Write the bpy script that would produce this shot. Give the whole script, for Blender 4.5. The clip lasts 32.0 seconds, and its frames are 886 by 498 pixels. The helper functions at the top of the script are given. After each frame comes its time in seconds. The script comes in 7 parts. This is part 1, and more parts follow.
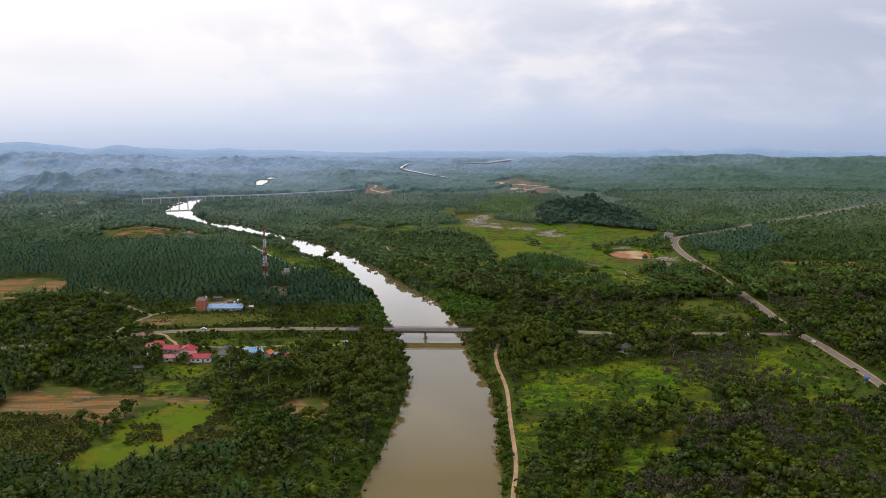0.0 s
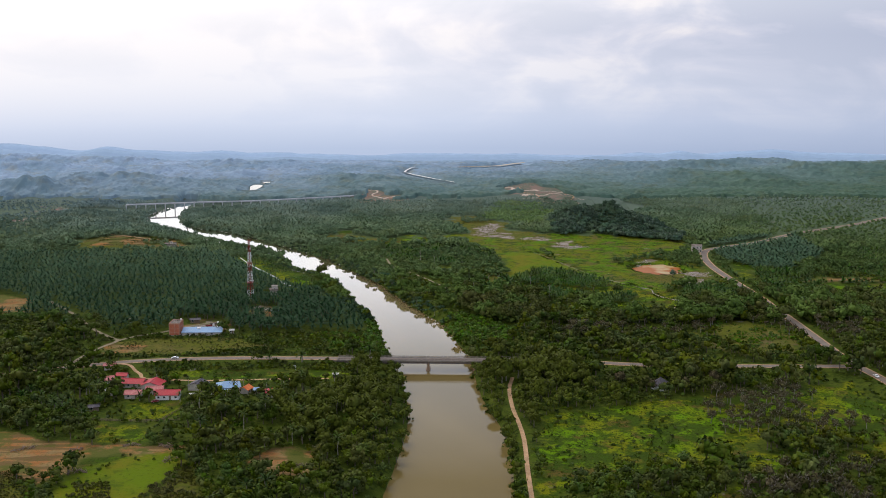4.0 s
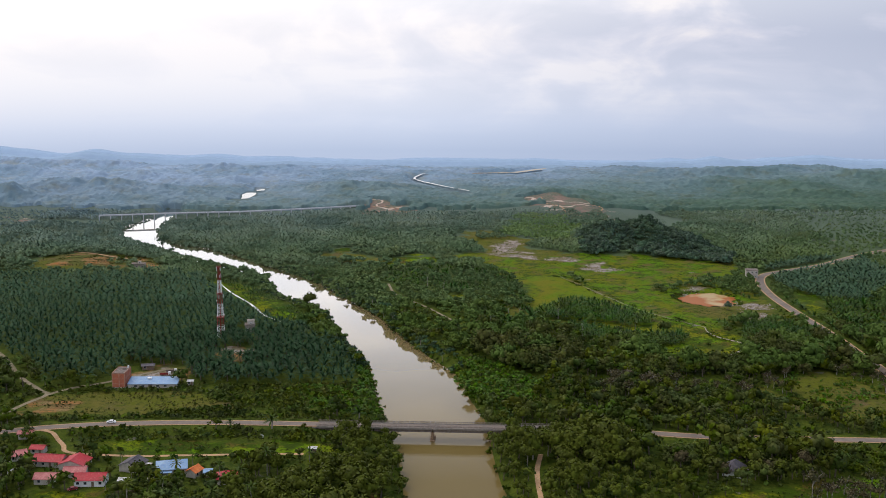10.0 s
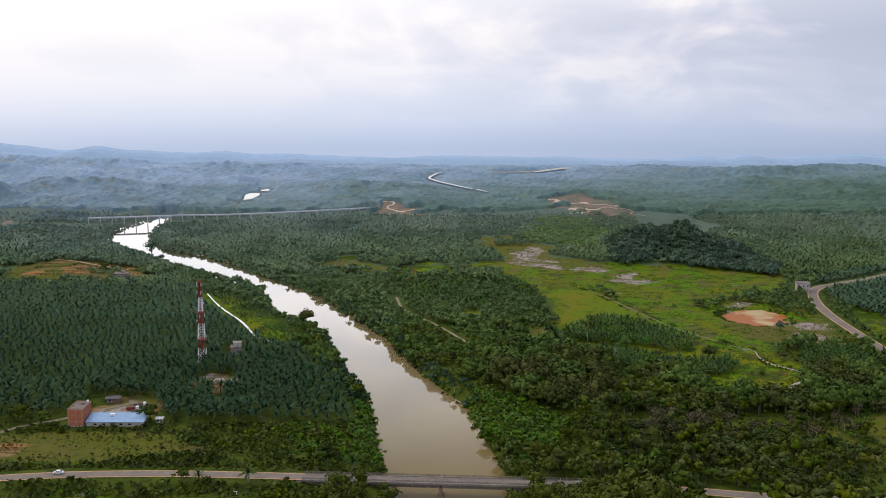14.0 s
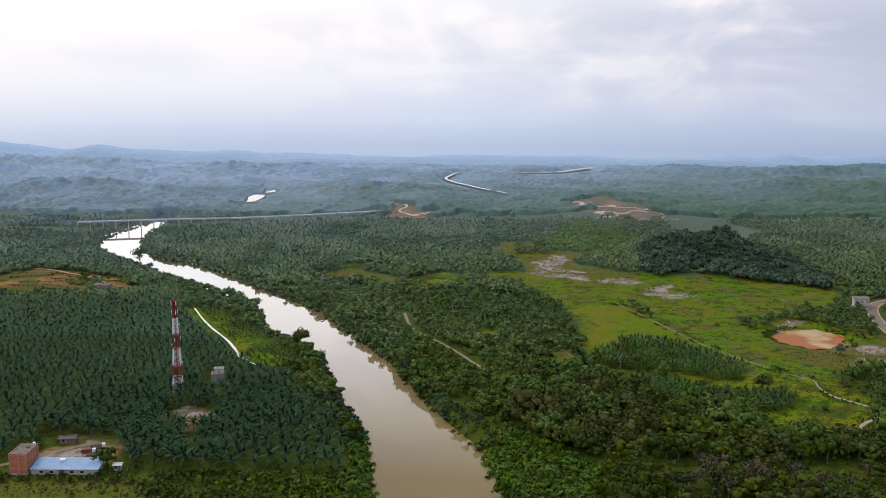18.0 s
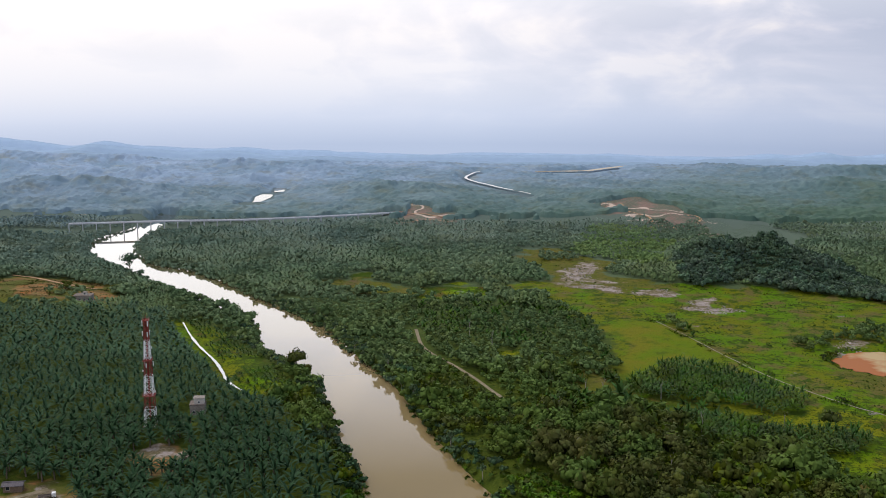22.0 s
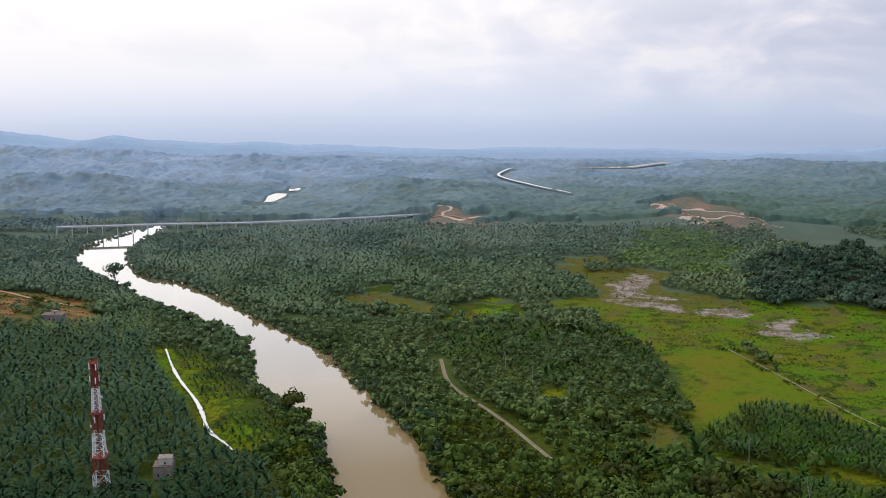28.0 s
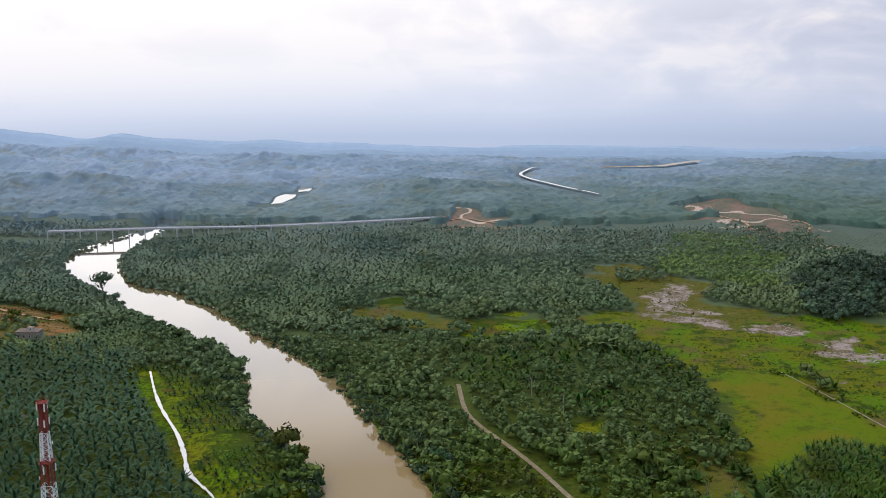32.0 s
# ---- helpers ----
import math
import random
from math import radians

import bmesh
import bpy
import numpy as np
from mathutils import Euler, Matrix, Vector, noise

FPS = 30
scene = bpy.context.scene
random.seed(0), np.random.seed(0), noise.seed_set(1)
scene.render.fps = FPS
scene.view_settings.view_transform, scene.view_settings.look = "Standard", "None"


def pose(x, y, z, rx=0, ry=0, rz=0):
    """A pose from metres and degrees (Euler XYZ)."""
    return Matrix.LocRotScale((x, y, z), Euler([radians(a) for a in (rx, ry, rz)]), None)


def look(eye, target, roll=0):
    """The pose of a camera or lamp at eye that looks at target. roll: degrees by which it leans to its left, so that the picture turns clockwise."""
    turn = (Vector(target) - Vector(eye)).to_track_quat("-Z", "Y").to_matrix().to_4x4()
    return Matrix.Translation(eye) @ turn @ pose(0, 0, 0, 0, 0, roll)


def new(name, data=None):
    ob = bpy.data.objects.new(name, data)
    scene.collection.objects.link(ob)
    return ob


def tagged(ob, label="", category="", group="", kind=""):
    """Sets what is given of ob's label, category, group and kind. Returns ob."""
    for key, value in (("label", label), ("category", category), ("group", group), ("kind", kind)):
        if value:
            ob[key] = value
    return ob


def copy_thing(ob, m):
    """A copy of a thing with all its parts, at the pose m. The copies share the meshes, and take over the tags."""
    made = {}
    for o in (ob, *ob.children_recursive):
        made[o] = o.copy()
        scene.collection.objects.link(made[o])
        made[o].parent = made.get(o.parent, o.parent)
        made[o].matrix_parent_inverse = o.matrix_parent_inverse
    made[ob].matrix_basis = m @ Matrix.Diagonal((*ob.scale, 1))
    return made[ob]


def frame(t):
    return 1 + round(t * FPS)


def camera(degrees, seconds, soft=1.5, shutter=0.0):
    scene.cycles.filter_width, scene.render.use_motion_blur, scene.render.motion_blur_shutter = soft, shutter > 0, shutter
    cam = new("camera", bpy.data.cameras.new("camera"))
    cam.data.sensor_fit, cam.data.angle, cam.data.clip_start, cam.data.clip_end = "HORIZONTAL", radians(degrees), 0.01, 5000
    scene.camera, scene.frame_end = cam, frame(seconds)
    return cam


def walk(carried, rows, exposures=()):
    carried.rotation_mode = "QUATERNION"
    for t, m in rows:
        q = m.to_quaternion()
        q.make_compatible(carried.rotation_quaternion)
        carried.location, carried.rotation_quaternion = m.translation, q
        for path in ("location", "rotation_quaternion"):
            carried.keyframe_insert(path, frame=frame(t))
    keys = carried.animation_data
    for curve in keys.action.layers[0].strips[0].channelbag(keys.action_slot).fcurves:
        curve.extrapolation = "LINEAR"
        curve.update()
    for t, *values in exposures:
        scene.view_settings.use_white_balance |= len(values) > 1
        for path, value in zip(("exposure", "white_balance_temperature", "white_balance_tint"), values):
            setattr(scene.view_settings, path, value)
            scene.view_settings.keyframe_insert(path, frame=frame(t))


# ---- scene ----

# ---- camera: seconds, place, degrees of tilt down, turn to the left, lean ----
cam = camera(42.810, 32.0, 0.95)
FLIGHT = (
    (0, 0.14, 0.02, 210.16, 10.822, -0.027, -0.073),
    (1, 0.16, 24.68, 207.55, 10.839, 0.066, 0.010),
    (2, 0.23, 49.66, 205.14, 10.806, 0.139, 0.027),
    (3, 0.36, 75.10, 202.97, 10.763, 0.240, 0.013),
    (6, 0.93, 152.55, 197.25, 10.638, 0.403, 0.046),
    (9, 1.87, 226.83, 191.67, 10.608, 0.856, 0.152),
    (13, 3.57, 319.55, 184.14, 10.766, 1.787, 0.213),
    (16.5, 5.25, 394.02, 176.34, 10.806, 2.771, 0.040),
    (19, 5.93, 443.49, 171.41, 10.862, 3.430, 0.101),
    (23, 4.72, 517.30, 163.66, 11.014, 4.653, 0.027),
    (25.5, 1.78, 562.01, 159.41, 11.173, 5.363, -0.099),
    (28, -2.33, 602.10, 154.80, 11.239, 5.920, -0.162),
    (32, -7.88, 663.06, 147.98, 11.320, 6.936, -0.346),
)
walk(cam, [(t, pose(x, y, z, 90 - tilt, 0, turn) @ pose(0, 0, 0, 0, 0, lean)) for t, x, y, z, tilt, turn, lean in FLIGHT])

# ---- world and sun: bright hazy overcast ----
SUN_UP, SUN_TURN = radians(52), radians(-40)
world = bpy.data.worlds.new("overcast_sky")
scene.world = world
world.use_nodes = True
wn, wl = world.node_tree.nodes, world.node_tree.links
wn.clear()


def wnode(kind, **sets):
    n = wn.new(kind)
    for k, v in sets.items():
        n.inputs[k].default_value = v
    return n


def wmath(op, a, b=None):
    n = wn.new("ShaderNodeMath")
    n.operation = op
    for i, v in enumerate((a, b)):
        if isinstance(v, (int, float)):
            n.inputs[i].default_value = v
        elif v is not None:
            wl.new(v, n.inputs[i])
    return n.outputs[0]


def wramp(fac, stops):
    n = wn.new("ShaderNodeValToRGB")
    while len(n.color_ramp.elements) < len(stops):
        n.color_ramp.elements.new(0.5)
    for e, (p, c) in zip(n.color_ramp.elements, stops):
        e.position, e.color = p, (*c, 1)
    wl.new(fac, n.inputs[0])
    return n.outputs[0]


def wmix(fac, a, b, blend="MIX"):
    n = wn.new("ShaderNodeMix")
    n.data_type, n.blend_type = "RGBA", blend
    for sock, v in ((n.inputs[0], fac), (n.inputs[6], a), (n.inputs[7], b)):
        if isinstance(v, (int, float)):
            sock.default_value = v
        elif isinstance(v, tuple):
            sock.default_value = (*v, 1)
        else:
            wl.new(v, sock)
    return n.outputs[2]


sky = wn.new("ShaderNodeTexSky")
sky.sky_type, sky.sun_disc, sky.sun_elevation, sky.sun_rotation = "NISHITA", False, SUN_UP, SUN_TURN
sky.air_density, sky.dust_density = 1.0, 3.0
direction = wn.new("ShaderNodeTexCoord").outputs["Generated"]
split = wn.new("ShaderNodeSeparateXYZ")
wl.new(direction, split.inputs[0])
up = wmath("MAXIMUM", wmath("ADD", split.outputs[2], 0.098), 0.0)
flat = wmath("ADD", up, 0.055)
cloud_place = wn.new("ShaderNodeCombineXYZ")
wl.new(wmath("DIVIDE", split.outputs[0], flat), cloud_place.inputs[0])
wl.new(wmath("DIVIDE", split.outputs[1], flat), cloud_place.inputs[1])
clouds = wnode("ShaderNodeTexNoise", Scale=0.75, Detail=10.0, Roughness=0.56, Distortion=0.35)
wl.new(cloud_place.outputs[0], clouds.inputs["Vector"])
banks = wnode("ShaderNodeTexNoise", Scale=0.28, Detail=3.0, Roughness=0.5)
wl.new(cloud_place.outputs[0], banks.inputs["Vector"])
heaps = wnode("ShaderNodeTexNoise", Scale=1.0, Detail=8.0, Roughness=0.52, Distortion=0.5)
heap_place = wn.new("ShaderNodeCombineXYZ")
wl.new(wmath("MULTIPLY", split.outputs[0], 9.0), heap_place.inputs[0])
wl.new(wmath("MULTIPLY", split.outputs[1], 9.0), heap_place.inputs[1])
wl.new(wmath("MULTIPLY", split.outputs[2], 17.0), heap_place.inputs[2])
wl.new(heap_place.outputs[0], heaps.inputs["Vector"])
deck = wmath("ADD", wmath("ADD", wmath("MULTIPLY", clouds.outputs[0], 0.12), wmath("MULTIPLY", banks.outputs[0], 0.28)), wmath("MULTIPLY", heaps.outputs[0], 0.60))
# whiter towards the hidden sun, over the far left of the valley
sunward = wn.new("ShaderNodeVectorMath")
sunward.operation = "DOT_PRODUCT"
sunward.inputs[1].default_value = (-0.30, 0.95, 0.06)
wl.new(direction, sunward.inputs[0])
glare = wmath("POWER", wmath("MAXIMUM", sunward.outputs["Value"], 0.0), 16.0)
# the deck thickens away from the hidden sun
deck = wmath("ADD", deck, wmath("MULTIPLY", split.outputs[0], -0.17))
deck_colour = wramp(deck, [(0.43, (0.58, 0.64, 0.81)), (0.475, (0.67, 0.71, 0.87)), (0.51, (0.79, 0.80, 0.92)), (0.55, (0.96, 0.93, 0.98))])
lit = wmix(wmath("MULTIPLY", glare, 0.8), deck_colour, (0.96, 0.95, 1.0))
haze_low = wramp(up, [(0.0, (0.47, 0.57, 0.78)), (0.025, (0.60, 0.69, 0.89)), (0.06, (0.74, 0.80, 0.95)), (0.12, (0.82, 0.84, 0.97))])
haze_amount = wramp(up, [(0.0, (1, 1, 1)), (0.018, (0.92, 0.92, 0.92)), (0.045, (0.58, 0.58, 0.58)), (0.10, (0, 0, 0))])
shown = wmix(haze_amount, lit, haze_low)
# the cloud is thicker away from the hidden sun
thick = wramp(wmath("ADD", split.outputs[0], 0.5), [(0.0, (1, 1, 1)), (0.45, (1, 1, 1)), (0.85, (0.77, 0.79, 0.83))])
with_sky = wmix(0.06, wmix(1.0, shown, thick, "MULTIPLY"), sky.outputs[0])
back = wnode("ShaderNodeBackground", Strength=1.0)
wl.new(with_sky, back.inputs[0])
out = wn.new("ShaderNodeOutputWorld")
wl.new(back.outputs[0], out.inputs[0])

sun = new("sun", bpy.data.lights.new("sun", "SUN"))
sun.data.energy, sun.data.angle, sun.data.color = 0.95, radians(38), (1.0, 0.94, 0.84)
sun.matrix_world = look((0, 0, 900), Vector((0, 0, 900)) - Vector((math.sin(SUN_TURN) * math.cos(SUN_UP), math.cos(SUN_TURN) * math.cos(SUN_UP), math.sin(SUN_UP))))
scene.view_settings.exposure = 0.0

# ---- materials ----
def material(name, base, rough=0.8, second=None, scale=0.3, fine=None, fine_scale=3.0, metal=0.0, sheen=0.0, bump=0.0, island=0.0, piece=0.0, spec=0.15, plant=0.0, cell=0.13):
    """A procedural surface: two tones in broad patches, a third in a finer grain, tones that change from piece to piece, and relief."""
    m = bpy.data.materials.new(name)
    m.use_nodes = True
    n, l = m.node_tree.nodes, m.node_tree.links
    b = n["Principled BSDF"]
    b.inputs["Roughness"].default_value, b.inputs["Metallic"].default_value = rough, metal
    b.inputs["Specular IOR Level"].default_value = spec
    if sheen:
        b.inputs["Sheen Weight"].default_value, b.inputs["Sheen Roughness"].default_value = sheen, 0.45
        b.inputs["Sheen Tint"].default_value = (0.8, 0.9, 1.0, 1)
    where = n.new("ShaderNodeTexCoord").outputs["Object"] if not piece else n.new("ShaderNodeNewGeometry").outputs["Position"]

    def grain(s, detail=5.0, rough_=0.6):
        t = n.new("ShaderNodeTexNoise")
        t.inputs["Scale"].default_value, t.inputs["Detail"].default_value, t.inputs["Roughness"].default_value = s, detail, rough_
        l.new(where, t.inputs["Vector"])
        return t.outputs[0]

    def ramp(src, lo, hi):
        r = n.new("ShaderNodeMapRange")
        r.inputs["From Min"].default_value, r.inputs["From Max"].default_value = lo, hi
        l.new(src, r.inputs["Value"])
        return r.outputs[0]

    def mix(fac, a, c, blend="MIX"):
        x = n.new("ShaderNodeMix")
        x.data_type, x.blend_type = "RGBA", blend
        for sock, v in ((x.inputs[0], fac), (x.inputs[6], a), (x.inputs[7], c)):
            if isinstance(v, (int, float)):
                sock.default_value = v
            elif isinstance(v, tuple):
                sock.default_value = (*v, 1)
            else:
                l.new(v, sock)
        return x.outputs[2]

    colour = mix(ramp(grain(scale), 0.38, 0.62), base, second or tuple(c * 0.8 for c in base))
    if fine:
        colour = mix(ramp(grain(fine_scale), 0.5, 0.72), colour, fine)
    if plant:
        v = n.new("ShaderNodeTexVoronoi")
        v.inputs["Scale"].default_value = cell
        flat_ = n.new("ShaderNodeVectorMath")
        flat_.operation = "MULTIPLY"
        flat_.inputs[1].default_value = (1, 1, 0)
        l.new(where, flat_.inputs[0])
        l.new(flat_.outputs[0], v.inputs["Vector"])
        tone = n.new("ShaderNodeSeparateColor")
        l.new(v.outputs["Color"], tone.inputs[0])
        h = n.new("ShaderNodeHueSaturation")
        for k, sock, lo, hi in ((0, "Value", 1 - plant, 1 + plant), (1, "Hue", 0.5 - plant * 0.09, 0.5 + plant * 0.035), (2, "Saturation", 1 - plant * 0.5, 1 + plant * 0.2)):
            mr = n.new("ShaderNodeMapRange")
            mr.inputs["To Min"].default_value, mr.inputs["To Max"].default_value = lo, hi
            l.new(tone.outputs[k], mr.inputs["Value"])
            l.new(mr.outputs[0], h.inputs[sock])
        l.new(colour, h.inputs["Color"])
        colour = h.outputs[0]
    if island or piece:
        r = n.new("ShaderNodeNewGeometry").outputs["Random Per Island"] if island else n.new("ShaderNodeObjectInfo").outputs["Random"]
        h = n.new("ShaderNodeHueSaturation")
        w = island or piece
        for sock, lo, hi in (("Value", 1 - w, 1 + w), ("Hue", 0.5 - w * 0.05, 0.5 + w * 0.03)):
            mr = n.new("ShaderNodeMapRange")
            mr.inputs["To Min"].default_value, mr.inputs["To Max"].default_value = lo, hi
            l.new(r, mr.inputs["Value"])
            l.new(mr.outputs[0], h.inputs[sock])
        l.new(colour, h.inputs["Color"])
        colour = h.outputs[0]
    l.new(colour, b.inputs["Base Color"])
    if bump:
        u = n.new("ShaderNodeBump")
        u.inputs["Strength"].default_value, u.inputs["Distance"].default_value = 0.6, bump
        l.new(grain(fine_scale, 8.0), u.inputs["Height"])
        l.new(u.outputs[0], b.inputs["Normal"])
    return m


M_LEAF = material("forest_leaves", (0.033, 0.056, 0.005), 0.65, (0.058, 0.084, 0.007), 0.03, (0.060, 0.070, 0.009), 0.016, island=0.2, spec=0.05, plant=0.38)
M_LEAF_LIGHT = material("bush_leaves", (0.040, 0.074, 0.005), 0.65, (0.060, 0.086, 0.007), 0.04, (0.030, 0.054, 0.005), 0.08, island=0.2, spec=0.05, plant=0.4, cell=0.2)
M_LEAF_GREY = material("grey_brown_leaves", (0.074, 0.062, 0.030), 0.75, (0.050, 0.054, 0.016), 0.05, (0.088, 0.072, 0.035), 0.12, island=0.25, spec=0.05, plant=0.22)
M_SCRUB = material("olive_scrub", (0.050, 0.066, 0.008), 0.7, (0.072, 0.068, 0.014), 0.05, (0.040, 0.052, 0.008), 0.2, island=0.25, spec=0.05, plant=0.3)
M_OLIVE = material("olive_tree_leaves", (0.050, 0.074, 0.012), 0.7, (0.064, 0.070, 0.016), 0.05, (0.042, 0.066, 0.010), 0.2, island=0.2, spec=0.05, plant=0.2)
M_THICKET = material("bright_bush_leaves", (0.050, 0.124, 0.006), 0.65, (0.070, 0.130, 0.007), 0.06, (0.034, 0.076, 0.006), 0.12, island=0.2, spec=0.05, plant=0.3, cell=0.25)
M_VILLAGE_PALM = material("garden_palm_fronds", (0.022, 0.052, 0.007), 0.6, (0.036, 0.068, 0.009), 0.04, (0.040, 0.056, 0.010), 0.15, island=0.25, spec=0.04, plant=0.35)
M_YOUNG = material("young_palm_fronds", (0.032, 0.080, 0.012), 0.6, (0.048, 0.104, 0.012), 0.06, (0.036, 0.062, 0.012), 0.15, island=0.25, spec=0.06, plant=0.3)
M_BANK = material("bank_leaves", (0.032, 0.072, 0.032), 0.65, (0.050, 0.092, 0.036), 0.05, (0.052, 0.064, 0.030), 0.1, island=0.2, spec=0.05, plant=0.4, cell=0.2)
M_RUBBLE = material("pale_stone", (0.33, 0.285, 0.265), 0.9, (0.24, 0.20, 0.185), 0.3, (0.40, 0.36, 0.34), 1.0, island=0.3)
M_HILL = material("hill_forest_leaves", (0.046, 0.086, 0.050), 0.65, (0.066, 0.110, 0.056), 0.04, sheen=0.1, island=0.15, spec=0.05, plant=0.3)
M_BARK = material("bark", (0.16, 0.13, 0.10), 0.9, (0.10, 0.08, 0.06), 0.8, bump=0.03)
M_PALE_BARK = material("pale_bark", (0.34, 0.31, 0.27), 0.9, (0.22, 0.19, 0.16), 0.8, bump=0.03)
M_ASPHALT = material("worn_asphalt", (0.19, 0.152, 0.122), 0.9, (0.14, 0.115, 0.096), 0.15, (0.23, 0.19, 0.155), 0.6, bump=0.01)
M_SANDTRACK = material("sandy_track", (0.45, 0.27, 0.14), 0.95, (0.30, 0.19, 0.10), 0.2, (0.48, 0.35, 0.22), 0.9, bump=0.05)
M_DULLTRACK = material("dull_earth_track", (0.23, 0.185, 0.12), 0.95, (0.16, 0.135, 0.075), 0.2, (0.29, 0.24, 0.17), 0.7, bump=0.05)
M_SHELL = material("pale_raw_concrete", (0.50, 0.45, 0.40), 0.9, (0.40, 0.36, 0.31), 0.4, (0.30, 0.27, 0.23), 1.3, bump=0.01)
M_CONCRETE = material("weathered_concrete", (0.31, 0.270, 0.230), 0.9, (0.21, 0.182, 0.152), 0.4, (0.14, 0.13, 0.12), 1.3, bump=0.01)
M_DECK = material("pale_highway_concrete", (0.46, 0.47, 0.49), 0.85, (0.36, 0.37, 0.39), 0.1, (0.52, 0.53, 0.55), 0.6)
M_DARK_CONCRETE = material("stained_concrete", (0.18, 0.145, 0.12), 0.9, (0.11, 0.088, 0.072), 0.5, (0.26, 0.23, 0.2), 1.4, bump=0.01)
M_RUSTY_PIER = material("rust_stained_pier", (0.30, 0.19, 0.10), 0.9, (0.20, 0.13, 0.08), 0.7, (0.36, 0.30, 0.24), 1.4, bump=0.02)
M_BRICK = material("red_brick", (0.46, 0.145, 0.075), 0.9, (0.37, 0.115, 0.065), 0.5, (0.50, 0.20, 0.12), 2.0, bump=0.01)
M_ORANGE_CONCRETE = material("brick_dusted_concrete", (0.44, 0.24, 0.16), 0.9, (0.36, 0.19, 0.12), 0.6, (0.50, 0.32, 0.24), 1.6, bump=0.01)
M_BLUE_ROOF = material("blue_metal_roof", (0.17, 0.29, 0.46), 0.45, (0.22, 0.34, 0.48), 0.3, (0.32, 0.40, 0.48), 1.2, bump=0.01)
M_RED_ROOF = material("red_metal_roof", (0.40, 0.026, 0.036), 0.5, (0.33, 0.030, 0.038), 0.3, (0.44, 0.07, 0.07), 1.3, bump=0.01)
M_PINK_ROOF = material("faded_red_roof", (0.44, 0.15, 0.14), 0.6, (0.36, 0.11, 0.10), 0.4, (0.52, 0.24, 0.21), 1.3, bump=0.01)
M_ORANGE_ROOF = material("orange_tile_roof", (0.62, 0.17, 0.04), 0.7, (0.52, 0.12, 0.04), 0.4, (0.68, 0.25, 0.09), 1.3, bump=0.02)
M_GREY_ROOF = material("dark_grey_roof", (0.085, 0.075, 0.085), 0.6, (0.055, 0.05, 0.055), 0.5, (0.14, 0.12, 0.12), 1.4, bump=0.02)
M_TIN_ROOF = material("pale_tin_roof", (0.58, 0.58, 0.57), 0.45, (0.44, 0.42, 0.40), 0.5, (0.36, 0.25, 0.18), 1.5, bump=0.01)
M_GREEN_ROOF = material("green_metal_roof", (0.10, 0.17, 0.15), 0.5, (0.13, 0.20, 0.17), 0.5, bump=0.01)
M_WALL = material("pale_painted_wall", (0.52, 0.48, 0.42), 0.85, (0.42, 0.38, 0.33), 0.5, (0.42, 0.37, 0.31), 1.7, bump=0.005)
M_WHITE = material("white_paint", (0.78, 0.78, 0.77), 0.5, (0.68, 0.68, 0.67), 1.0, spec=0.4)
M_RED_STEEL = material("red_painted_steel", (0.24, 0.03, 0.02), 0.55, (0.18, 0.03, 0.022), 1.0, metal=0.1)
M_GLASS = material("dark_window_glass", (0.03, 0.035, 0.04), 0.12, (0.02, 0.025, 0.03), 1.0)
M_RUBBER = material("black_rubber", (0.03, 0.03, 0.03), 0.8, (0.02, 0.02, 0.02), 2.0)
M_BLUE_SIGN = material("blue_sign_paint", (0.05, 0.18, 0.55), 0.5, (0.06, 0.2, 0.5), 1.0)
M_GREEN_SIGN = material("green_sign_paint", (0.02, 0.30, 0.15), 0.5, (0.03, 0.26, 0.14), 1.0)
M_RED_CAR = material("dark_red_paint", (0.25, 0.03, 0.03), 0.3, (0.2, 0.03, 0.03), 1.0)
M_WOOD = material("weathered_timber", (0.22, 0.16, 0.11), 0.9, (0.15, 0.11, 0.08), 1.0, bump=0.01)


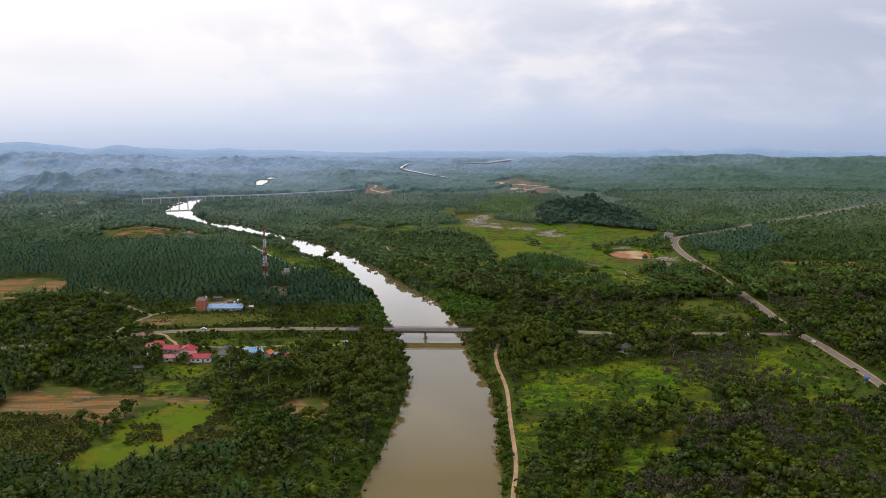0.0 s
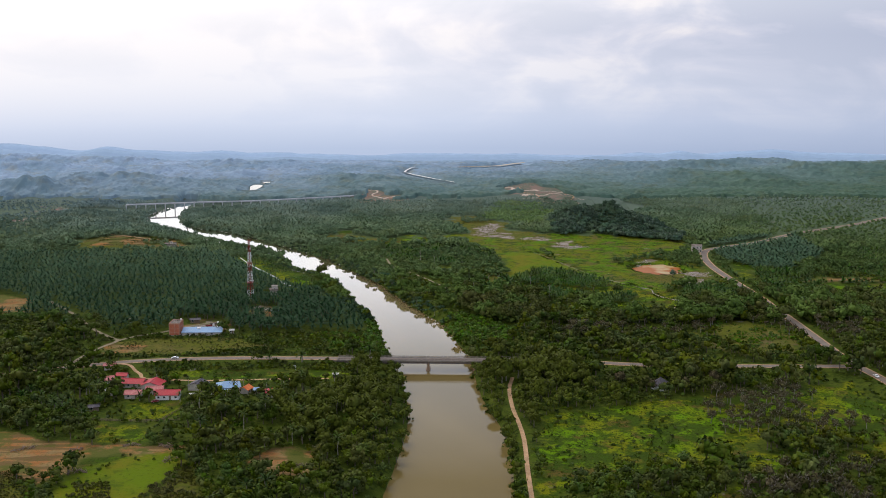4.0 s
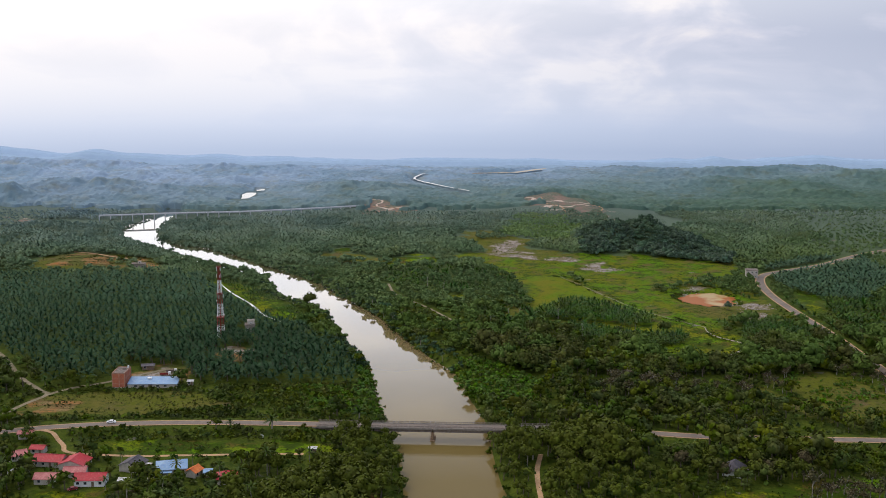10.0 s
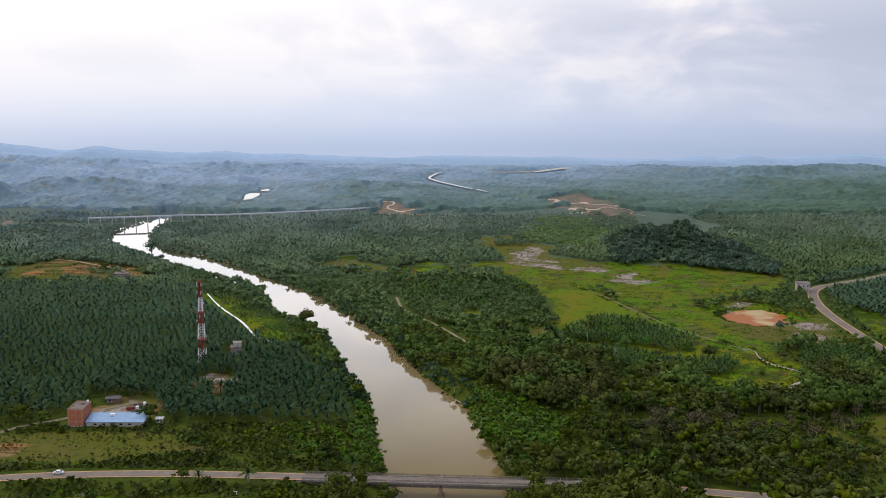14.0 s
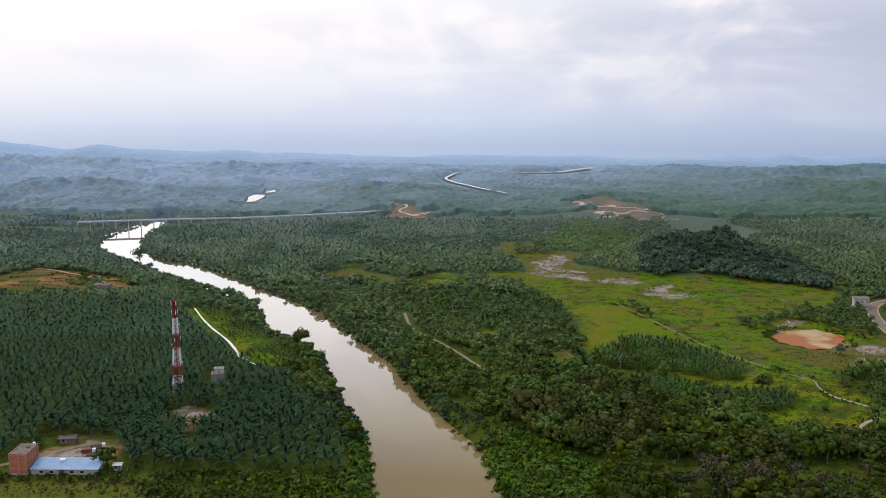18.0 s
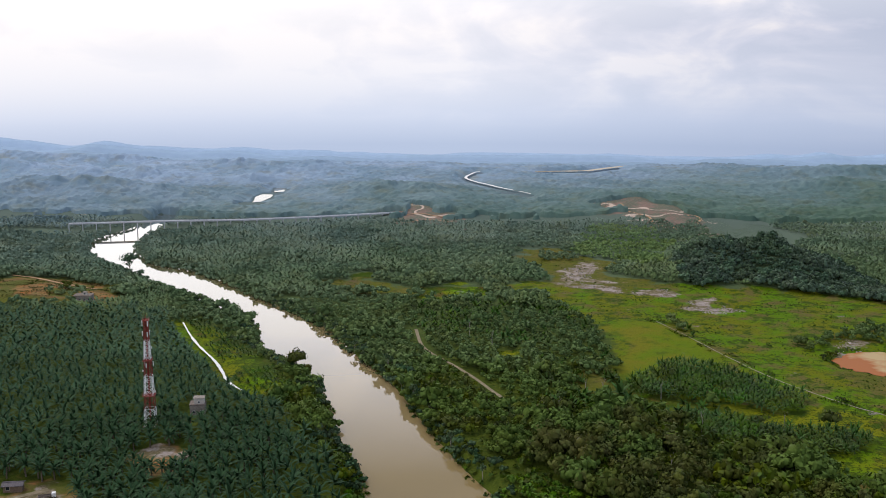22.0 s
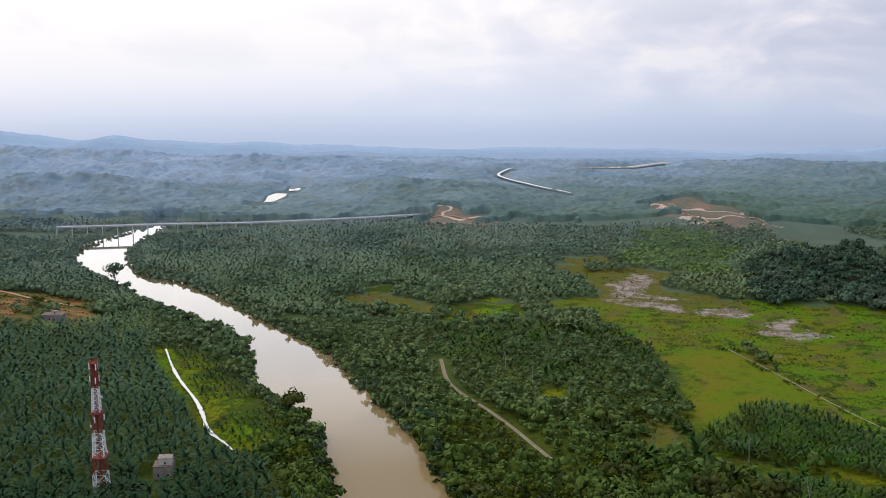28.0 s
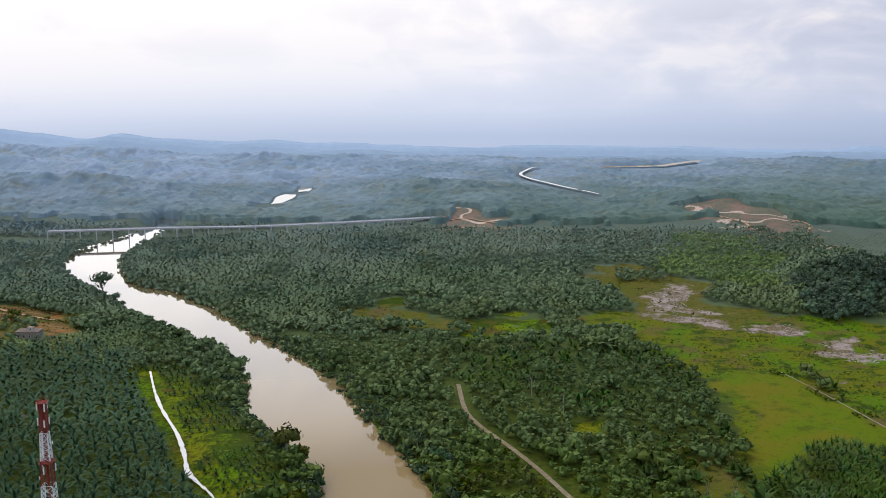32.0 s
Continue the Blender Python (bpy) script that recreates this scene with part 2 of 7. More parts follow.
def water_material(name, base, silt_and_shine, rough, ripple, gloss=(0.60, 0.86, 0.10, 0.85), reach=(0, 1), patch=(0.02, 0.25)):
    """Water: a cloudy body, painted paler up its course for brighter sky reflection, under a surface whose gloss grows
    towards grazing.
    """
    m = bpy.data.materials.new(name)
    m.use_nodes = True
    n, l = m.node_tree.nodes, m.node_tree.links
    n.clear()
    where = n.new("ShaderNodeTexCoord").outputs["Object"]
    t = n.new("ShaderNodeTexNoise")
    t.inputs["Scale"].default_value, t.inputs["Detail"].default_value = patch[0], 3.0
    l.new(where, t.inputs["Vector"])
    sep = n.new("ShaderNodeSeparateXYZ")
    l.new(where, sep.inputs[0])
    along = n.new("ShaderNodeMapRange")
    along.inputs["From Min"].default_value, along.inputs["From Max"].default_value = reach
    l.new(sep.outputs[1], along.inputs["Value"])
    mixed = n.new("ShaderNodeMath")
    mixed.operation = "MULTIPLY_ADD"
    l.new(t.outputs[0], mixed.inputs[0])
    mixed.inputs[1].default_value = patch[1]
    if patch[1] >= 1:
        clear_cut = n.new("ShaderNodeMapRange")
        clear_cut.inputs["From Min"].default_value, clear_cut.inputs["From Max"].default_value = 0.46, 0.58
        l.new(t.outputs[0], clear_cut.inputs["Value"])
        l.new(clear_cut.outputs[0], mixed.inputs[0])
    l.new(along.outputs[0], mixed.inputs[2])
    x = n.new("ShaderNodeMix")
    x.data_type = "RGBA"
    x.inputs[6].default_value, x.inputs[7].default_value = (*base, 1), (*silt_and_shine, 1)
    l.new(mixed.outputs[0], x.inputs[0])
    body = n.new("ShaderNodeBsdfDiffuse")
    l.new(x.outputs[2], body.inputs["Color"])
    w = n.new("ShaderNodeTexNoise")
    w.inputs["Scale"].default_value, w.inputs["Detail"].default_value = 0.5, 4.0
    l.new(where, w.inputs["Vector"])
    u = n.new("ShaderNodeBump")
    u.inputs["Strength"].default_value, u.inputs["Distance"].default_value = 0.25, ripple
    l.new(w.outputs[0], u.inputs["Height"])
    skin = n.new("ShaderNodeBsdfGlossy")
    skin.inputs["Roughness"].default_value, skin.inputs["Color"].default_value = rough, (0.88, 0.850, 0.795, 1)
    l.new(u.outputs[0], skin.inputs["Normal"])
    facing = n.new("ShaderNodeLayerWeight")
    facing.inputs["Blend"].default_value = 0.5
    amount = n.new("ShaderNodeMapRange")
    amount.inputs["From Min"].default_value, amount.inputs["From Max"].default_value, amount.inputs["To Min"].default_value, amount.inputs["To Max"].default_value = gloss
    l.new(facing.outputs["Facing"], amount.inputs["Value"])
    # gloss raised up the course to imitate the brighter reflection there
    upstream_gloss = n.new("ShaderNodeMapRange")
    upstream_gloss.inputs["To Min"].default_value = 0.5
    l.new(along.outputs[0], upstream_gloss.inputs["Value"])
    level = n.new("ShaderNodeMath")
    level.operation = "MULTIPLY"
    l.new(amount.outputs[0], level.inputs[0])
    l.new(upstream_gloss.outputs[0], level.inputs[1])
    both = n.new("ShaderNodeMixShader")
    l.new(level.outputs[0], both.inputs[0])
    l.new(body.outputs[0], both.inputs[1])
    l.new(skin.outputs[0], both.inputs[2])
    l.new(both.outputs[0], n.new("ShaderNodeOutputMaterial").inputs[0])
    return m


M_RIVER = water_material("silty_river_water", (0.132, 0.096, 0.028), (0.265, 0.196, 0.096), 0.03, 0.003, (0.62, 0.83, 0.08, 0.95), (750, 1075))
M_POND = water_material("orange_pond_water", (0.31, 0.108, 0.030), (0.40, 0.29, 0.14), 0.1, 0.01, (0.6, 0.9, 0.0, 0.25), (5000, 6000), (0.045, 1.0))
M_STREAM = water_material("marsh_stream_water", (0.24, 0.19, 0.13), (0.30, 0.25, 0.17), 0.05, 0.004, (0.6, 0.9, 0.05, 0.35))
M_CLEAR = water_material("still_ditch_water", (0.22, 0.21, 0.18), (0.25, 0.24, 0.2), 0.03, 0.002, (0.5, 0.75, 0.45, 0.82))


def hazed_leaves(name, tones, reach=(1100, 2000), lean=-0.28):
    """Leaves with haze put into their colour, from green to paler blue-green up the valley."""
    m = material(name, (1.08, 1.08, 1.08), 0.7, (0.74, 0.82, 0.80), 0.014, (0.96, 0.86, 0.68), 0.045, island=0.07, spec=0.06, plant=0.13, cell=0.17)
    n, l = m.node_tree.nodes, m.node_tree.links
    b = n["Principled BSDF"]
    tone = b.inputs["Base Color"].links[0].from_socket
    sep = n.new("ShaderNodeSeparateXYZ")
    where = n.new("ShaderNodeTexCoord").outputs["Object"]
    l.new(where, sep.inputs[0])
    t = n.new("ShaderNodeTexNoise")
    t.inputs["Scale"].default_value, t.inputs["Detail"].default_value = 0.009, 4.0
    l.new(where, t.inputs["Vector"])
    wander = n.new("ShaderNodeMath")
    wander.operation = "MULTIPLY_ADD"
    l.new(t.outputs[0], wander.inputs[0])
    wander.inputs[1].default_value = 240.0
    # lean puts more of the painted haze towards the west
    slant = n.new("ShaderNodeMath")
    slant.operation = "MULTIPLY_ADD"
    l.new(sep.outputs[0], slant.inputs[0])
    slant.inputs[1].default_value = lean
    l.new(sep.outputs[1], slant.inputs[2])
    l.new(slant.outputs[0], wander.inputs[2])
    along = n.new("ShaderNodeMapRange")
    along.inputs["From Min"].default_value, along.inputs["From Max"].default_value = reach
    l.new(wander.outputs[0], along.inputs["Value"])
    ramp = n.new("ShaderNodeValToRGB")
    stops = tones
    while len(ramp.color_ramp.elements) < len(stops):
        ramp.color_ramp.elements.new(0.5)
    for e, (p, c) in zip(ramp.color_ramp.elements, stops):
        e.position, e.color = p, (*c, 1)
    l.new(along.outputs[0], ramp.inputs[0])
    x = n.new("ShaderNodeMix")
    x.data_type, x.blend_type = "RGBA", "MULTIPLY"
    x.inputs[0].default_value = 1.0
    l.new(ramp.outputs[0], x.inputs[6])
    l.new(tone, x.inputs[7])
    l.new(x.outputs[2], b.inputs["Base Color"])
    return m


# stops grow paler and bluer with distance, standing in for haze
HAZE_TONES = [(0.0, (0.084, 0.126, 0.033)), (0.2, (0.114, 0.164, 0.060)), (0.336, (0.136, 0.190, 0.102)), (0.52, (0.152, 0.204, 0.156)), (0.68, (0.175, 0.238, 0.245)), (0.84, (0.215, 0.280, 0.330)), (1.0, (0.300, 0.375, 0.460))]
M_VALLEY = hazed_leaves("valley_woods", HAZE_TONES)
M_HEAD = hazed_leaves("valley_head_woods", [(0.0, (0.056, 0.100, 0.054)), (0.40, (0.064, 0.108, 0.072)), (0.52, (0.080, 0.128, 0.104)), (0.66, (0.116, 0.172, 0.176)), (0.82, (0.158, 0.220, 0.270)), (1.0, (0.220, 0.296, 0.390))], (1100, 2000), -0.42)
M_PALM = hazed_leaves("oil_palm_fronds", [(0.0, (0.025, 0.056, 0.022)), (0.3, (0.037, 0.076, 0.034)), (0.65, (0.054, 0.100, 0.050)), (1.0, (0.070, 0.118, 0.066))], (900, 1330), 0.0)
M_MIDDLE = hazed_leaves("middle_woods", [(0.0, (0.067, 0.108, 0.017)), (0.35, (0.088, 0.134, 0.026)), (1.0, (0.112, 0.164, 0.050))], (900, 1330), 0.0)
M_LIGHT_WOOD = hazed_leaves("fresh_hillside_woods", [(p, (1.15 * c[0], 1.2 * c[1], 0.75 * c[2])) for p, c in HAZE_TONES])

# ---- the plan: banks, roads and fields, in metres ----
WATER = -1.0
BANK_WEST = [(-40, -120), (-52, 60), (-57, 180), (-52, 300), (-45, 400), (-37, 491), (-29, 550), (-19, 653), (-21, 713), (-29, 768), (-37, 800), (-41, 832), (-49, 869), (-52, 892), (-59, 912), (-71, 944), (-82, 986), (-100, 1026), (-118, 1048), (-135, 1076), (-144, 1110), (-160, 1140), (-195, 1178), (-238, 1218), (-267, 1252), (-287, 1274), (-323, 1316), (-337, 1370), (-333, 1405), (-328, 1440), (-330, 1500)]
BANK_EAST = [(34, -120), (24, 60), (17, 180), (20, 300), (22, 400), (25, 491), (27, 558), (28, 642), (17, 713), (13, 768), (11, 797), (3, 833), (-4, 875), (-19, 908), (-37, 951), (-50, 987), (-64, 1022), (-88, 1063), (-107, 1104), (-121, 1127), (-146, 1156), (-177, 1194), (-202, 1226), (-237, 1261), (-265, 1276), (-284, 1302), (-304, 1348), (-312, 1404), (-312, 1450), (-314, 1500)]
LAKE = [(-258, 1554), (-263, 1589), (-260, 1614), (-253, 1614), (-248, 1590), (-251, 1563)]
UPPER_LAKE = [(-252, 1622), (-257, 1654), (-247, 1649), (-244, 1629)]
FAR_RIVER = [(8, 1604), (-13, 1634), (-34, 1665), (-54, 1699), (-63, 1727), (-57, 1749), (-48, 1758)]
FAR_LAKE = [(20, 1793), (50, 1800), (74, 1806), (99, 1832), (116, 1852), (120, 1862), (98, 1844), (72, 1816), (50, 1810), (20, 1801)]
CANAL = [(-190, 1112), (-178, 1086), (-167, 1065), (-152, 1040), (-143, 1022), (-136, 1006), (-130, 998), (-124, 991), (-119, 984)]
STREAM = [(78, 1133), (98, 1084), (116, 1040), (134, 1008), (149, 987), (160, 975), (160, 962), (164, 948), (176, 934), (177, 922), (165, 910), (160, 897)]
POND = [(160, 1062), (166, 1069), (173, 1076), (181, 1077), (188, 1078), (195, 1071), (201, 1064), (197, 1054), (198, 1044), (188, 1041), (179, 1037), (171, 1044), (163, 1049)]
MAIN_ROAD = [(-420, 690), (-330, 712), (-270, 732), (-235, 748), (-219, 756), (-196, 764), (-165, 770), (-127, 773), (-95, 773), (-63, 772), (-26, 771), (15, 770), (53, 768), (85, 765), (117, 760), (159, 758), (205, 757), (247, 757)]
EAST_ROAD = [(258, 60), (260, 260), (262, 470), (262, 560), (261, 636), (259, 676), (253, 732), (246, 771), (243, 830), (241, 876), (237, 950), (231, 1011), (228, 1062), (231, 1105), (241, 1135), (262, 1152), (300, 1178), (353, 1228), (426, 1279), (480, 1326), (560, 1390)]
SAND_TRACK = [(38, 120), (28, 280), (30, 440), (32, 482), (36, 524), (37, 591), (38, 641), (35, 687), (35, 718), (38, 740)]
RIVER_TRACK = [(-56, 1108), (-50, 1078), (-43, 1060), (-34, 1043), (-18, 1013), (-1, 978)]
FIELD_TRACK = [(-300, 930), (-268, 889), (-245, 853), (-225, 829), (-218, 820), (-226, 798), (-232, 760)]
BARN_TRACK = [(-218, 820), (-209, 831), (-191, 845), (-178, 858), (-165, 870)]
VILLAGE_LANE = [(-208, 762), (-193, 758), (-183, 746), (-178, 737), (-162, 734), (-140, 733), (-103, 736), (-70, 738)]
QUARRY_TRACKS = [[(-338, 1214), (-318, 1206), (-304, 1198), (-284, 1190), (-270, 1189)], [(63, 1482), (60, 1500), (67, 1525)], [(88, 1503), (94, 1479), (108, 1462), (110, 1439)], [(106, 1429), (121, 1433), (129, 1419)], [(141, 1465), (148, 1472), (152, 1461), (144, 1435), (137, 1422)], [(-100, 1440), (-80, 1455), (-57, 1450)], [(-104, 1470), (-84, 1476), (-62, 1462)], [(-58, 1560), (-40, 1568), (-28, 1578)]]
HIGHWAY = [(-900, 1278), (-600, 1343), (-480, 1370), (-382, 1395), (-338, 1406), (-294, 1418), (-247, 1426), (-216, 1435), (-163, 1455), (-112, 1477)]

BARE = [
    [(-338, 1148), (-334, 1208), (-301, 1214), (-268, 1200), (-250, 1170), (-255, 1150), (-270, 1144), (-300, 1146)],
    [(-258, 632), (-243, 643), (-239, 654), (-215, 643), (-199, 633), (-175, 629), (-132, 628), (-128, 620), (-154, 612), (-174, 606), (-173, 592), (-183, 578), (-201, 588), (-226, 597), (-250, 602)],
    [(-385, 880), (-349, 869), (-322, 882), (-307, 900), (-316, 934), (-342, 958), (-390, 945)], 
    [(-92, 604), (-84, 624), (-66, 618), (-64, 588), (-80, 590)],
    [(-46, 690), (-40, 712), (-26, 704), (-34, 688)],
    [(-186, 852), (-178, 876), (-160, 876), (-148, 858), (-152, 846)],
    [(-147, 901), (-140, 914), (-132, 917), (-122, 904), (-122, 888), (-136, 885), (-143, 892)],
    [(290, 1004), (300, 1020), (390, 1018), (392, 1002)],
    [(-225, 791), (-220, 811), (-198, 810), (-194, 794), (-209, 784)],
]
FAR_ROWS = [(154, 1463), (203, 1456), (225, 1400), (205, 1352), (178, 1350), (152, 1405)]
PIT = [
    [(65, 1525), (92, 1543), (123, 1538), (144, 1508), (155, 1473), (138, 1413), (107, 1429), (100, 1454), (63, 1482)],
    [(-101, 1440), (-109, 1478), (-108, 1530), (-97, 1528), (-74, 1500), (-48, 1492), (-50, 1466), (-70, 1442)],
    [(136, 1418), (142, 1470), (156, 1472), (150, 1430)],
    [(-478, 1310), (-470, 1332), (-444, 1314), (-446, 1296)], [(-468, 1380), (-464, 1404), (-442, 1386)],
    [(60, 1500), (66, 1530), (90, 1545), (84, 1520), (72, 1500)],
    [(150, 1418), (160, 1400), (138, 1396), (128, 1408)],
]
SAND = [
    [(-146, 903), (-139, 912), (-133, 914), (-127, 905), (-124, 897), (-130, 895), (-138, 898)],
    [(34, 1271), (51, 1289), (58, 1277), (48, 1261), (45, 1240), (63, 1224), (29, 1221)],
    [(29, 1221), (54, 1218), (71, 1212), (62, 1204), (38, 1207)],
    [(74, 1212), (98, 1204), (91, 1192), (74, 1196)],
    [(103, 1180), (114, 1179), (128, 1157), (114, 1151), (104, 1163)],
    [(196, 1039), (222, 1037), (219, 1025), (196, 1024)],
    [(189, 1009), (202, 1017), (213, 1006), (201, 991), (188, 996)],
    [(162, 1070), (176, 1080), (170, 1052)],
    [(-182, 850), (-175, 860), (-165, 871), (-160, 862), (-157, 847), (-171, 847)],
    [(191, 1064), (201, 1049), (194, 1038), (182, 1041)],
    [(168, 1092), (184, 1092), (180, 1086), (170, 1084)],
]
DRY = [
    [(-124, 600), (-107, 576), (-109, 549), (-133, 530), (-152, 530), (-138, 545), (-130, 574)],
    [(198, 822), (206, 802), (195, 782), (181, 800)],
    [(-340, 1145), (-336, 1212), (-301, 1218), (-266, 1204), (-247, 1170), (-252, 1146), (-268, 1140), (-300, 1143)],
    [(-128, 1222), (-108, 1229), (-62, 1200), (-52, 1184), (-78, 1182), (-112, 1198)],
    [(30, 1028), (36, 1030), (50, 1004), (54, 994), (46, 992), (34, 1008)],
    [(-5, 1295), (3, 1340), (27, 1347), (44, 1317), (70, 1294), (58, 1255), (100, 1216), (60, 1196), (28, 1212), (14, 1270)],
    [(-224, 784), (-217, 823), (-136, 827), (-117, 805), (-163, 785), (-206, 783)],
    [(150, 1042), (222, 1052), (220, 985), (180, 990), (160, 1010)],
    [(192, 838), (206, 846), (214, 830), (200, 822)],
    [(-250, 597), (-202, 588), (-187, 574), (-183, 544), (-188, 520), (-223, 530)],
    [(186, 1044), (220, 1038), (216, 990), (188, 996)],
    [(-360, 1165), (-335, 1205), (-297, 1212), (-252, 1172), (-242, 1140), (-275, 1136), (-345, 1132)],
    [(153, 852), (171, 841), (183, 805), (173, 795), (155, 835)],
    [(24, 1034), (36, 1030), (42, 998), (32, 998)],
    [(170, 854), (206, 878), (223, 849), (233, 823), (223, 790), (186, 792), (177, 822)],
]
LUSH = [
    [(52, 1000), (72, 987), (77, 981), (97, 974), (118, 973), (137, 990), (162, 984), (179, 951), (181, 936), (160, 925), (146, 938), (140, 950), (110, 953), (97, 957), (84, 968), (66, 976), (54, 990)],
    [(120, 928), (139, 933), (158, 923), (177, 934), (171, 893), (148, 880), (124, 880), (122, 905)],
    [(-68, 1199), (-42, 1211), (-21, 1210), (-16, 1192), (-43, 1172), (-60, 1167)],
    [(-175, 610), (-155, 616), (-136, 621), (-135, 586), (-144, 567), (-146, 552), (-161, 523), (-185, 518), (-183, 541), (-170, 555), (-169, 574)],
    [(-183, 661), (-153, 657), (-147, 630), (-173, 630)],
    [(-176, 691), (-146, 696), (-142, 665), (-166, 662)],
    [(-176, 749), (-113, 757), (-57, 751), (-55, 734), (-100, 731), (-164, 739)],
    [(49, 674), (109, 693), (165, 713), (234, 731), (238, 679), (242, 638), (217, 636), (154, 636), (148, 619), (174, 608), (144, 589), (118, 602), (88, 593), (53, 577), (39, 506), (38, 554)],
    [(218, 638), (254, 619), (250, 608), (213, 606), (180, 608)],
    [(101, 550), (133, 577), (118, 532), (75, 482), (59, 482)],
    [(118, 906), (140, 910), (164, 892), (155, 875), (119, 890)],
    [(-10, 1062), (1, 1062), (2, 1042), (-6, 1038)],
    [(-114, 1239), (-101, 1249), (-98, 1226), (-111, 1220)],
    [(76, 940), (140, 922), (144, 912), (120, 908), (84, 930)],
    [(-46, 640), (-38, 690), (-58, 700), (-60, 640)],
    [(-203, 1108), (-192, 1118), (-169, 1102), (-149, 1072), (-131, 1048), (-116, 1021), (-91, 988), (-105, 978), (-130, 992), (-171, 1052)],
    [(-52, 1214), (-40, 1222), (-28, 1216), (-40, 1208)],
    [(236, 1004), (252, 1090), (266, 1080), (250, 1000)],
    [(300, 965), (300, 998), (400, 1000), (395, 960)],
]
MARSH = [
    [(-22, 1213), (5, 1226), (60, 1214), (98, 1226), (135, 1218), (174, 1211), (228, 1194), (230, 1150), (206, 1118), (222, 1060), (212, 1010), (176, 990), (173, 937), (141, 930), (130, 960), (96, 973), (53, 1018), (48, 1110), (13, 1189)],
]
FIELD = [(-176, 583), (-168, 598), (-156, 608), (-146, 620), (-131, 623), (-123, 619), (-124, 596), (-130, 574), (-138, 543), (-150, 533), (-160, 517), (-187, 515), (-181, 541), (-171, 549), (-172, 565)]
BRIGHT = [FIELD, [(45, 1114), (66, 1135), (77, 1131), (104, 1068), (100, 1051), (85, 1045), (75, 1035), (71, 1013), (48, 1016), (52, 1045), (61, 1079)]]
# belts of trees and bushes inside the marsh
RUBBER = [(140, 690), (156, 700), (186, 706), (226, 690), (216, 652), (184, 640), (138, 646), (134, 664)]
MIXED_WOOD = [(133, 577), (171, 597), (258, 628), (197, 470), (74, 471), (117, 525)]
PALM_WOODS = [[(-222, 528), (-186, 516), (-159, 521), (-142, 544), (-121, 538), (-104, 544), (-86, 474), (-201, 474)], [(-322, 784), (-291, 784), (-267, 703), (-251, 651), (-262, 628), (-300, 640)]]
HILL_WOOD = [(99, 1222), (135, 1216), (171, 1209), (197, 1194), (224, 1186), (234, 1216), (226, 1250), (214, 1290), (182, 1312), (140, 1312), (116, 1298), (106, 1262)]
FRESH = [(45, 1248), (57, 1290), (101, 1262), (96, 1300), (119, 1360), (106, 1430), (62, 1430), (40, 1350)]
BELTS = [
    [(13, 1301), (21, 1322), (40, 1318), (42, 1300), (16, 1293)],
    RUBBER,
    [(54, 581), (95, 602), (110, 589), (101, 550), (79, 506), (45, 482)],
    [(147, 1087), (166, 1104), (189, 1122), (223, 1134), (230, 1092), (221, 1058), (208, 1054), (202, 1072), (188, 1096), (170, 1092), (150, 1072)],
    [(84, 1136), (94, 1116), (98, 1092), (88, 1100), (80, 1118)],
    [(-292, 1158), (-282, 1174), (-268, 1168), (-274, 1150)],
]
THICKETS = [[(-5, 883), (11, 901), (46, 850), (41, 809), (24, 796), (5, 834)], [(-96, 838), (-54, 841), (-58, 880), (-76, 944), (-66, 930), (-54, 892), (-46, 850), (-36, 827), (-33, 789), (-52, 793), (-75, 802), (-88, 825)]]
PALM_STRIPS = [
    [(49, 1002), (76, 1045), (94, 1042), (131, 993), (126, 975), (111, 971), (94, 983), (54, 992)],
    [(72, 964), (84, 966), (96, 957), (110, 952), (138, 950), (146, 938), (132, 924), (108, 927), (80, 935)],
    [(169, 975), (199, 985), (231, 967), (220, 934), (180, 934)],
]
EAST_PALMS = [(250, 1166), (293, 1203), (344, 1221), (345, 1120), (292, 1050), (262, 1060), (243, 1100)]
PLANTATION = [(-520, 870), (-250, 880), (-226, 838), (-196, 840), (-186, 874), (-160, 876), (-152, 858), (-146, 838), (-100, 839), (-57, 841), (-56, 866), (-68, 900), (-100, 962), (-128, 985), (-196, 1108), (-224, 1196), (-250, 1158), (-262, 1128), (-350, 1120), (-560, 1140)]
YOUNG_PALMS = [(-205, 1112), (-185, 1124), (-160, 1100), (-142, 1072), (-122, 1034), (-104, 1000), (-98, 984), (-112, 968), (-134, 990), (-172, 1052)]
VILLAGE = [(-212, 690), (-214, 745), (-60, 745), (-66, 695), (-140, 690)]
HILLS = [(140, 1264, 42, 34, 13.5), (182, 1262, 30, 30, 11), (115, 1272, 25, 28, 3), (-130, 1600, 62, 50, 11), (105, 1530, 78, 85, 11), (-300, 1165, 70, 45, 4), (-85, 1530, 55, 70, 6), (420, 1420, 160, 80, 6), (-470, 1580, 130, 80, 3), (-560, 1700, 150, 40, 5), (-330, 1760, 120, 32, 6), (-60, 1770, 60, 22, 4), (330, 1790, 130, 30, 7), (560, 1730, 120, 40, 6), (180, 1700, 80, 30, 3)]


# rolling wooded hills at the head of the valley, clear of the lines of sight to the far water
chance = random.Random(31)
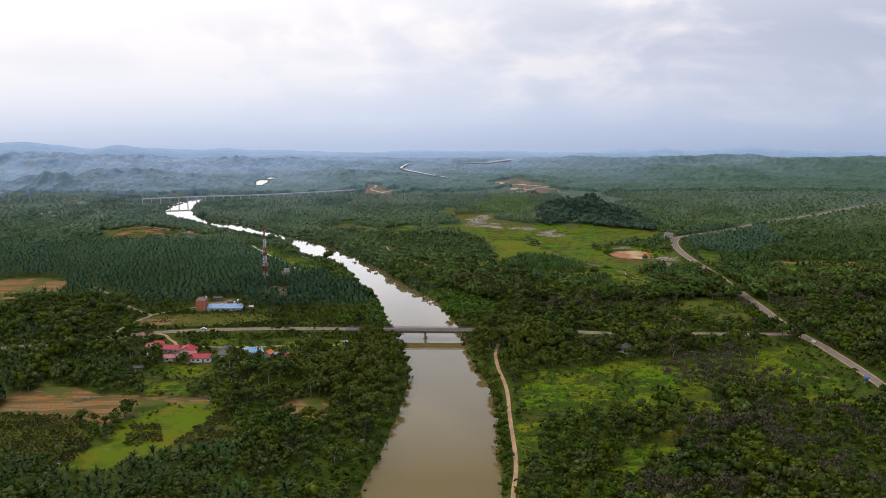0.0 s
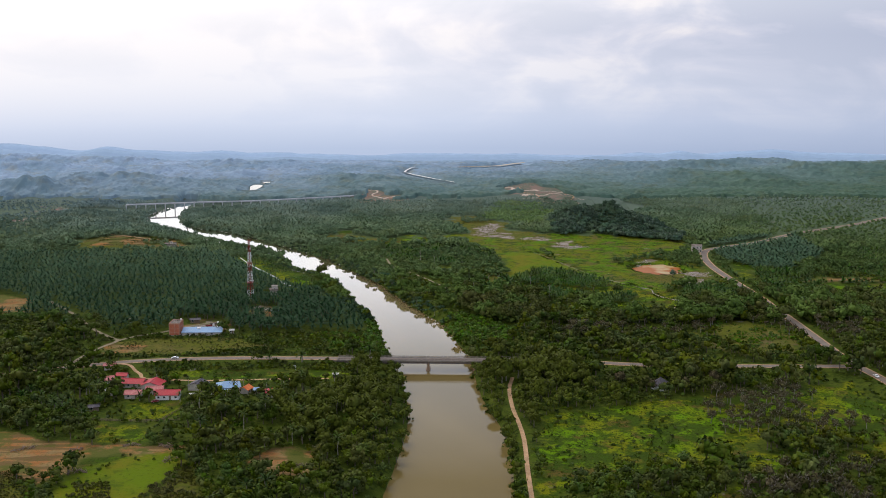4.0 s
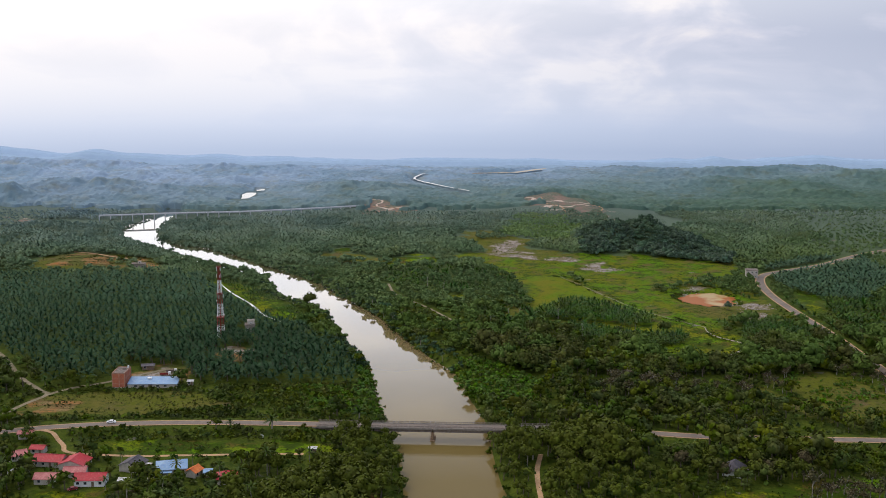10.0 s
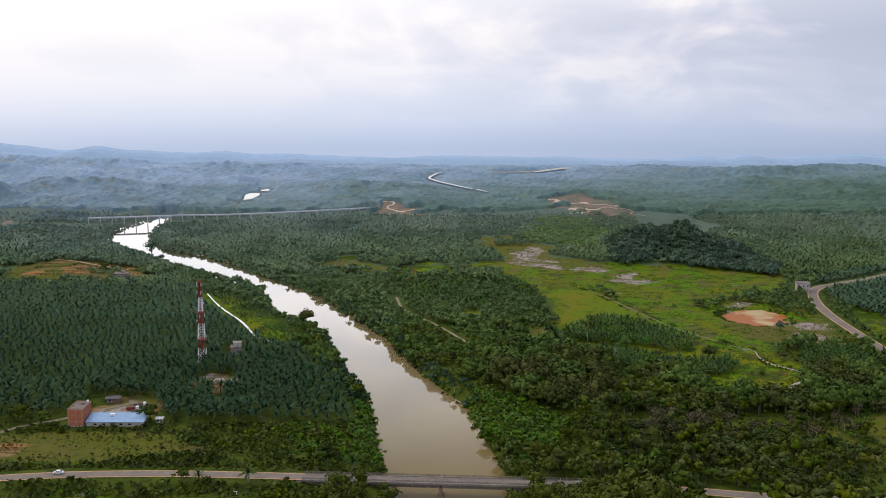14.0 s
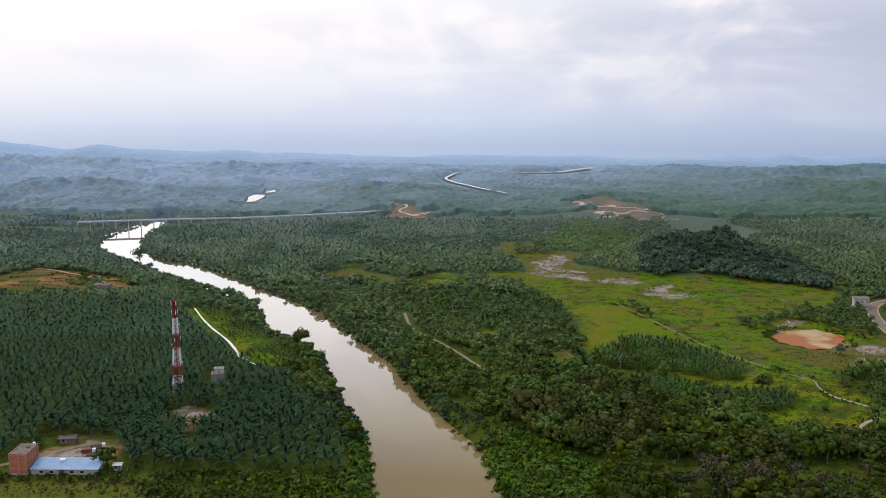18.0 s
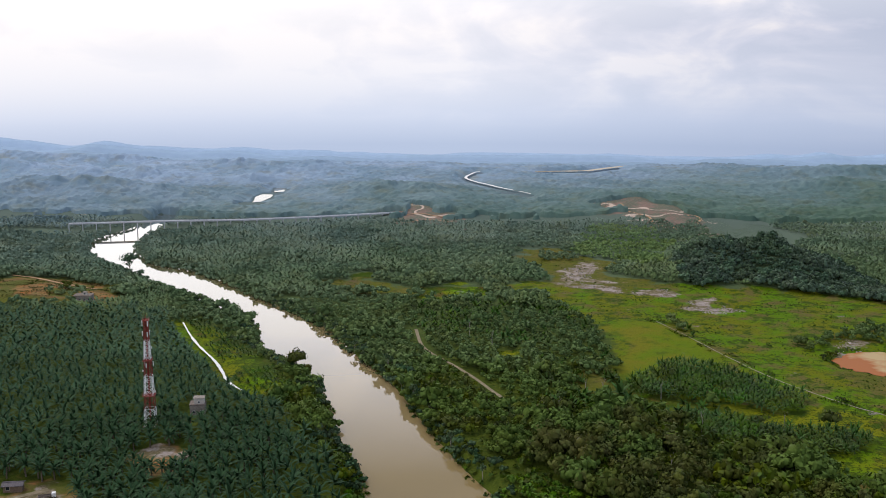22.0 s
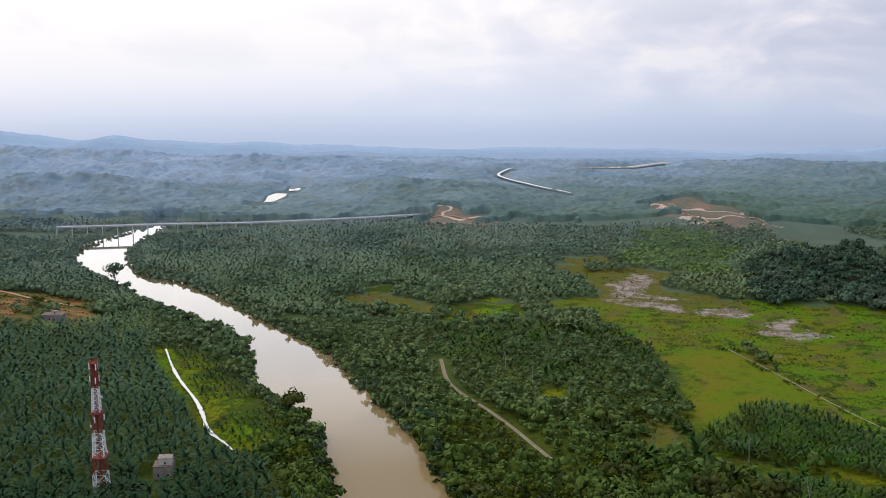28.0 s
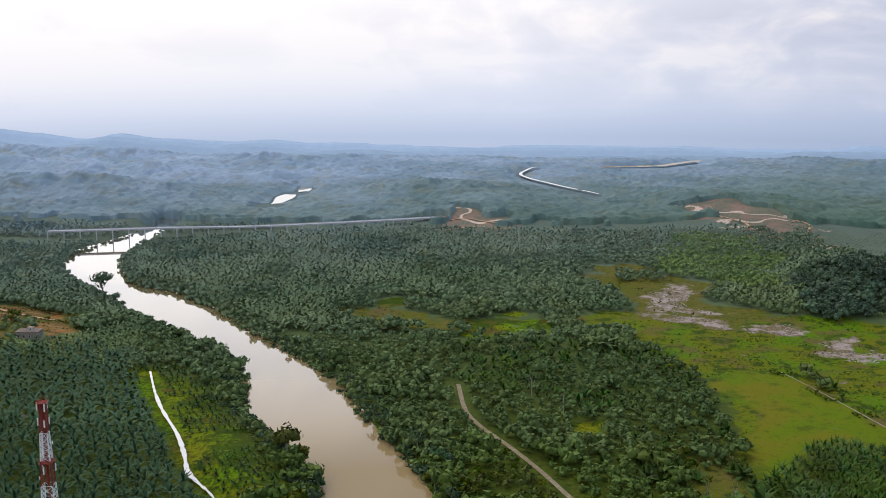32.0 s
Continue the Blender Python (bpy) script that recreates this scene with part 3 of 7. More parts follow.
for _ in range(46):
    hy = chance.uniform(1500, 1850)
    hx, hw = chance.uniform(-1, 1) * 0.46 * hy, chance.uniform(38, 105)
    hh = chance.uniform(3, 8) * (1.1 if hx < -150 else 0.9)
    if all(not (wy - 190 < hy < wy + 25 and abs(hx - wx * hy / wy) < hw + 30) for wx, wy in ((-258, 1585), (-250, 1640), (0, 1615), (-34, 1665), (-60, 1727), (-50, 1758), (30, 1797), (74, 1812), (115, 1850), (100, 1480), (-85, 1480))):
        HILLS.append((round(hx), round(hy), round(hw), round(chance.uniform(14, 26)), round(hh, 1)))


def spline(points, steps=6):
    """A smooth line through the points of a plan."""
    p = np.array(points, float)
    p = np.vstack([2 * p[0] - p[1], p, 2 * p[-1] - p[-2]])
    u = np.linspace(0, 1, steps, endpoint=False)[:, None]
    rows = [0.5 * (2 * b + (c - a) * u + (2 * a - 5 * b + 4 * c - d) * u**2 + (3 * b - a - 3 * c + d) * u**3) for a, b, c, d in zip(p, p[1:], p[2:], p[3:])]
    return np.vstack([*rows, p[-2:-1]])


def line_distance(x, y, line):
    best = np.full(x.shape, 1e9)
    for (ax, ay), (bx, by) in zip(line[:-1], line[1:]):
        dx, dy = bx - ax, by - ay
        u = np.clip(((x - ax) * dx + (y - ay) * dy) / max(dx * dx + dy * dy, 1e-9), 0, 1)
        best = np.minimum(best, np.hypot(x - ax - u * dx, y - ay - u * dy))
    return best


def inside_distance(x, y, ring):
    """Metres inside the ring (below zero outside)."""
    ring = [tuple(p) for p in ring]
    closed = ring + ring[:1]
    odd = np.zeros(x.shape, bool)
    for (ax, ay), (bx, by) in zip(closed[:-1], closed[1:]):
        if ay != by:
            odd ^= ((ay > y) != (by > y)) & (x < (bx - ax) * (y - ay) / (by - ay) + ax)
    d = line_distance(x, y, closed)
    return np.where(odd, d, -d)


def lattice(ix, iy, seed):
    h = (ix.astype(np.int64) * 374761393 + iy.astype(np.int64) * 668265263 + seed * 974634497) & 0x7FFFFFFF
    h = ((h ^ (h >> 13)) * 1274126177) & 0x7FFFFFFF
    return ((h ^ (h >> 16)) & 0xFFFF) / 65535.0


def rough(x, y, size, seed=0):
    """Smooth chance over the plan, 0 to 1, with bumps of that size."""
    u, v = np.asarray(x) / size, np.asarray(y) / size
    i, j = np.floor(u), np.floor(v)
    f, g = u - i, v - j
    f, g = f * f * (3 - 2 * f), g * g * (3 - 2 * g)
    a, b = lattice(i, j, seed), lattice(i + 1, j, seed)
    c, d = lattice(i, j + 1, seed), lattice(i + 1, j + 1, seed)
    return (a * (1 - f) + b * f) * (1 - g) + (c * (1 - f) + d * f) * g


RIVER_RING = np.vstack([spline(BANK_WEST, 3), spline(BANK_EAST, 3)[::-1]])
LINES = {k: spline(v, 4) for k, v in dict(main=MAIN_ROAD, east=EAST_ROAD, sand=SAND_TRACK, river=RIVER_TRACK, field=FIELD_TRACK, barn=BARN_TRACK, lane=VILLAGE_LANE, canal=CANAL, stream=STREAM, far=FAR_RIVER, highway=HIGHWAY).items()}
ROAD_Z = 5.2


def smooth(v, lo, hi):
    u = np.clip((v - lo) / (hi - lo), 0, 1)
    return u * u * (3 - 2 * u)


def ground_height(x, y):
    x, y = np.asarray(x, float), np.asarray(y, float)
    z = 2.6 + 0.8 * rough(x, y, 60, 1) + 0.4 * rough(x, y, 14, 2)
    for cx, cy, rx, ry, h in HILLS:
        z = z + h * np.exp(-((x - cx) / rx) ** 2 - ((y - cy) / ry) ** 2) * (0.55 + 0.5 * rough(x, y, 34, 3) + 0.4 * rough(x, y, 13, 5))
    z = z + 3 * rough(x, y, 120, 4) * smooth(y, 1500, 1700) - smooth(y, 1858, 2030) * 170
    for key in ("main", "east"):
        d = line_distance(x, y, LINES[key])
        level = ROAD_Z - 0.12 if key == "main" else 4.4
        near = 1 - smooth(d, 6.0, 14.0)
        if key == "main":
            near = near * (1 - smooth(x, -72, -64) * (1 - smooth(x, 44, 52)))
        z = z + (level - z) * near
    bank = -inside_distance(x, y, RIVER_RING)
    # ground lowered beside the upper bends so the camera sees the water
    z = z + (0.5 - z) * smooth(-bank, -85, -30) * smooth(y, 1010, 1090) * (1 - smooth(y, 1400, 1470))
    z = np.where(bank < 10, -4.0 + (z + 4.0) * smooth(bank, -3.2, 10), z)
    for ring in (FAR_LAKE, POND):
        bank = -inside_distance(x, y, ring)
        z = np.where(bank < 6, -3.0 + (z + 3.0) * smooth(bank, -4, 6), z) if ring is not POND else np.where(bank < 8, 1.2 + (z - 1.2) * smooth(bank, -1, 8), z)
    for ring in (LAKE, UPPER_LAKE):
        bank = -inside_distance(x, y, ring)
        z = np.where(bank < 45, (3.2 if ring is LAKE else 3.4) + (z - 3.2) * smooth(bank, 12, 45) - 2.5 * smooth(-bank, -2, 2), z)
    z = np.where(LINES_NEAR(x, y, "canal", 11), 0.0 + z * smooth(line_distance(x, y, LINES["canal"]), 2.5, 10), z)
    return z


def LINES_NEAR(x, y, key, reach):
    return line_distance(x, y, LINES[key]) < reach


# ---- mesh helpers ----
def mesh_of(name, verts, faces, mats, ids=None, flat=True):
    """A mesh from arrays of corners and of three- or four-cornered faces."""
    me = bpy.data.meshes.new(name)
    verts, faces = np.asarray(verts, np.float32), np.asarray(faces, np.int32)
    me.vertices.add(len(verts))
    me.vertices.foreach_set("co", verts.ravel())
    k = faces.shape[1]
    me.loops.add(faces.size)
    me.loops.foreach_set("vertex_index", faces.ravel())
    me.polygons.add(len(faces))
    me.polygons.foreach_set("loop_start", np.arange(0, faces.size, k, dtype=np.int32))
    for m in mats:
        me.materials.append(m)
    if ids is not None:
        me.polygons.foreach_set("material_index", np.asarray(ids, np.int32))
    if not flat:
        me.polygons.foreach_set("use_smooth", np.ones(len(faces), bool))
    me.update(calc_edges=True)
    return me


def grid_faces(nx, ny):
    i = np.arange(nx * ny).reshape(ny, nx)
    return np.stack([i[:-1, :-1], i[:-1, 1:], i[1:, 1:], i[1:, :-1]], -1).reshape(-1, 4)


def part(name, bm, mat, parent=None, label=""):
    """One mesh object out of a bmesh, under a thing or a part."""
    me = bpy.data.meshes.new(name)
    bm.to_mesh(me)
    bm.free()
    me.materials.append(mat)
    ob = new(name, me)
    ob.parent = parent
    return tagged(ob, label)


def thing(name, m, label, category, group=""):
    ob = new(name)
    ob.empty_display_size = 0.5
    ob.matrix_world = m
    return tagged(ob, label, category, group)


def solid(*boxes, bevel=0.0):
    """A bmesh of boxes (x0, x1, y0, y1, z0, z1)."""
    bm = bmesh.new()
    for x0, x1, y0, y1, z0, z1 in boxes:
        bmesh.ops.create_cube(bm, size=1, matrix=Matrix.Translation(((x0 + x1) / 2, (y0 + y1) / 2, (z0 + z1) / 2)) @ Matrix.Diagonal((x1 - x0, y1 - y0, z1 - z0, 1)))
    if bevel:
        bmesh.ops.bevel(bm, geom=bm.edges[:], offset=bevel, segments=1, affect="EDGES")
    return bm


def bar(bm, a, b, r, sides=5, r2=None):
    """A round bar from a to b."""
    a, b = Vector(a), Vector(b)
    m = Matrix.Translation((a + b) / 2) @ (b - a).to_track_quat("Z", "Y").to_matrix().to_4x4()
    bmesh.ops.create_cone(bm, cap_ends=True, segments=sides, radius1=r, radius2=r if r2 is None else r2, depth=(b - a).length, matrix=m)
    return bm


def ribbon(line, width, z, lift=0.0):
    """A strip along a line of the plan; z: a level, or None to lie on the ground."""
    line = np.asarray(line, float)
    t = np.gradient(line, axis=0)
    t /= np.maximum(np.hypot(t[:, 0], t[:, 1]), 1e-6)[:, None]
    side = np.stack([t[:, 1], -t[:, 0]], 1)
    w = np.asarray(width) / 2 * np.ones(len(line))
    cols = [line - side * (w * k)[:, None] for k in (1, 0.5, 0, -0.5, -1)]
    v = []
    for c in cols:
        h = ground_height(c[:, 0], c[:, 1]) + lift if z is None else np.full(len(c), z + lift)
        v.append(np.column_stack([c, h]))
    if z is None:
        top = np.max([c[:, 2] for c in v], axis=0)
        for c in v:
            c[:, 2] = top
    verts = np.stack(v, 1).reshape(-1, 3)
    return verts, grid_faces(5, len(line))


# ---- ground ----
gx = np.concatenate([[-3000, -1500], np.arange(-820, -300, 12), np.arange(-300, 300, 4), np.arange(300, 821, 12), [1500, 3000]])
gy = np.concatenate([[-600, -200], np.arange(-120, 360, 8), np.arange(360, 900, 4), np.arange(900, 1320, 5), np.arange(1320, 2060, 9), [2100, 2200, 2400, 2700]])
GX, GY = np.meshgrid(gx, gy)
px, py = GX.ravel(), GY.ravel()
ground_mesh = mesh_of("ground", np.column_stack([px, py, ground_height(px, py)]), grid_faces(len(gx), len(gy)), [], flat=False)
for key, rings in (("bare", BARE), ("sand", SAND), ("dry", DRY), ("lush", LUSH), ("pit", PIT), ("marsh", MARSH), ("bright", BRIGHT)):
    d = np.max([inside_distance(px, py, r) for r in rings], axis=0)
    ground_mesh.attributes.new(key, "FLOAT", "POINT").data.foreach_set("value", np.clip(0.5 + d / 40, 0, 1).astype(np.float32))


def ground_material():
    m = bpy.data.materials.new("valley_ground")
    m.use_nodes = True
    n, l = m.node_tree.nodes, m.node_tree.links
    b = n["Principled BSDF"]
    b.inputs["Roughness"].default_value, b.inputs["Sheen Weight"].default_value = 0.9, 0.0
    b.inputs["Specular IOR Level"].default_value = 0.04
    where = n.new("ShaderNodeTexCoord").outputs["Object"]

    def grain(s, d=6.0):
        t = n.new("ShaderNodeTexNoise")
        t.inputs["Scale"].default_value, t.inputs["Detail"].default_value, t.inputs["Roughness"].default_value = s, d, 0.62
        l.new(where, t.inputs["Vector"])
        return t.outputs[0]

    def ramp(src, lo, hi):
        r = n.new("ShaderNodeMapRange")
        r.inputs["From Min"].default_value, r.inputs["From Max"].default_value = lo, hi
        l.new(src, r.inputs["Value"])
        return r.outputs[0]

    def add(a, c, k):
        t = n.new("ShaderNodeMath")
        t.operation = "MULTIPLY_ADD"
        l.new(c, t.inputs[0])
        t.inputs[1].default_value = k
        l.new(a, t.inputs[2])
        return t.outputs[0]

    def mix(fac, a, c):
        x = n.new("ShaderNodeMix")
        x.data_type = "RGBA"
        for sock, v in ((x.inputs[0], fac), (x.inputs[6], a), (x.inputs[7], c)):
            sock.default_value = (*v, 1) if isinstance(v, tuple) else v if isinstance(v, float) else sock.default_value
            if not isinstance(v, (tuple, float)):
                l.new(v, sock)
        return x.outputs[2]

    broad, mid, fine = grain(0.02), grain(0.1), grain(0.8)
    scrub = mix(ramp(mid, 0.4, 0.6), (0.034, 0.054, 0.006), (0.060, 0.080, 0.008))
    scrub = mix(ramp(fine, 0.48, 0.66), scrub, (0.070, 0.084, 0.010))
    scrub = mix(ramp(grain(0.3), 0.52, 0.64), scrub, (0.022, 0.036, 0.004))
    # haze put into the colour: floor turns from green to blue-green up the valley
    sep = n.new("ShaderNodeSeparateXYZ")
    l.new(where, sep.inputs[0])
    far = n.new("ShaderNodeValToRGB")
    while len(far.color_ramp.elements) < len(HAZE_TONES):
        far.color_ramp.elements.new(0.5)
    for e, (p, c) in zip(far.color_ramp.elements, HAZE_TONES):
        # dimmed below the leaf tones to match the crowns' own shade
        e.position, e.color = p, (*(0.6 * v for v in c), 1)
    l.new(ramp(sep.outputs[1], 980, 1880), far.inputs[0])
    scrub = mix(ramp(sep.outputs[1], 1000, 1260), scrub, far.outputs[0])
    lush = mix(ramp(broad, 0.42, 0.56), (0.092, 0.178, 0.002), (0.140, 0.148, 0.004))
    lush = mix(ramp(grain(0.045), 0.50, 0.57), lush, (0.034, 0.058, 0.004))
    lush = mix(ramp(grain(0.07), 0.54, 0.63), lush, (0.090, 0.066, 0.014))
    lush = mix(ramp(mid, 0.50, 0.60), lush, (0.036, 0.066, 0.003))
    lush = mix(ramp(grain(0.22), 0.54, 0.64), lush, (0.036, 0.062, 0.003))
    lush = mix(ramp(fine, 0.50, 0.62), lush, (0.026, 0.042, 0.003))
    dry = mix(ramp(mid, 0.4, 0.6), (0.110, 0.098, 0.018), (0.074, 0.086, 0.010))
    dry = mix(ramp(grain(0.06), 0.5, 0.62), dry, (0.100, 0.072, 0.034))
    dry = mix(ramp(grain(0.03), 0.46, 0.56), dry, (0.084, 0.094, 0.008))
    dry = mix(ramp(grain(0.3), 0.52, 0.62), dry, (0.048, 0.056, 0.009))
    dry = mix(ramp(fine, 0.55, 0.7), dry, (0.130, 0.102, 0.04))
    marsh = mix(ramp(grain(0.03), 0.44, 0.56), (0.108, 0.120, 0.005), (0.074, 0.142, 0.003))
    marsh = mix(ramp(grain(0.07), 0.50, 0.62), marsh, (0.105, 0.088, 0.026))
    marsh = mix(ramp(grain(0.16), 0.52, 0.60), marsh, (0.036, 0.062, 0.005))
    marsh = mix(ramp(fine, 0.55, 0.68), marsh, (0.030, 0.044, 0.006))
    bright = mix(ramp(grain(0.04), 0.44, 0.6), (0.092, 0.136, 0.004), (0.128, 0.124, 0.008))
    bright = mix(ramp(grain(0.12), 0.54, 0.66), bright, (0.066, 0.096, 0.006))
    bright = mix(ramp(fine, 0.56, 0.7), bright, (0.058, 0.076, 0.006))
    bare = mix(ramp(mid, 0.38, 0.6), (0.29, 0.112, 0.034), (0.22, 0.150, 0.066))
    drawn = n.new("ShaderNodeVectorMath")
    drawn.operation = "MULTIPLY"
    drawn.inputs[1].default_value = (0.12, 1, 1)
    l.new(where, drawn.inputs[0])
    terrace = n.new("ShaderNodeTexNoise")
    terrace.inputs["Scale"].default_value, terrace.inputs["Detail"].default_value = 0.22, 4.0
    l.new(drawn.outputs[0], terrace.inputs["Vector"])
    bare = mix(ramp(terrace.outputs[0], 0.49, 0.53), bare, (0.135, 0.084, 0.034))
    bare = mix(ramp(fine, 0.5, 0.68), bare, (0.10, 0.09, 0.02))
    bare = mix(ramp(grain(0.045), 0.50, 0.58), bare, (0.085, 0.090, 0.018))
    pit = mix(ramp(grain(0.06), 0.40, 0.52), (0.205, 0.138, 0.110), (0.120, 0.124, 0.088))
    pit = mix(ramp(fine, 0.5, 0.7), pit, (0.27, 0.21, 0.165))
    # pale haul tracks winding over the cleared sites
    haul = n.new("ShaderNodeMath")
    haul.operation = "COMPARE"
    l.new(grain(0.016, 2.0), haul.inputs[0])
    haul.inputs[1].default_value, haul.inputs[2].default_value = 0.5, 0.013
    pit = mix(haul.outputs[0], pit, (0.50, 0.39, 0.31))
    sand = mix(ramp(grain(0.16), 0.44, 0.54), (0.31, 0.265, 0.24), (0.12, 0.100, 0.05))
    sand = mix(ramp(fine, 0.5, 0.62), sand, (0.22, 0.17, 0.12))
    wander = grain(0.055, 8.0)
    colour = scrub
    for key, c, edge in (("marsh", marsh, 1.0), ("lush", lush, 0.9), ("dry", dry, 1.2), ("bright", bright, 0.5), ("pit", pit, 2.6), ("bare", bare, 0.8), ("sand", sand, 1.5)):
        a = n.new("ShaderNodeAttribute")
        a.attribute_name = key
        colour = mix(ramp(add(a.outputs["Fac"], wander, edge), 0.46 + edge / 2, 0.56 + edge / 2), colour, c)
    l.new(colour, b.inputs["Base Color"])
    u = n.new("ShaderNodeBump")
    u.inputs["Strength"].default_value, u.inputs["Distance"].default_value = 0.7, 0.5
    l.new(fine, u.inputs["Height"])
    l.new(u.outputs[0], b.inputs["Normal"])
    return m


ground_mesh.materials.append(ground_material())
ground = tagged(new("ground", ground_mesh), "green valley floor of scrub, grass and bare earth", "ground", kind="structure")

# ---- water ----
west, east = spline(BANK_WEST, 3), spline(BANK_EAST, 3)
count = 110


def resample(line, k):
    s = np.concatenate([[0], np.cumsum(np.hypot(*np.diff(line, axis=0).T))])
    u = np.linspace(0, s[-1], k)
    return np.column_stack([np.interp(u, s, line[:, 0]), np.interp(u, s, line[:, 1])])


w, e = resample(west, count), resample(east, count)
mid_line, half = (w + e) / 2, (e - w) / 2
cols = [mid_line + half * k for k in (-1.5, -0.7, 0, 0.7, 1.5)]
river = new("river", mesh_of("river", np.stack([np.column_stack([c, np.full(count, WATER)]) for c in cols], 1).reshape(-1, 3), grid_faces(5, count), [M_RIVER]))
tagged(river, "broad silty brown river reflecting the pale sky", "river", kind="structure")


def sheet(name, ring, z, mat, label, category):
    bm = bmesh.new()
    loop = spline(list(ring) + [ring[0]], 6)[:-1]
    c = loop.mean(axis=0)
    ragged = 0.25 * (rough(loop[:, 0], loop[:, 1], 3.0, 71) - 0.5)[:, None]
    loop = loop + (loop - c) * ragged
    bm.faces.new([bm.verts.new((c[0] + (x - c[0]) * 1.04, c[1] + (y - c[1]) * 1.04, z)) for x, y in loop])
    bmesh.ops.triangulate(bm, faces=bm.faces[:])
    return tagged(part(name, bm, mat), label, category, kind="structure")


sheet("water", LAKE, 3.3, M_CLEAR, "pale bend of the river far up the valley", "water")
sheet("water", UPPER_LAKE, 3.5, M_CLEAR, "upper bend of the far river", "water")
sheet("water", FAR_LAKE, 6.0, M_STREAM, "thin pale sheet of distant water", "water")
sheet("water", POND, 2.0, M_POND, "orange muddy pond in the marsh", "pond")
LINES["canal"] = spline(LINES["canal"], 3)
for key, width, lift, mat, name, label, category in (
    ("far", np.interp(np.linspace(0, 1, len(LINES["far"])), [0, 0.3, 0.8, 1], [1.6, 3.2, 3.0, 1.4]), 1.9, M_CLEAR, "water", "pale far reach of the river", "water"),
    ("canal", np.interp(np.linspace(0, 1, len(LINES["canal"])), [0, 0.25, 0.6, 0.85, 1], [0.8, 1.6, 2.2, 1.2, 0.4]) * (0.45 + 0.9 * rough(LINES["canal"][:, 1], LINES["canal"][:, 0], 2.6, 91)), 0.7, M_CLEAR, "canal", "still drainage ditch reflecting the white sky", "ditch"),
    ("stream", np.interp(np.linspace(0, 1, len(LINES["stream"])), [0, 0.55, 0.68, 0.9, 1], [0.4, 0.7, 2.0, 2.1, 0.9]), 0.12, M_STREAM, "stream", "narrow winding stream through the marsh", "stream"),
):
    v, f = ribbon(LINES[key], width, None if key != "canal" else 1.35, lift if key != "canal" else 0)
    tagged(new(name, mesh_of(name, v, f, [mat])), label, category, kind="structure")

# ---- roads and tracks ----
for key, name, width, z, mat, label in (
    ("main", "road", 5.0, ROAD_Z, M_ASPHALT, "worn pale two-lane asphalt road across the valley"),
    ("east", "road", 5.4, 4.45, M_ASPHALT, "worn pale two-lane asphalt road towards the hills"),
    ("sand", "track", 2.2, None, M_SANDTRACK, "pale sandy track beside the river"),
    ("river", "track", 1.8, None, M_DULLTRACK, "grey gravel track behind the river bank"),
    ("field", "track", 2.6, None, M_DULLTRACK, "sandy farm track"),
    ("barn", "track", 2.6, None, M_DULLTRACK, "sandy farm track to the workshop"),
    ("lane", "track", 2.2, None, M_SANDTRACK, "pale village lane"),
):
    v, f = ribbon(spline(LINES[key], 2), width, z, 0.1)
    tagged(new(name, mesh_of(name, v, f, [mat])), label, "road" if name == "road" else "track", kind="structure")
for key, z in (("main", ROAD_Z), ("east", 4.45)):
    for k in (-1, 1):
        line = spline(LINES[key], 2)
        t = np.gradient(line, axis=0)
        t /= np.hypot(t[:, 0], t[:, 1])[:, None]
        v, f = ribbon(line + np.stack([t[:, 1], -t[:, 0]], 1) * (3.0 if key == "main" else 3.2) * k, 1.0, z, 0.05)
        tagged(new("road_shoulder", mesh_of("road_shoulder", v, f, [M_SANDTRACK])), "sandy road shoulder", "shoulder", kind="structure")
for track in QUARRY_TRACKS:
    v, f = ribbon(spline(track, 5), 1.9, None, 0.45)
    tagged(new("track", mesh_of("track", v, f, [M_SANDTRACK])), "pale orange dirt track on cleared ground", "track", kind="structure")


# ---- plants: shapes ----
rng = np.random.default_rng(7)


def fronds(count, length, width, segs, lift, droop, seed):
    """Feathered palm leaves round a heart: each a folded, arching, notched blade."""
    r = np.random.default_rng(seed)
    verts, faces = [], []
    for i in range(count):
        turn = i * 2.39996 + r.uniform(-0.2, 0.2)
        rise = lift[0] + (lift[1] - lift[0]) * (i / max(count - 1, 1)) + r.uniform(-0.12, 0.12)
        L, W = length * r.uniform(0.85, 1.1), width * r.uniform(0.85, 1.15)
        ca, sa = math.cos(turn), math.sin(turn)
        base = len(verts)
        x, z, a = 0.0, 0.0, rise
        for k in range(segs + 1):
            u = k / segs
            w = W * (0.35 + 1.3 * u) * (1 - u) ** 0.6 + 0.05
            if k % 2:
                w *= 0.72
            for side, dip in ((-1, -0.28), (0, 0), (1, -0.28)):
                y = side * w
                verts.append((x * ca - y * sa, x * sa + y * ca, z + dip * w))
            x += math.cos(a) * L / segs
            z += math.sin(a) * L / segs
            a -= droop / segs * (0.6 + 0.8 * u)
        for k in range(segs):
            p = base + 3 * k
            faces += [(p, p + 1, p + 4), (p, p + 4, p + 3), (p + 1, p + 2, p + 5), (p + 1, p + 5, p + 4)]
    return np.array(verts), np.array(faces)


ICO = bmesh.new()
bmesh.ops.create_icosphere(ICO, subdivisions=1, radius=1)
ICO_V = np.array([v.co for v in ICO.verts])
ICO.verts.index_update()
ICO_F = np.array([[v.index for v in f.verts] for f in ICO.faces])
ICO.free()


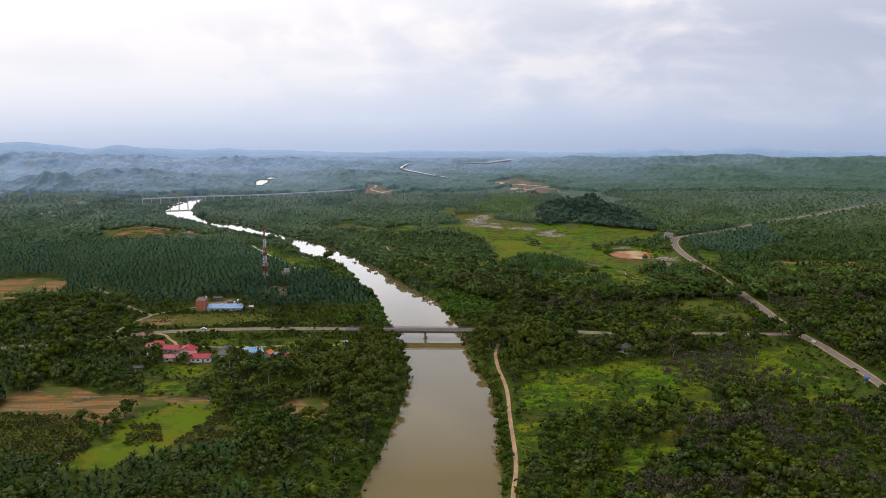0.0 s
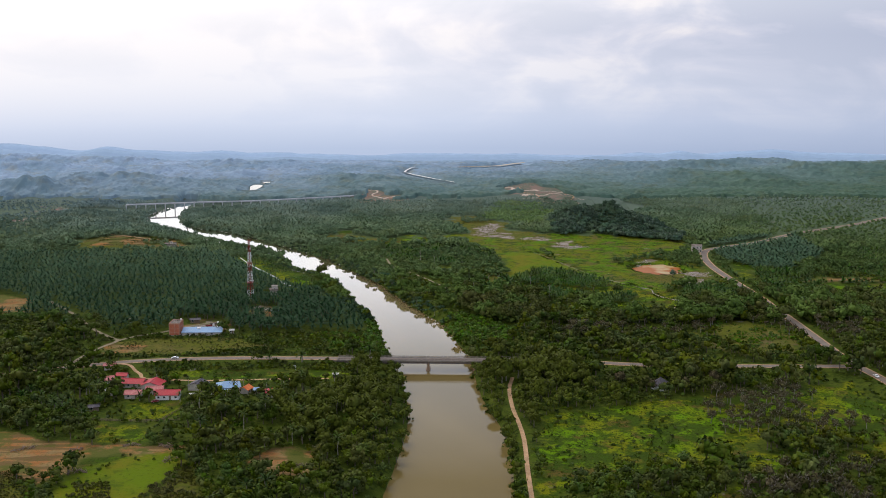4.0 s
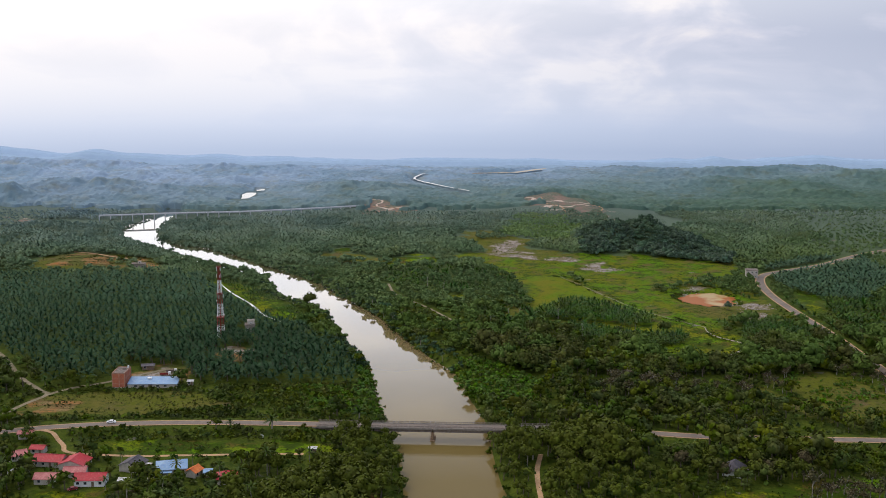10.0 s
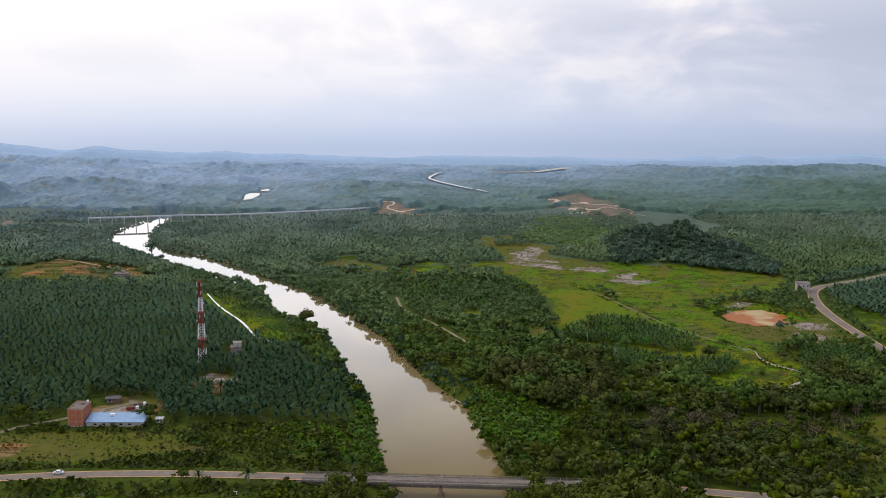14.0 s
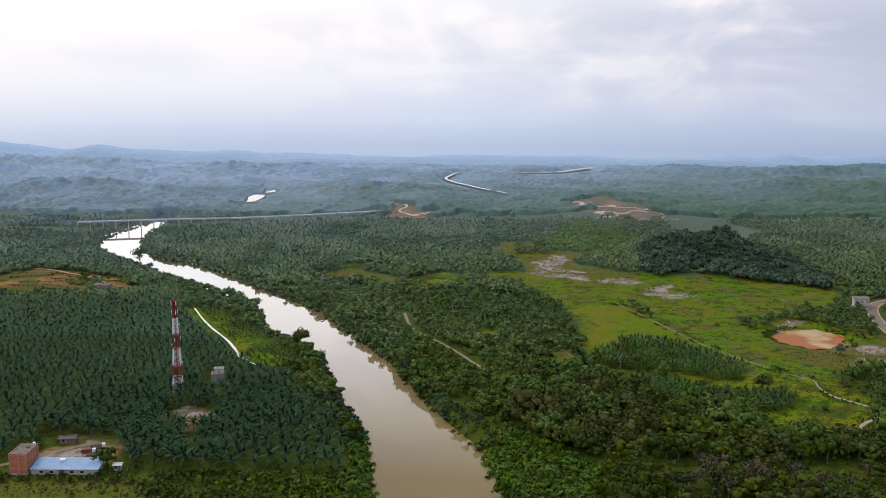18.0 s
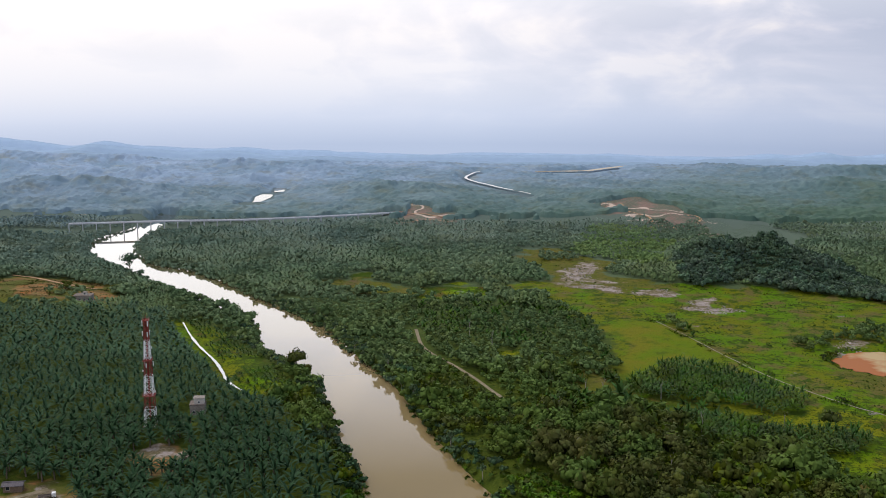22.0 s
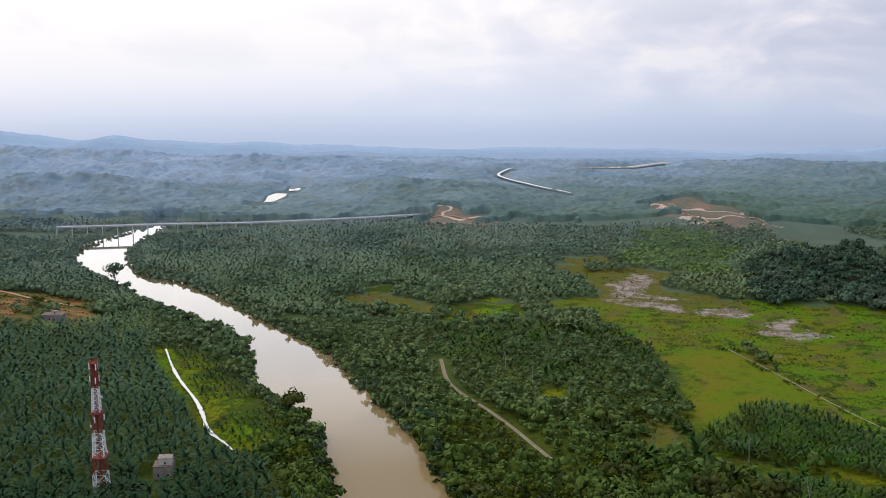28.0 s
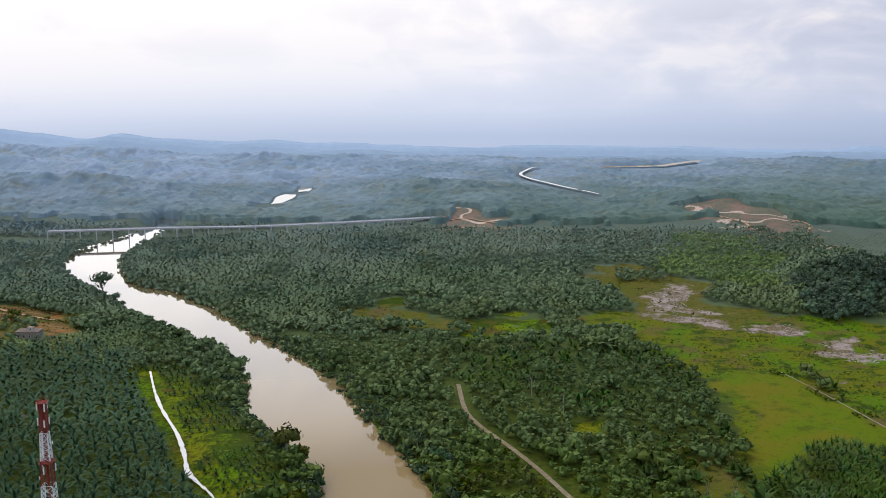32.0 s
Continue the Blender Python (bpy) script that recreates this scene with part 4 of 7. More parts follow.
def leafy(radius, height, lobes, tufts, size, seed, low=0.25, core=0.72):
    """A crown of leaf clumps set over several lobes, with gaps, round a few dark inner masses."""
    r = np.random.default_rng(seed)
    centres = []
    for i in range(lobes):
        a, d = i * 2.4 + r.uniform(-0.4, 0.4), (0.62 * math.sqrt((i + 0.3) / lobes)) * radius
        h = height * (low + (1 - low) * r.uniform(0.35, 0.75) * (1.15 - 0.55 * d / radius))
        centres.append((d * math.cos(a), d * math.sin(a), h, radius * r.uniform(0.38, 0.58)))
    verts, faces = [], []
    for cx, cy, cz, cr in centres[: max(1, lobes * 3 // 4)]:
        base = len(verts)
        v = ICO_V * (cr * core) * r.uniform(0.6, 1.16, (len(ICO_V), 1)) * (1, 1, 0.8) + (cx, cy, cz - 0.14 * cr)
        verts += [tuple(q) for q in v]
        faces += [tuple(q + base for q in f) for f in ICO_F]
    for i in range(tufts):
        cx, cy, cz, cr = centres[i % lobes]
        n = r.normal(size=3)
        n[2] = abs(n[2]) * 0.9 - 0.25
        n /= np.linalg.norm(n)
        at = np.array((cx, cy, cz)) + n * cr * r.uniform(0.8, 1.12) * (1, 1, 0.85)
        n = n + r.normal(size=3) * 0.26
        n /= np.linalg.norm(n)
        u = np.cross(n, r.normal(size=3))
        u /= np.linalg.norm(u)
        w = np.cross(n, u)
        s = size * r.uniform(0.6, 1.3)
        base = len(verts)
        verts += [tuple(at - u * s * 0.6), tuple(at - w * s * 0.5 - n * s * 0.18), tuple(at + u * s * 0.62 - n * s * 0.1), tuple(at + w * s * 0.5 - n * s * 0.18)]
        faces += [(base, base + 1, base + 2), (base, base + 2, base + 3)]
    return np.array(verts), np.array(faces)


def trunk_shape(height, r0, r1, limbs, seed, reach=0.0):
    """A tapered, slightly bent stem with limbs."""
    r = np.random.default_rng(seed)
    verts, faces = [], []

    def stem(a, b, ra, rb, sides=5):
        a, b = np.array(a, float), np.array(b, float)
        d = (b - a) / np.linalg.norm(b - a)
        u = np.cross(d, (0.3, 0.9, 0.2))
        u /= np.linalg.norm(u)
        w = np.cross(d, u)
        base = len(verts)
        for p, q in ((a, ra), (b, rb)):
            for k in range(sides):
                t = 2 * math.pi * k / sides
                verts.append(tuple(p + (u * math.cos(t) + w * math.sin(t)) * q))
        for k in range(sides):
            i, j = base + k, base + (k + 1) % sides
            faces.extend([(i, j, j + sides), (i, j + sides, i + sides)])

    bend = np.array((r.uniform(-0.3, 0.3), r.uniform(-0.3, 0.3), height * 0.55))
    top = np.array((r.uniform(-0.5, 0.5), r.uniform(-0.5, 0.5), height))
    stem((0, 0, -0.6), bend, r0, (r0 + r1) / 2)
    stem(bend, top, (r0 + r1) / 2, r1)
    for i in range(limbs):
        a = i * 2.4 + r.uniform(-0.5, 0.5)
        stem(bend + (top - bend) * r.uniform(0.1, 0.8), (reach * math.cos(a), reach * math.sin(a), height * r.uniform(1.0, 1.3)), r1 * 0.7, r1 * 0.25, 4)
    return np.array(verts), np.array(faces)


def raised(shape, z):
    return shape[0] + np.array((0, 0, z)), shape[1]


def joined(*shapes):
    """Shapes with a material number each, as one: corners, faces, numbers."""
    v, f, m, at = [], [], [], 0
    for (sv, sf), k in shapes:
        v.append(sv)
        f.append(sf + at)
        m.append(np.full(len(sf), k))
        at += len(sv)
    return np.vstack(v), np.vstack(f), np.concatenate(m)


PALM_CROWNS = [raised(fronds(18, 5.6, 0.95, 3, (1.35, -0.25), 1.45, s), 0) for s in (1, 2, 3)]
PALM_TRUNK = trunk_shape(5.2, 0.42, 0.36, 0, 4)
PALM_NEAR = [joined((raised(c, 5.2), 0), (PALM_TRUNK, 1)) for c in PALM_CROWNS]
PALM_MID = [joined((raised(fronds(11, 5.6, 1.15, 2, (1.3, -0.35), 1.2, s), 5.2), 0)) for s in (11, 12)]
PALM_FAR = [joined((raised(fronds(5, 5.6, 2.3, 2, (1.0, -0.2), 1.3, s), 4.4), 0)) for s in (21, 22)]
PALM_YOUNG = [joined((raised(fronds(9, 2.6, 0.8, 2, (1.2, 0.0), 1.1, s), 0.6), 0)) for s in (31, 32)]
RUBBER_TREE = [joined((raised(leafy(3.6, 6.2, 9, 84, 0.74, s, low=0.15, core=0.42), 1.4), 0), (trunk_shape(5.4, 0.22, 0.12, 8, s, 2.4), 1)) for s in (65, 66, 67)]
COCONUT = [(fronds(16, 3.6, 0.45, 4, (1.2, -0.6), 1.5, s), trunk_shape(9.5, 0.22, 0.15, 0, s)) for s in (41, 42)]
TREE_PARTS = [(leafy(4.2, 6.8, 10, 165, 0.96, s, low=0.12, core=0.85), trunk_shape(4.4, 0.32, 0.16, 4, s, 2.2)) for s in (51, 52, 53, 54)]
TREE_NEAR = [joined((raised(leafy(4.1, 6.4, 6, 70, 1.1, s, low=0.1, core=0.82), 1.2), 0), (trunk_shape(4.2, 0.3, 0.16, 1, s, 1.8), 1)) for s in (61, 62, 63, 64)]
TREE_OPEN = [joined((raised(leafy(4.1, 6.2, 6, 92, 0.95, s, low=0.1, core=0.8), 1.0), 0)) for s in (67, 68, 69, 70)]
TREE_MID = [joined((raised(leafy(3.9, 5.4, 4, 28, 1.75, s, low=0.1, core=0.86), 0.8), 0)) for s in (71, 72, 73, 74)]
TREE_FAR = [joined((raised(leafy(3.5, 4.6, 2, 9, 2.4, s, core=1.15), 0.4), 0)) for s in (81, 82, 83, 84)]
SHRUB = [joined((leafy(1.9, 2.2, 4, 20, 1.15, s, low=0.1), 0)) for s in (91, 92, 93)]
SHRUB_MID = [joined((leafy(1.9, 2.0, 2, 7, 1.35, s, low=0.1, core=0.85), 0)) for s in (96, 97, 98)]


def scatter(name, shapes, x, y, scale, mats, label, category, seed, sink=0.0, squash=0.18):
    """Many plants as one object: copies of the shapes on the ground, each turned and sized by chance."""
    if not len(x):
        return None
    r = np.random.default_rng(seed)
    z = ground_height(x, y) - sink
    pick = r.integers(0, len(shapes), len(x))
    turn, size = r.uniform(0, 2 * math.pi, len(x)), scale * r.uniform(0.75, 1.3, len(x))
    tall = size * r.uniform(1 - squash, 1 + squash, len(x))
    allv, allf, allm, at = [], [], [], 0
    for i, (v, f, m) in enumerate(shapes):
        k = np.flatnonzero(pick == i)
        if not len(k):
            continue
        c, s = np.cos(turn[k])[:, None], np.sin(turn[k])[:, None]
        vx = (v[:, 0] * c - v[:, 1] * s) * size[k, None] + x[k, None]
        vy = (v[:, 0] * s + v[:, 1] * c) * size[k, None] + y[k, None]
        vz = v[:, 2] * tall[k, None] + z[k, None]
        allv.append(np.stack([vx, vy, vz], -1).reshape(-1, 3))
        allf.append((f[None] + (np.arange(len(k)) * len(v) + at)[:, None, None]).reshape(-1, 3))
        allm.append(np.tile(m, len(k)))
        at += len(k) * len(v)
    me = mesh_of(name, np.vstack(allv), np.vstack(allf), mats, np.concatenate(allm))
    return tagged(new(name, me), label, category, kind="stuff")


def spots(x0, x1, y0, y1, step, seed, offset_rows=False, jitter=0.42):
    r = np.random.default_rng(seed)
    xs, ys = np.arange(x0, x1, step), np.arange(y0, y1, step * (0.87 if offset_rows else 1))
    X, Y = np.meshgrid(xs, ys)
    if offset_rows:
        X = X + (np.arange(len(ys)) % 2)[:, None] * step / 2
    X = X + r.uniform(-jitter, jitter, X.shape) * step
    Y = Y + r.uniform(-jitter, jitter, Y.shape) * step
    x, y = X.ravel(), Y.ravel()
    keep = np.abs(x) < 0.41 * y + 25
    return x[keep], y[keep]


def best_inside(x, y, rings):
    return np.max([inside_distance(x, y, r) for r in rings], axis=0)


def clear_of(x, y, road=8.0, water=2.0):
    """Where plants may stand: off the water, the roads, the tracks and the ditches."""
    ok = inside_distance(x, y, RIVER_RING) < -water
    for key, reach in (("main", road), ("east", road), ("sand", 3.4), ("river", 3.6), ("field", 3.0), ("barn", 3.0), ("lane", 3.6), ("canal", 4.0), ("stream", 3.0), ("far", 3.4), ("highway", 10.0)):
        ok &= line_distance(x, y, LINES[key]) > reach
    for ring, reach in ((LAKE, 2), (UPPER_LAKE, 2), (FAR_LAKE, 1.5), (POND, 2)):
        ok &= inside_distance(x, y, ring) < -reach
    for cx, cy, reach in KEPT_CLEAR:
        ok &= np.hypot(x - cx, y - cy) > reach
    return ok


def shrink(y):
    """Scales plants down up the valley, which is compressed to fit the camera's view."""
    return np.clip((2080 - y) / 1080, 0.28, 1.05)


# where buildings, yards and opened views of the far water keep the plants away: x, y, reach
KEPT_CLEAR = [(-262, 1546, 10), (-250, 1578, 9), (-249, 1640, 9), (-256, 1530, 13), (-255, 1545, 12), (-250, 1612, 10), (-312, 1470, 9), (-312, 1458, 8), (0, 1600, 10), (-15, 1620, 10), (-183, 838, 9), (-172, 840, 9), (-160, 840, 9), (-170, 860, 11), (-161, 856, 8), (-150, 938, 4), (-135, 951, 7), (-136, 944, 4), (-262, 1145, 8), (-146, 840, 3), (-178, 720, 9), (-167, 714, 10), (-155, 701, 10), (-174, 703, 7), (-125, 716, 10), (-143, 718, 9), (-114, 711, 7), (-98, 706, 7), (-190, 736, 6), (-196, 728, 7), (120, 718, 6), (141, 721, 4), (-134, 902, 12), (229, 1130, 10), (-140, 699, 4), (-66, 772, 9)]
OPEN = BARE + SAND + DRY + LUSH + MARSH + BRIGHT + [FAR_ROWS]


# ---- built things ----
def at_ground(x, y, turn=0.0, sink=0.0):
    return pose(x, y, float(ground_height(x, y)) - sink, 0, 0, turn)


def gable(w, d, eave, rise, over=0.6, thick=0.16, ridge_len=None):
    """A roof over a plan w by d: gabled, or hipped where the ridge is shorter than the roof."""
    bm = bmesh.new()
    hw, hd = w / 2 + over, d / 2 + over
    r = hw if ridge_len is None else ridge_len / 2
    low, top = [], []
    for dz, store in ((0, low), (thick, top)):
        pts = [(-hw, -hd, eave + dz), (hw, -hd, eave + dz), (hw, hd, eave + dz), (-hw, hd, eave + dz), (-r, 0, eave + rise + dz), (r, 0, eave + rise + dz)]
        store += [bm.verts.new(p) for p in pts]
    for s, flip in ((low, True), (top, False)):
        a, b, c, d_, e, f = s
        for loop in ((a, b, f, e), (c, d_, e, f), (b, c, f), (d_, a, e)):
            if ridge_len is None and len(loop) == 3:
                continue
            bm.faces.new(loop[::-1] if flip else loop)
    edge = [0, 1, 2, 3] if ridge_len is not None else [0, 1, 5, 2, 3, 4]
    for i, j in zip(edge, edge[1:] + edge[:1]):
        bm.faces.new((low[i], low[j], top[j], top[i]))
    bmesh.ops.recalc_face_normals(bm, faces=bm.faces[:])
    return bm


def gable_walls(w, d, eave, rise, hip=False):
    bm = bmesh.new()
    pts = [(-w / 2, -d / 2), (w / 2, -d / 2), (w / 2, d / 2), (-w / 2, d / 2)]
    b = [bm.verts.new((x, y, -0.4)) for x, y in pts]
    t = [bm.verts.new((x, y, eave)) for x, y in pts]
    for i in range(4):
        j = (i + 1) % 4
        bm.faces.new((b[i], b[j], t[j], t[i]))
    if not hip:
        e, f = bm.verts.new((-w / 2, 0, eave + rise * 0.97)), bm.verts.new((w / 2, 0, eave + rise * 0.97))
        bm.faces.new((t[3], t[0], e))
        bm.faces.new((t[1], t[2], f))
    bm.faces.new(b[::-1])
    return bm


def opening(parent, x, z, w, h, y, kind="window", face=-1):
    """A window or door set into a wall face at y (face -1 looks south)."""
    k = face
    frame_ = part(f"{kind}", solid((x - w / 2 - 0.08, x + w / 2 + 0.08, min(y, y + 0.06 * k), max(y, y + 0.06 * k), z - 0.08, z + h + 0.08)), M_WHITE if kind == "window" else M_WOOD, parent)
    part("pane" if kind == "window" else "door_leaf", solid((x - w / 2, x + w / 2, min(y + 0.05 * k, y + 0.085 * k), max(y + 0.05 * k, y + 0.085 * k), z, z + h)), M_GLASS if kind == "window" else M_WOOD, frame_)


def house(x, y, w, d, eave, rise, turn, roof, wall, label, hip=None, porch=None):
    ob = thing("house", at_ground(x, y, turn), label, "house", "village houses")
    eave = max(2.3, eave * 0.84)
    part("wall", gable_walls(w, d, eave, rise, hip is not None), wall, ob)
    part("roof", gable(w, d, eave, rise, ridge_len=hip), roof, ob)
    if hip is None:
        part("ridge_cap", solid((-w / 2 - 0.6, w / 2 + 0.6, -0.22, 0.22, eave + rise + 0.12, eave + rise + 0.24)), roof, ob)
    n = max(2, int(w // 3))
    for i in range(n):
        cx = -w / 2 + (i + 0.5) * w / n
        if i == n // 2:
            opening(ob, cx, 0.1, 0.95, 2.05, -d / 2, "door")
        else:
            opening(ob, cx, 1.0, 1.2, 1.1, -d / 2)
    if porch:
        px0, pw, pd, pmat = porch
        part("porch_roof", solid((px0 - pw / 2, px0 + pw / 2, -d / 2 - pd, -d / 2 - 0.02, eave - 0.55, eave - 0.42)), pmat, ob, "pale tin porch roof")
        for sx in (-1, 1):
            part("porch_post", solid((px0 + sx * (pw / 2 - 0.15) - 0.07, px0 + sx * (pw / 2 - 0.15) + 0.07, -d / 2 - pd + 0.1, -d / 2 - pd + 0.24, -0.3, eave - 0.552)), M_WOOD, ob)
    return ob


house(-180, 722, 13, 8.0, 3.0, 1.9, -6, M_RED_ROOF, M_WALL, "long village house with a red metal roof")
house(-168, 719, 9, 11.0, 3.0, 2.1, 84, M_RED_ROOF, M_WALL, "village house with a steep red metal roof")
house(-164.5, 709.5, 9, 6.0, 2.8, 1.6, 4, M_PINK_ROOF, M_WALL, "village house wing with a faded red roof")
house(-155, 701, 12.5, 8.0, 3.2, 1.9, 3, M_RED_ROOF, M_WHITE, "white-walled village house with a red metal roof")
house(-174.5, 702, 8.5, 7.0, 2.9, 1.5, 2, M_PINK_ROOF, M_WALL, "small village house with a faded pink roof")
house(-124.5, 716, 12.5, 10.5, 3.2, 2.3, 14, M_BLUE_ROOF, M_WALL, "village house with a hipped blue metal roof", hip=5.0, porch=(-2.5, 5.5, 2.6, M_BLUE_ROOF))
house(-142, 718, 8.5, 9.0, 3.2, 2.1, 76, M_GREY_ROOF, M_WALL, "village house with a dark grey roof and tin porch", porch=(0, 7.0, 3.0, M_TIN_ROOF))
house(-113.5, 711, 5.5, 5.0, 2.9, 1.7, 70, M_ORANGE_ROOF, M_WALL, "small house with an orange tiled roof")
house(-98, 705, 8.0, 8.0, 3.0, 2.2, 10, M_RED_ROOF, M_WALL, "small house with a hipped red roof", hip=2.0)
house(-190.5, 736, 6.0, 4.5, 2.7, 1.2, -4, M_RED_ROOF, M_WALL, "little red-roofed hut beside the lane")
house(-197.5, 728, 8.0, 6.0, 2.8, 1.5, 30, M_PINK_ROOF, M_WALL, "village house with a faded red roof among trees")
house(-188.5, 707, 7.0, 6.0, 2.7, 1.2, 8, M_TIN_ROOF, M_WALL, "shabby house with a patched tin roof")
house(-202.5, 752.5, 6.5, 4.0, 2.8, 0.9, 8, M_PINK_ROOF, M_WALL, "roadside stall with a faded pink roof")
house(-141, 700, 3.2, 3.0, 2.2, 0.6, 0, M_TIN_ROOF, M_WOOD, "tiny shed with a pale tin roof")
house(-107.5, 711, 3.0, 4.0, 2.4, 0.5, 10, M_BLUE_ROOF, M_WOOD, "small shed with a blue sheet roof")
house(-190, 680, 5.0, 4.0, 2.4, 0.9, 20, M_GREY_ROOF, M_WOOD, "dark timber shed at the paddock corner")
house(120.5, 718.5, 9.0, 8.0, 3.0, 3.6, 64, M_GREY_ROOF, M_WHITE, "old white house with a steep dark roof among trees", hip=3.0, porch=(0, 5.0, 2.0, M_GREY_ROOF))
house(141, 722, 5.5, 5.0, 2.6, 1.6, 60, M_GREEN_ROOF, M_WALL, "small house with a green metal roof", hip=1.5)
house(-66, 740, 3.0, 2.4, 2.2, 0.4, 0, M_TIN_ROOF, M_WOOD, "tiny tin-roofed shelter beside the lane")


# brick building and blue-roofed workshop below the plantation
def brick_block():
    ob = thing("brick_building", at_ground(-183, 838, 0), "unfinished three-storey red brick building with a flat roof", "building")
    w, d, storey, n = 6.8, 12.0, 2.75, 3
    part("wall", solid((-w / 2, w / 2, -d / 2, d / 2, 0.6, storey * n)), M_BRICK, ob)
    part("plinth", solid((-w / 2 - 0.1, w / 2 + 0.1, -d / 2 - 0.1, d / 2 + 0.1, -0.6, 0.598)), M_WALL, ob, "pale rendered plinth")
    for i in range(n):
        z = storey * (i + 1)
        part("floor_beam", solid((-w / 2 - 0.05, w / 2 + 0.05, -d / 2 - 0.05, d / 2 + 0.05, z - 0.28, z - 0.02)), M_ORANGE_CONCRETE, ob, "pale concrete floor band")
    for sx, sy in ((-1, -1), (0.12, -1), (1, -1), (1, -0.5), (1, 0), (1, 0.5), (1, 1), (-1, 1), (0, 1), (-1, 0)):
        cx, cy = sx * (w / 2 - 0.1), sy * (d / 2 - 0.1)
        part("column", solid((cx - 0.18, cx + 0.18, cy - 0.18, cy + 0.18, 0.599, storey * n + 0.3)), M_ORANGE_CONCRETE, ob, "concrete column")
    part("roof_slab", solid((-w / 2, w / 2, -d / 2, d / 2, storey * n, storey * n + 0.14)), M_DARK_CONCRETE, ob, "weathered flat concrete roof")
    for y0, y1, x0, x1 in ((-d / 2, -d / 2 + 0.2, -w / 2, w / 2), (d / 2 - 0.2, d / 2, -w / 2, w / 2), (-d / 2 + 0.21, d / 2 - 0.21, -w / 2, -w / 2 + 0.2), (-d / 2 + 0.21, d / 2 - 0.21, w / 2 - 0.2, w / 2)):
        part("parapet", solid((x0, x1, y0, y1, storey * n + 0.141, storey * n + 0.42)), M_ORANGE_CONCRETE, ob)
    part("stair_head", solid((0.2, 1.6, 1.2, 2.6, storey * n + 0.142, storey * n + 0.8), bevel=0.03), M_DARK_CONCRETE, ob)
    b = bmesh.new()
    bar(b, (2.2, 5.2, storey * n + 0.142), (2.2, 5.2, storey * n + 1.1), 0.55, 12)
    part("water_tank", b, M_WHITE, ob, "small white water tank")
    for i in range(n):
        for cy in (-3.0, 3.0):
            part("vent_opening", solid((w / 2 + 0.001, w / 2 + 0.03, cy - 0.35, cy + 0.35, storey * i + 1.5, storey * i + 1.9)), M_GLASS, ob)
    return ob


brick_block()


def workshop():
    ob = thing("workshop", at_ground(-165.6, 838.0, 2.5), "low white-walled workshop with a blue metal roof", "workshop")
    w, d, h = 26.0, 8.5, 2.3
    part("wall", solid((-w / 2, w / 2, -d / 2, d / 2, -0.5, h)), M_WALL, ob)
    bm = bmesh.new()
    lo, hi = [], []
    for dz, s in ((0.0, lo), (0.18, hi)):
        for x, y, z in ((-w / 2 - 0.3, -d / 2 - 0.7, h + 0.15), (w / 2 + 0.7, -d / 2 - 0.7, h + 0.15), (w / 2 + 0.7, d / 2 + 0.5, h + 1.5), (-w / 2 - 0.3, d / 2 + 0.5, h + 1.5)):
            s.append(bm.verts.new((x, y, z + dz)))
    bm.faces.new(lo[::-1])
    bm.faces.new(hi)
    for i in range(4):
        j = (i + 1) % 4
        bm.faces.new((lo[i], lo[j], hi[j], hi[i]))
    roof = part("roof", bm, M_BLUE_ROOF, ob)
    slope = 1.35 / (d + 1.2)
    for i in range(16):
        x = -w / 2 + 0.6 + i * 1.5
        b = bmesh.new()
        bar(b, (x, -d / 2 - 0.65, h + 0.37), (x, d / 2 + 0.45, h + 1.70), 0.06, 4)
        part("roof_rib", b, M_BLUE_ROOF, roof)
    part("roof_patch", solid((-w / 2 + 11, -w / 2 + 16, -d / 2 - 0.6, -d / 2 - 0.3, h + 0.36, h + 0.4)), M_TIN_ROOF, roof)
    part("gable_wall", solid((-w / 2, w / 2, d / 2 - 0.2, d / 2 - 0.02, h + 0.001, h + 1.35)), M_WALL, ob)
    part("rooftop_box", solid((-3.6, -1.4, 1.0, 2.6, h + 0.95, h + 2.1), bevel=0.04), M_WHITE, ob, "white box on the roof")
    for cx in (-9, -5, 3, 7):
        opening(ob, cx, 0.9, 1.6, 0.9, -d / 2)
    opening(ob, -1, 0.05, 2.2, 2.1, -d / 2, "door")


workshop()
house(-177, 868, 6.5, 4.0, 2.2, 0.8, 12, M_GREY_ROOF, M_WOOD, "open timber shed with a tin roof in the yard")
house(-124.5, 893, 4.6, 3.4, 2.2, 0.6, 30, M_BLUE_ROOF, M_WOOD, "small shed with a blue roof in the plantation clearing")
house(-146, 840, 2.6, 2.6, 2.4, 0.5, 5, M_TIN_ROOF, M_WALL, "small pale store beside the workshop")


def wheels(ob, spots_, r, w):
    for x, y in spots_:
        b = bmesh.new()
        bar(b, (x, y - w / 2, r), (x, y + w / 2, r), r, 12)
        wheel = part("wheel", b, M_RUBBER, ob)
        b = bmesh.new()
        bar(b, (x, y - w / 2 - 0.01, r), (x, y + w / 2 + 0.01, r), r * 0.55, 10)
        part("rim", b, M_TIN_ROOF, wheel)


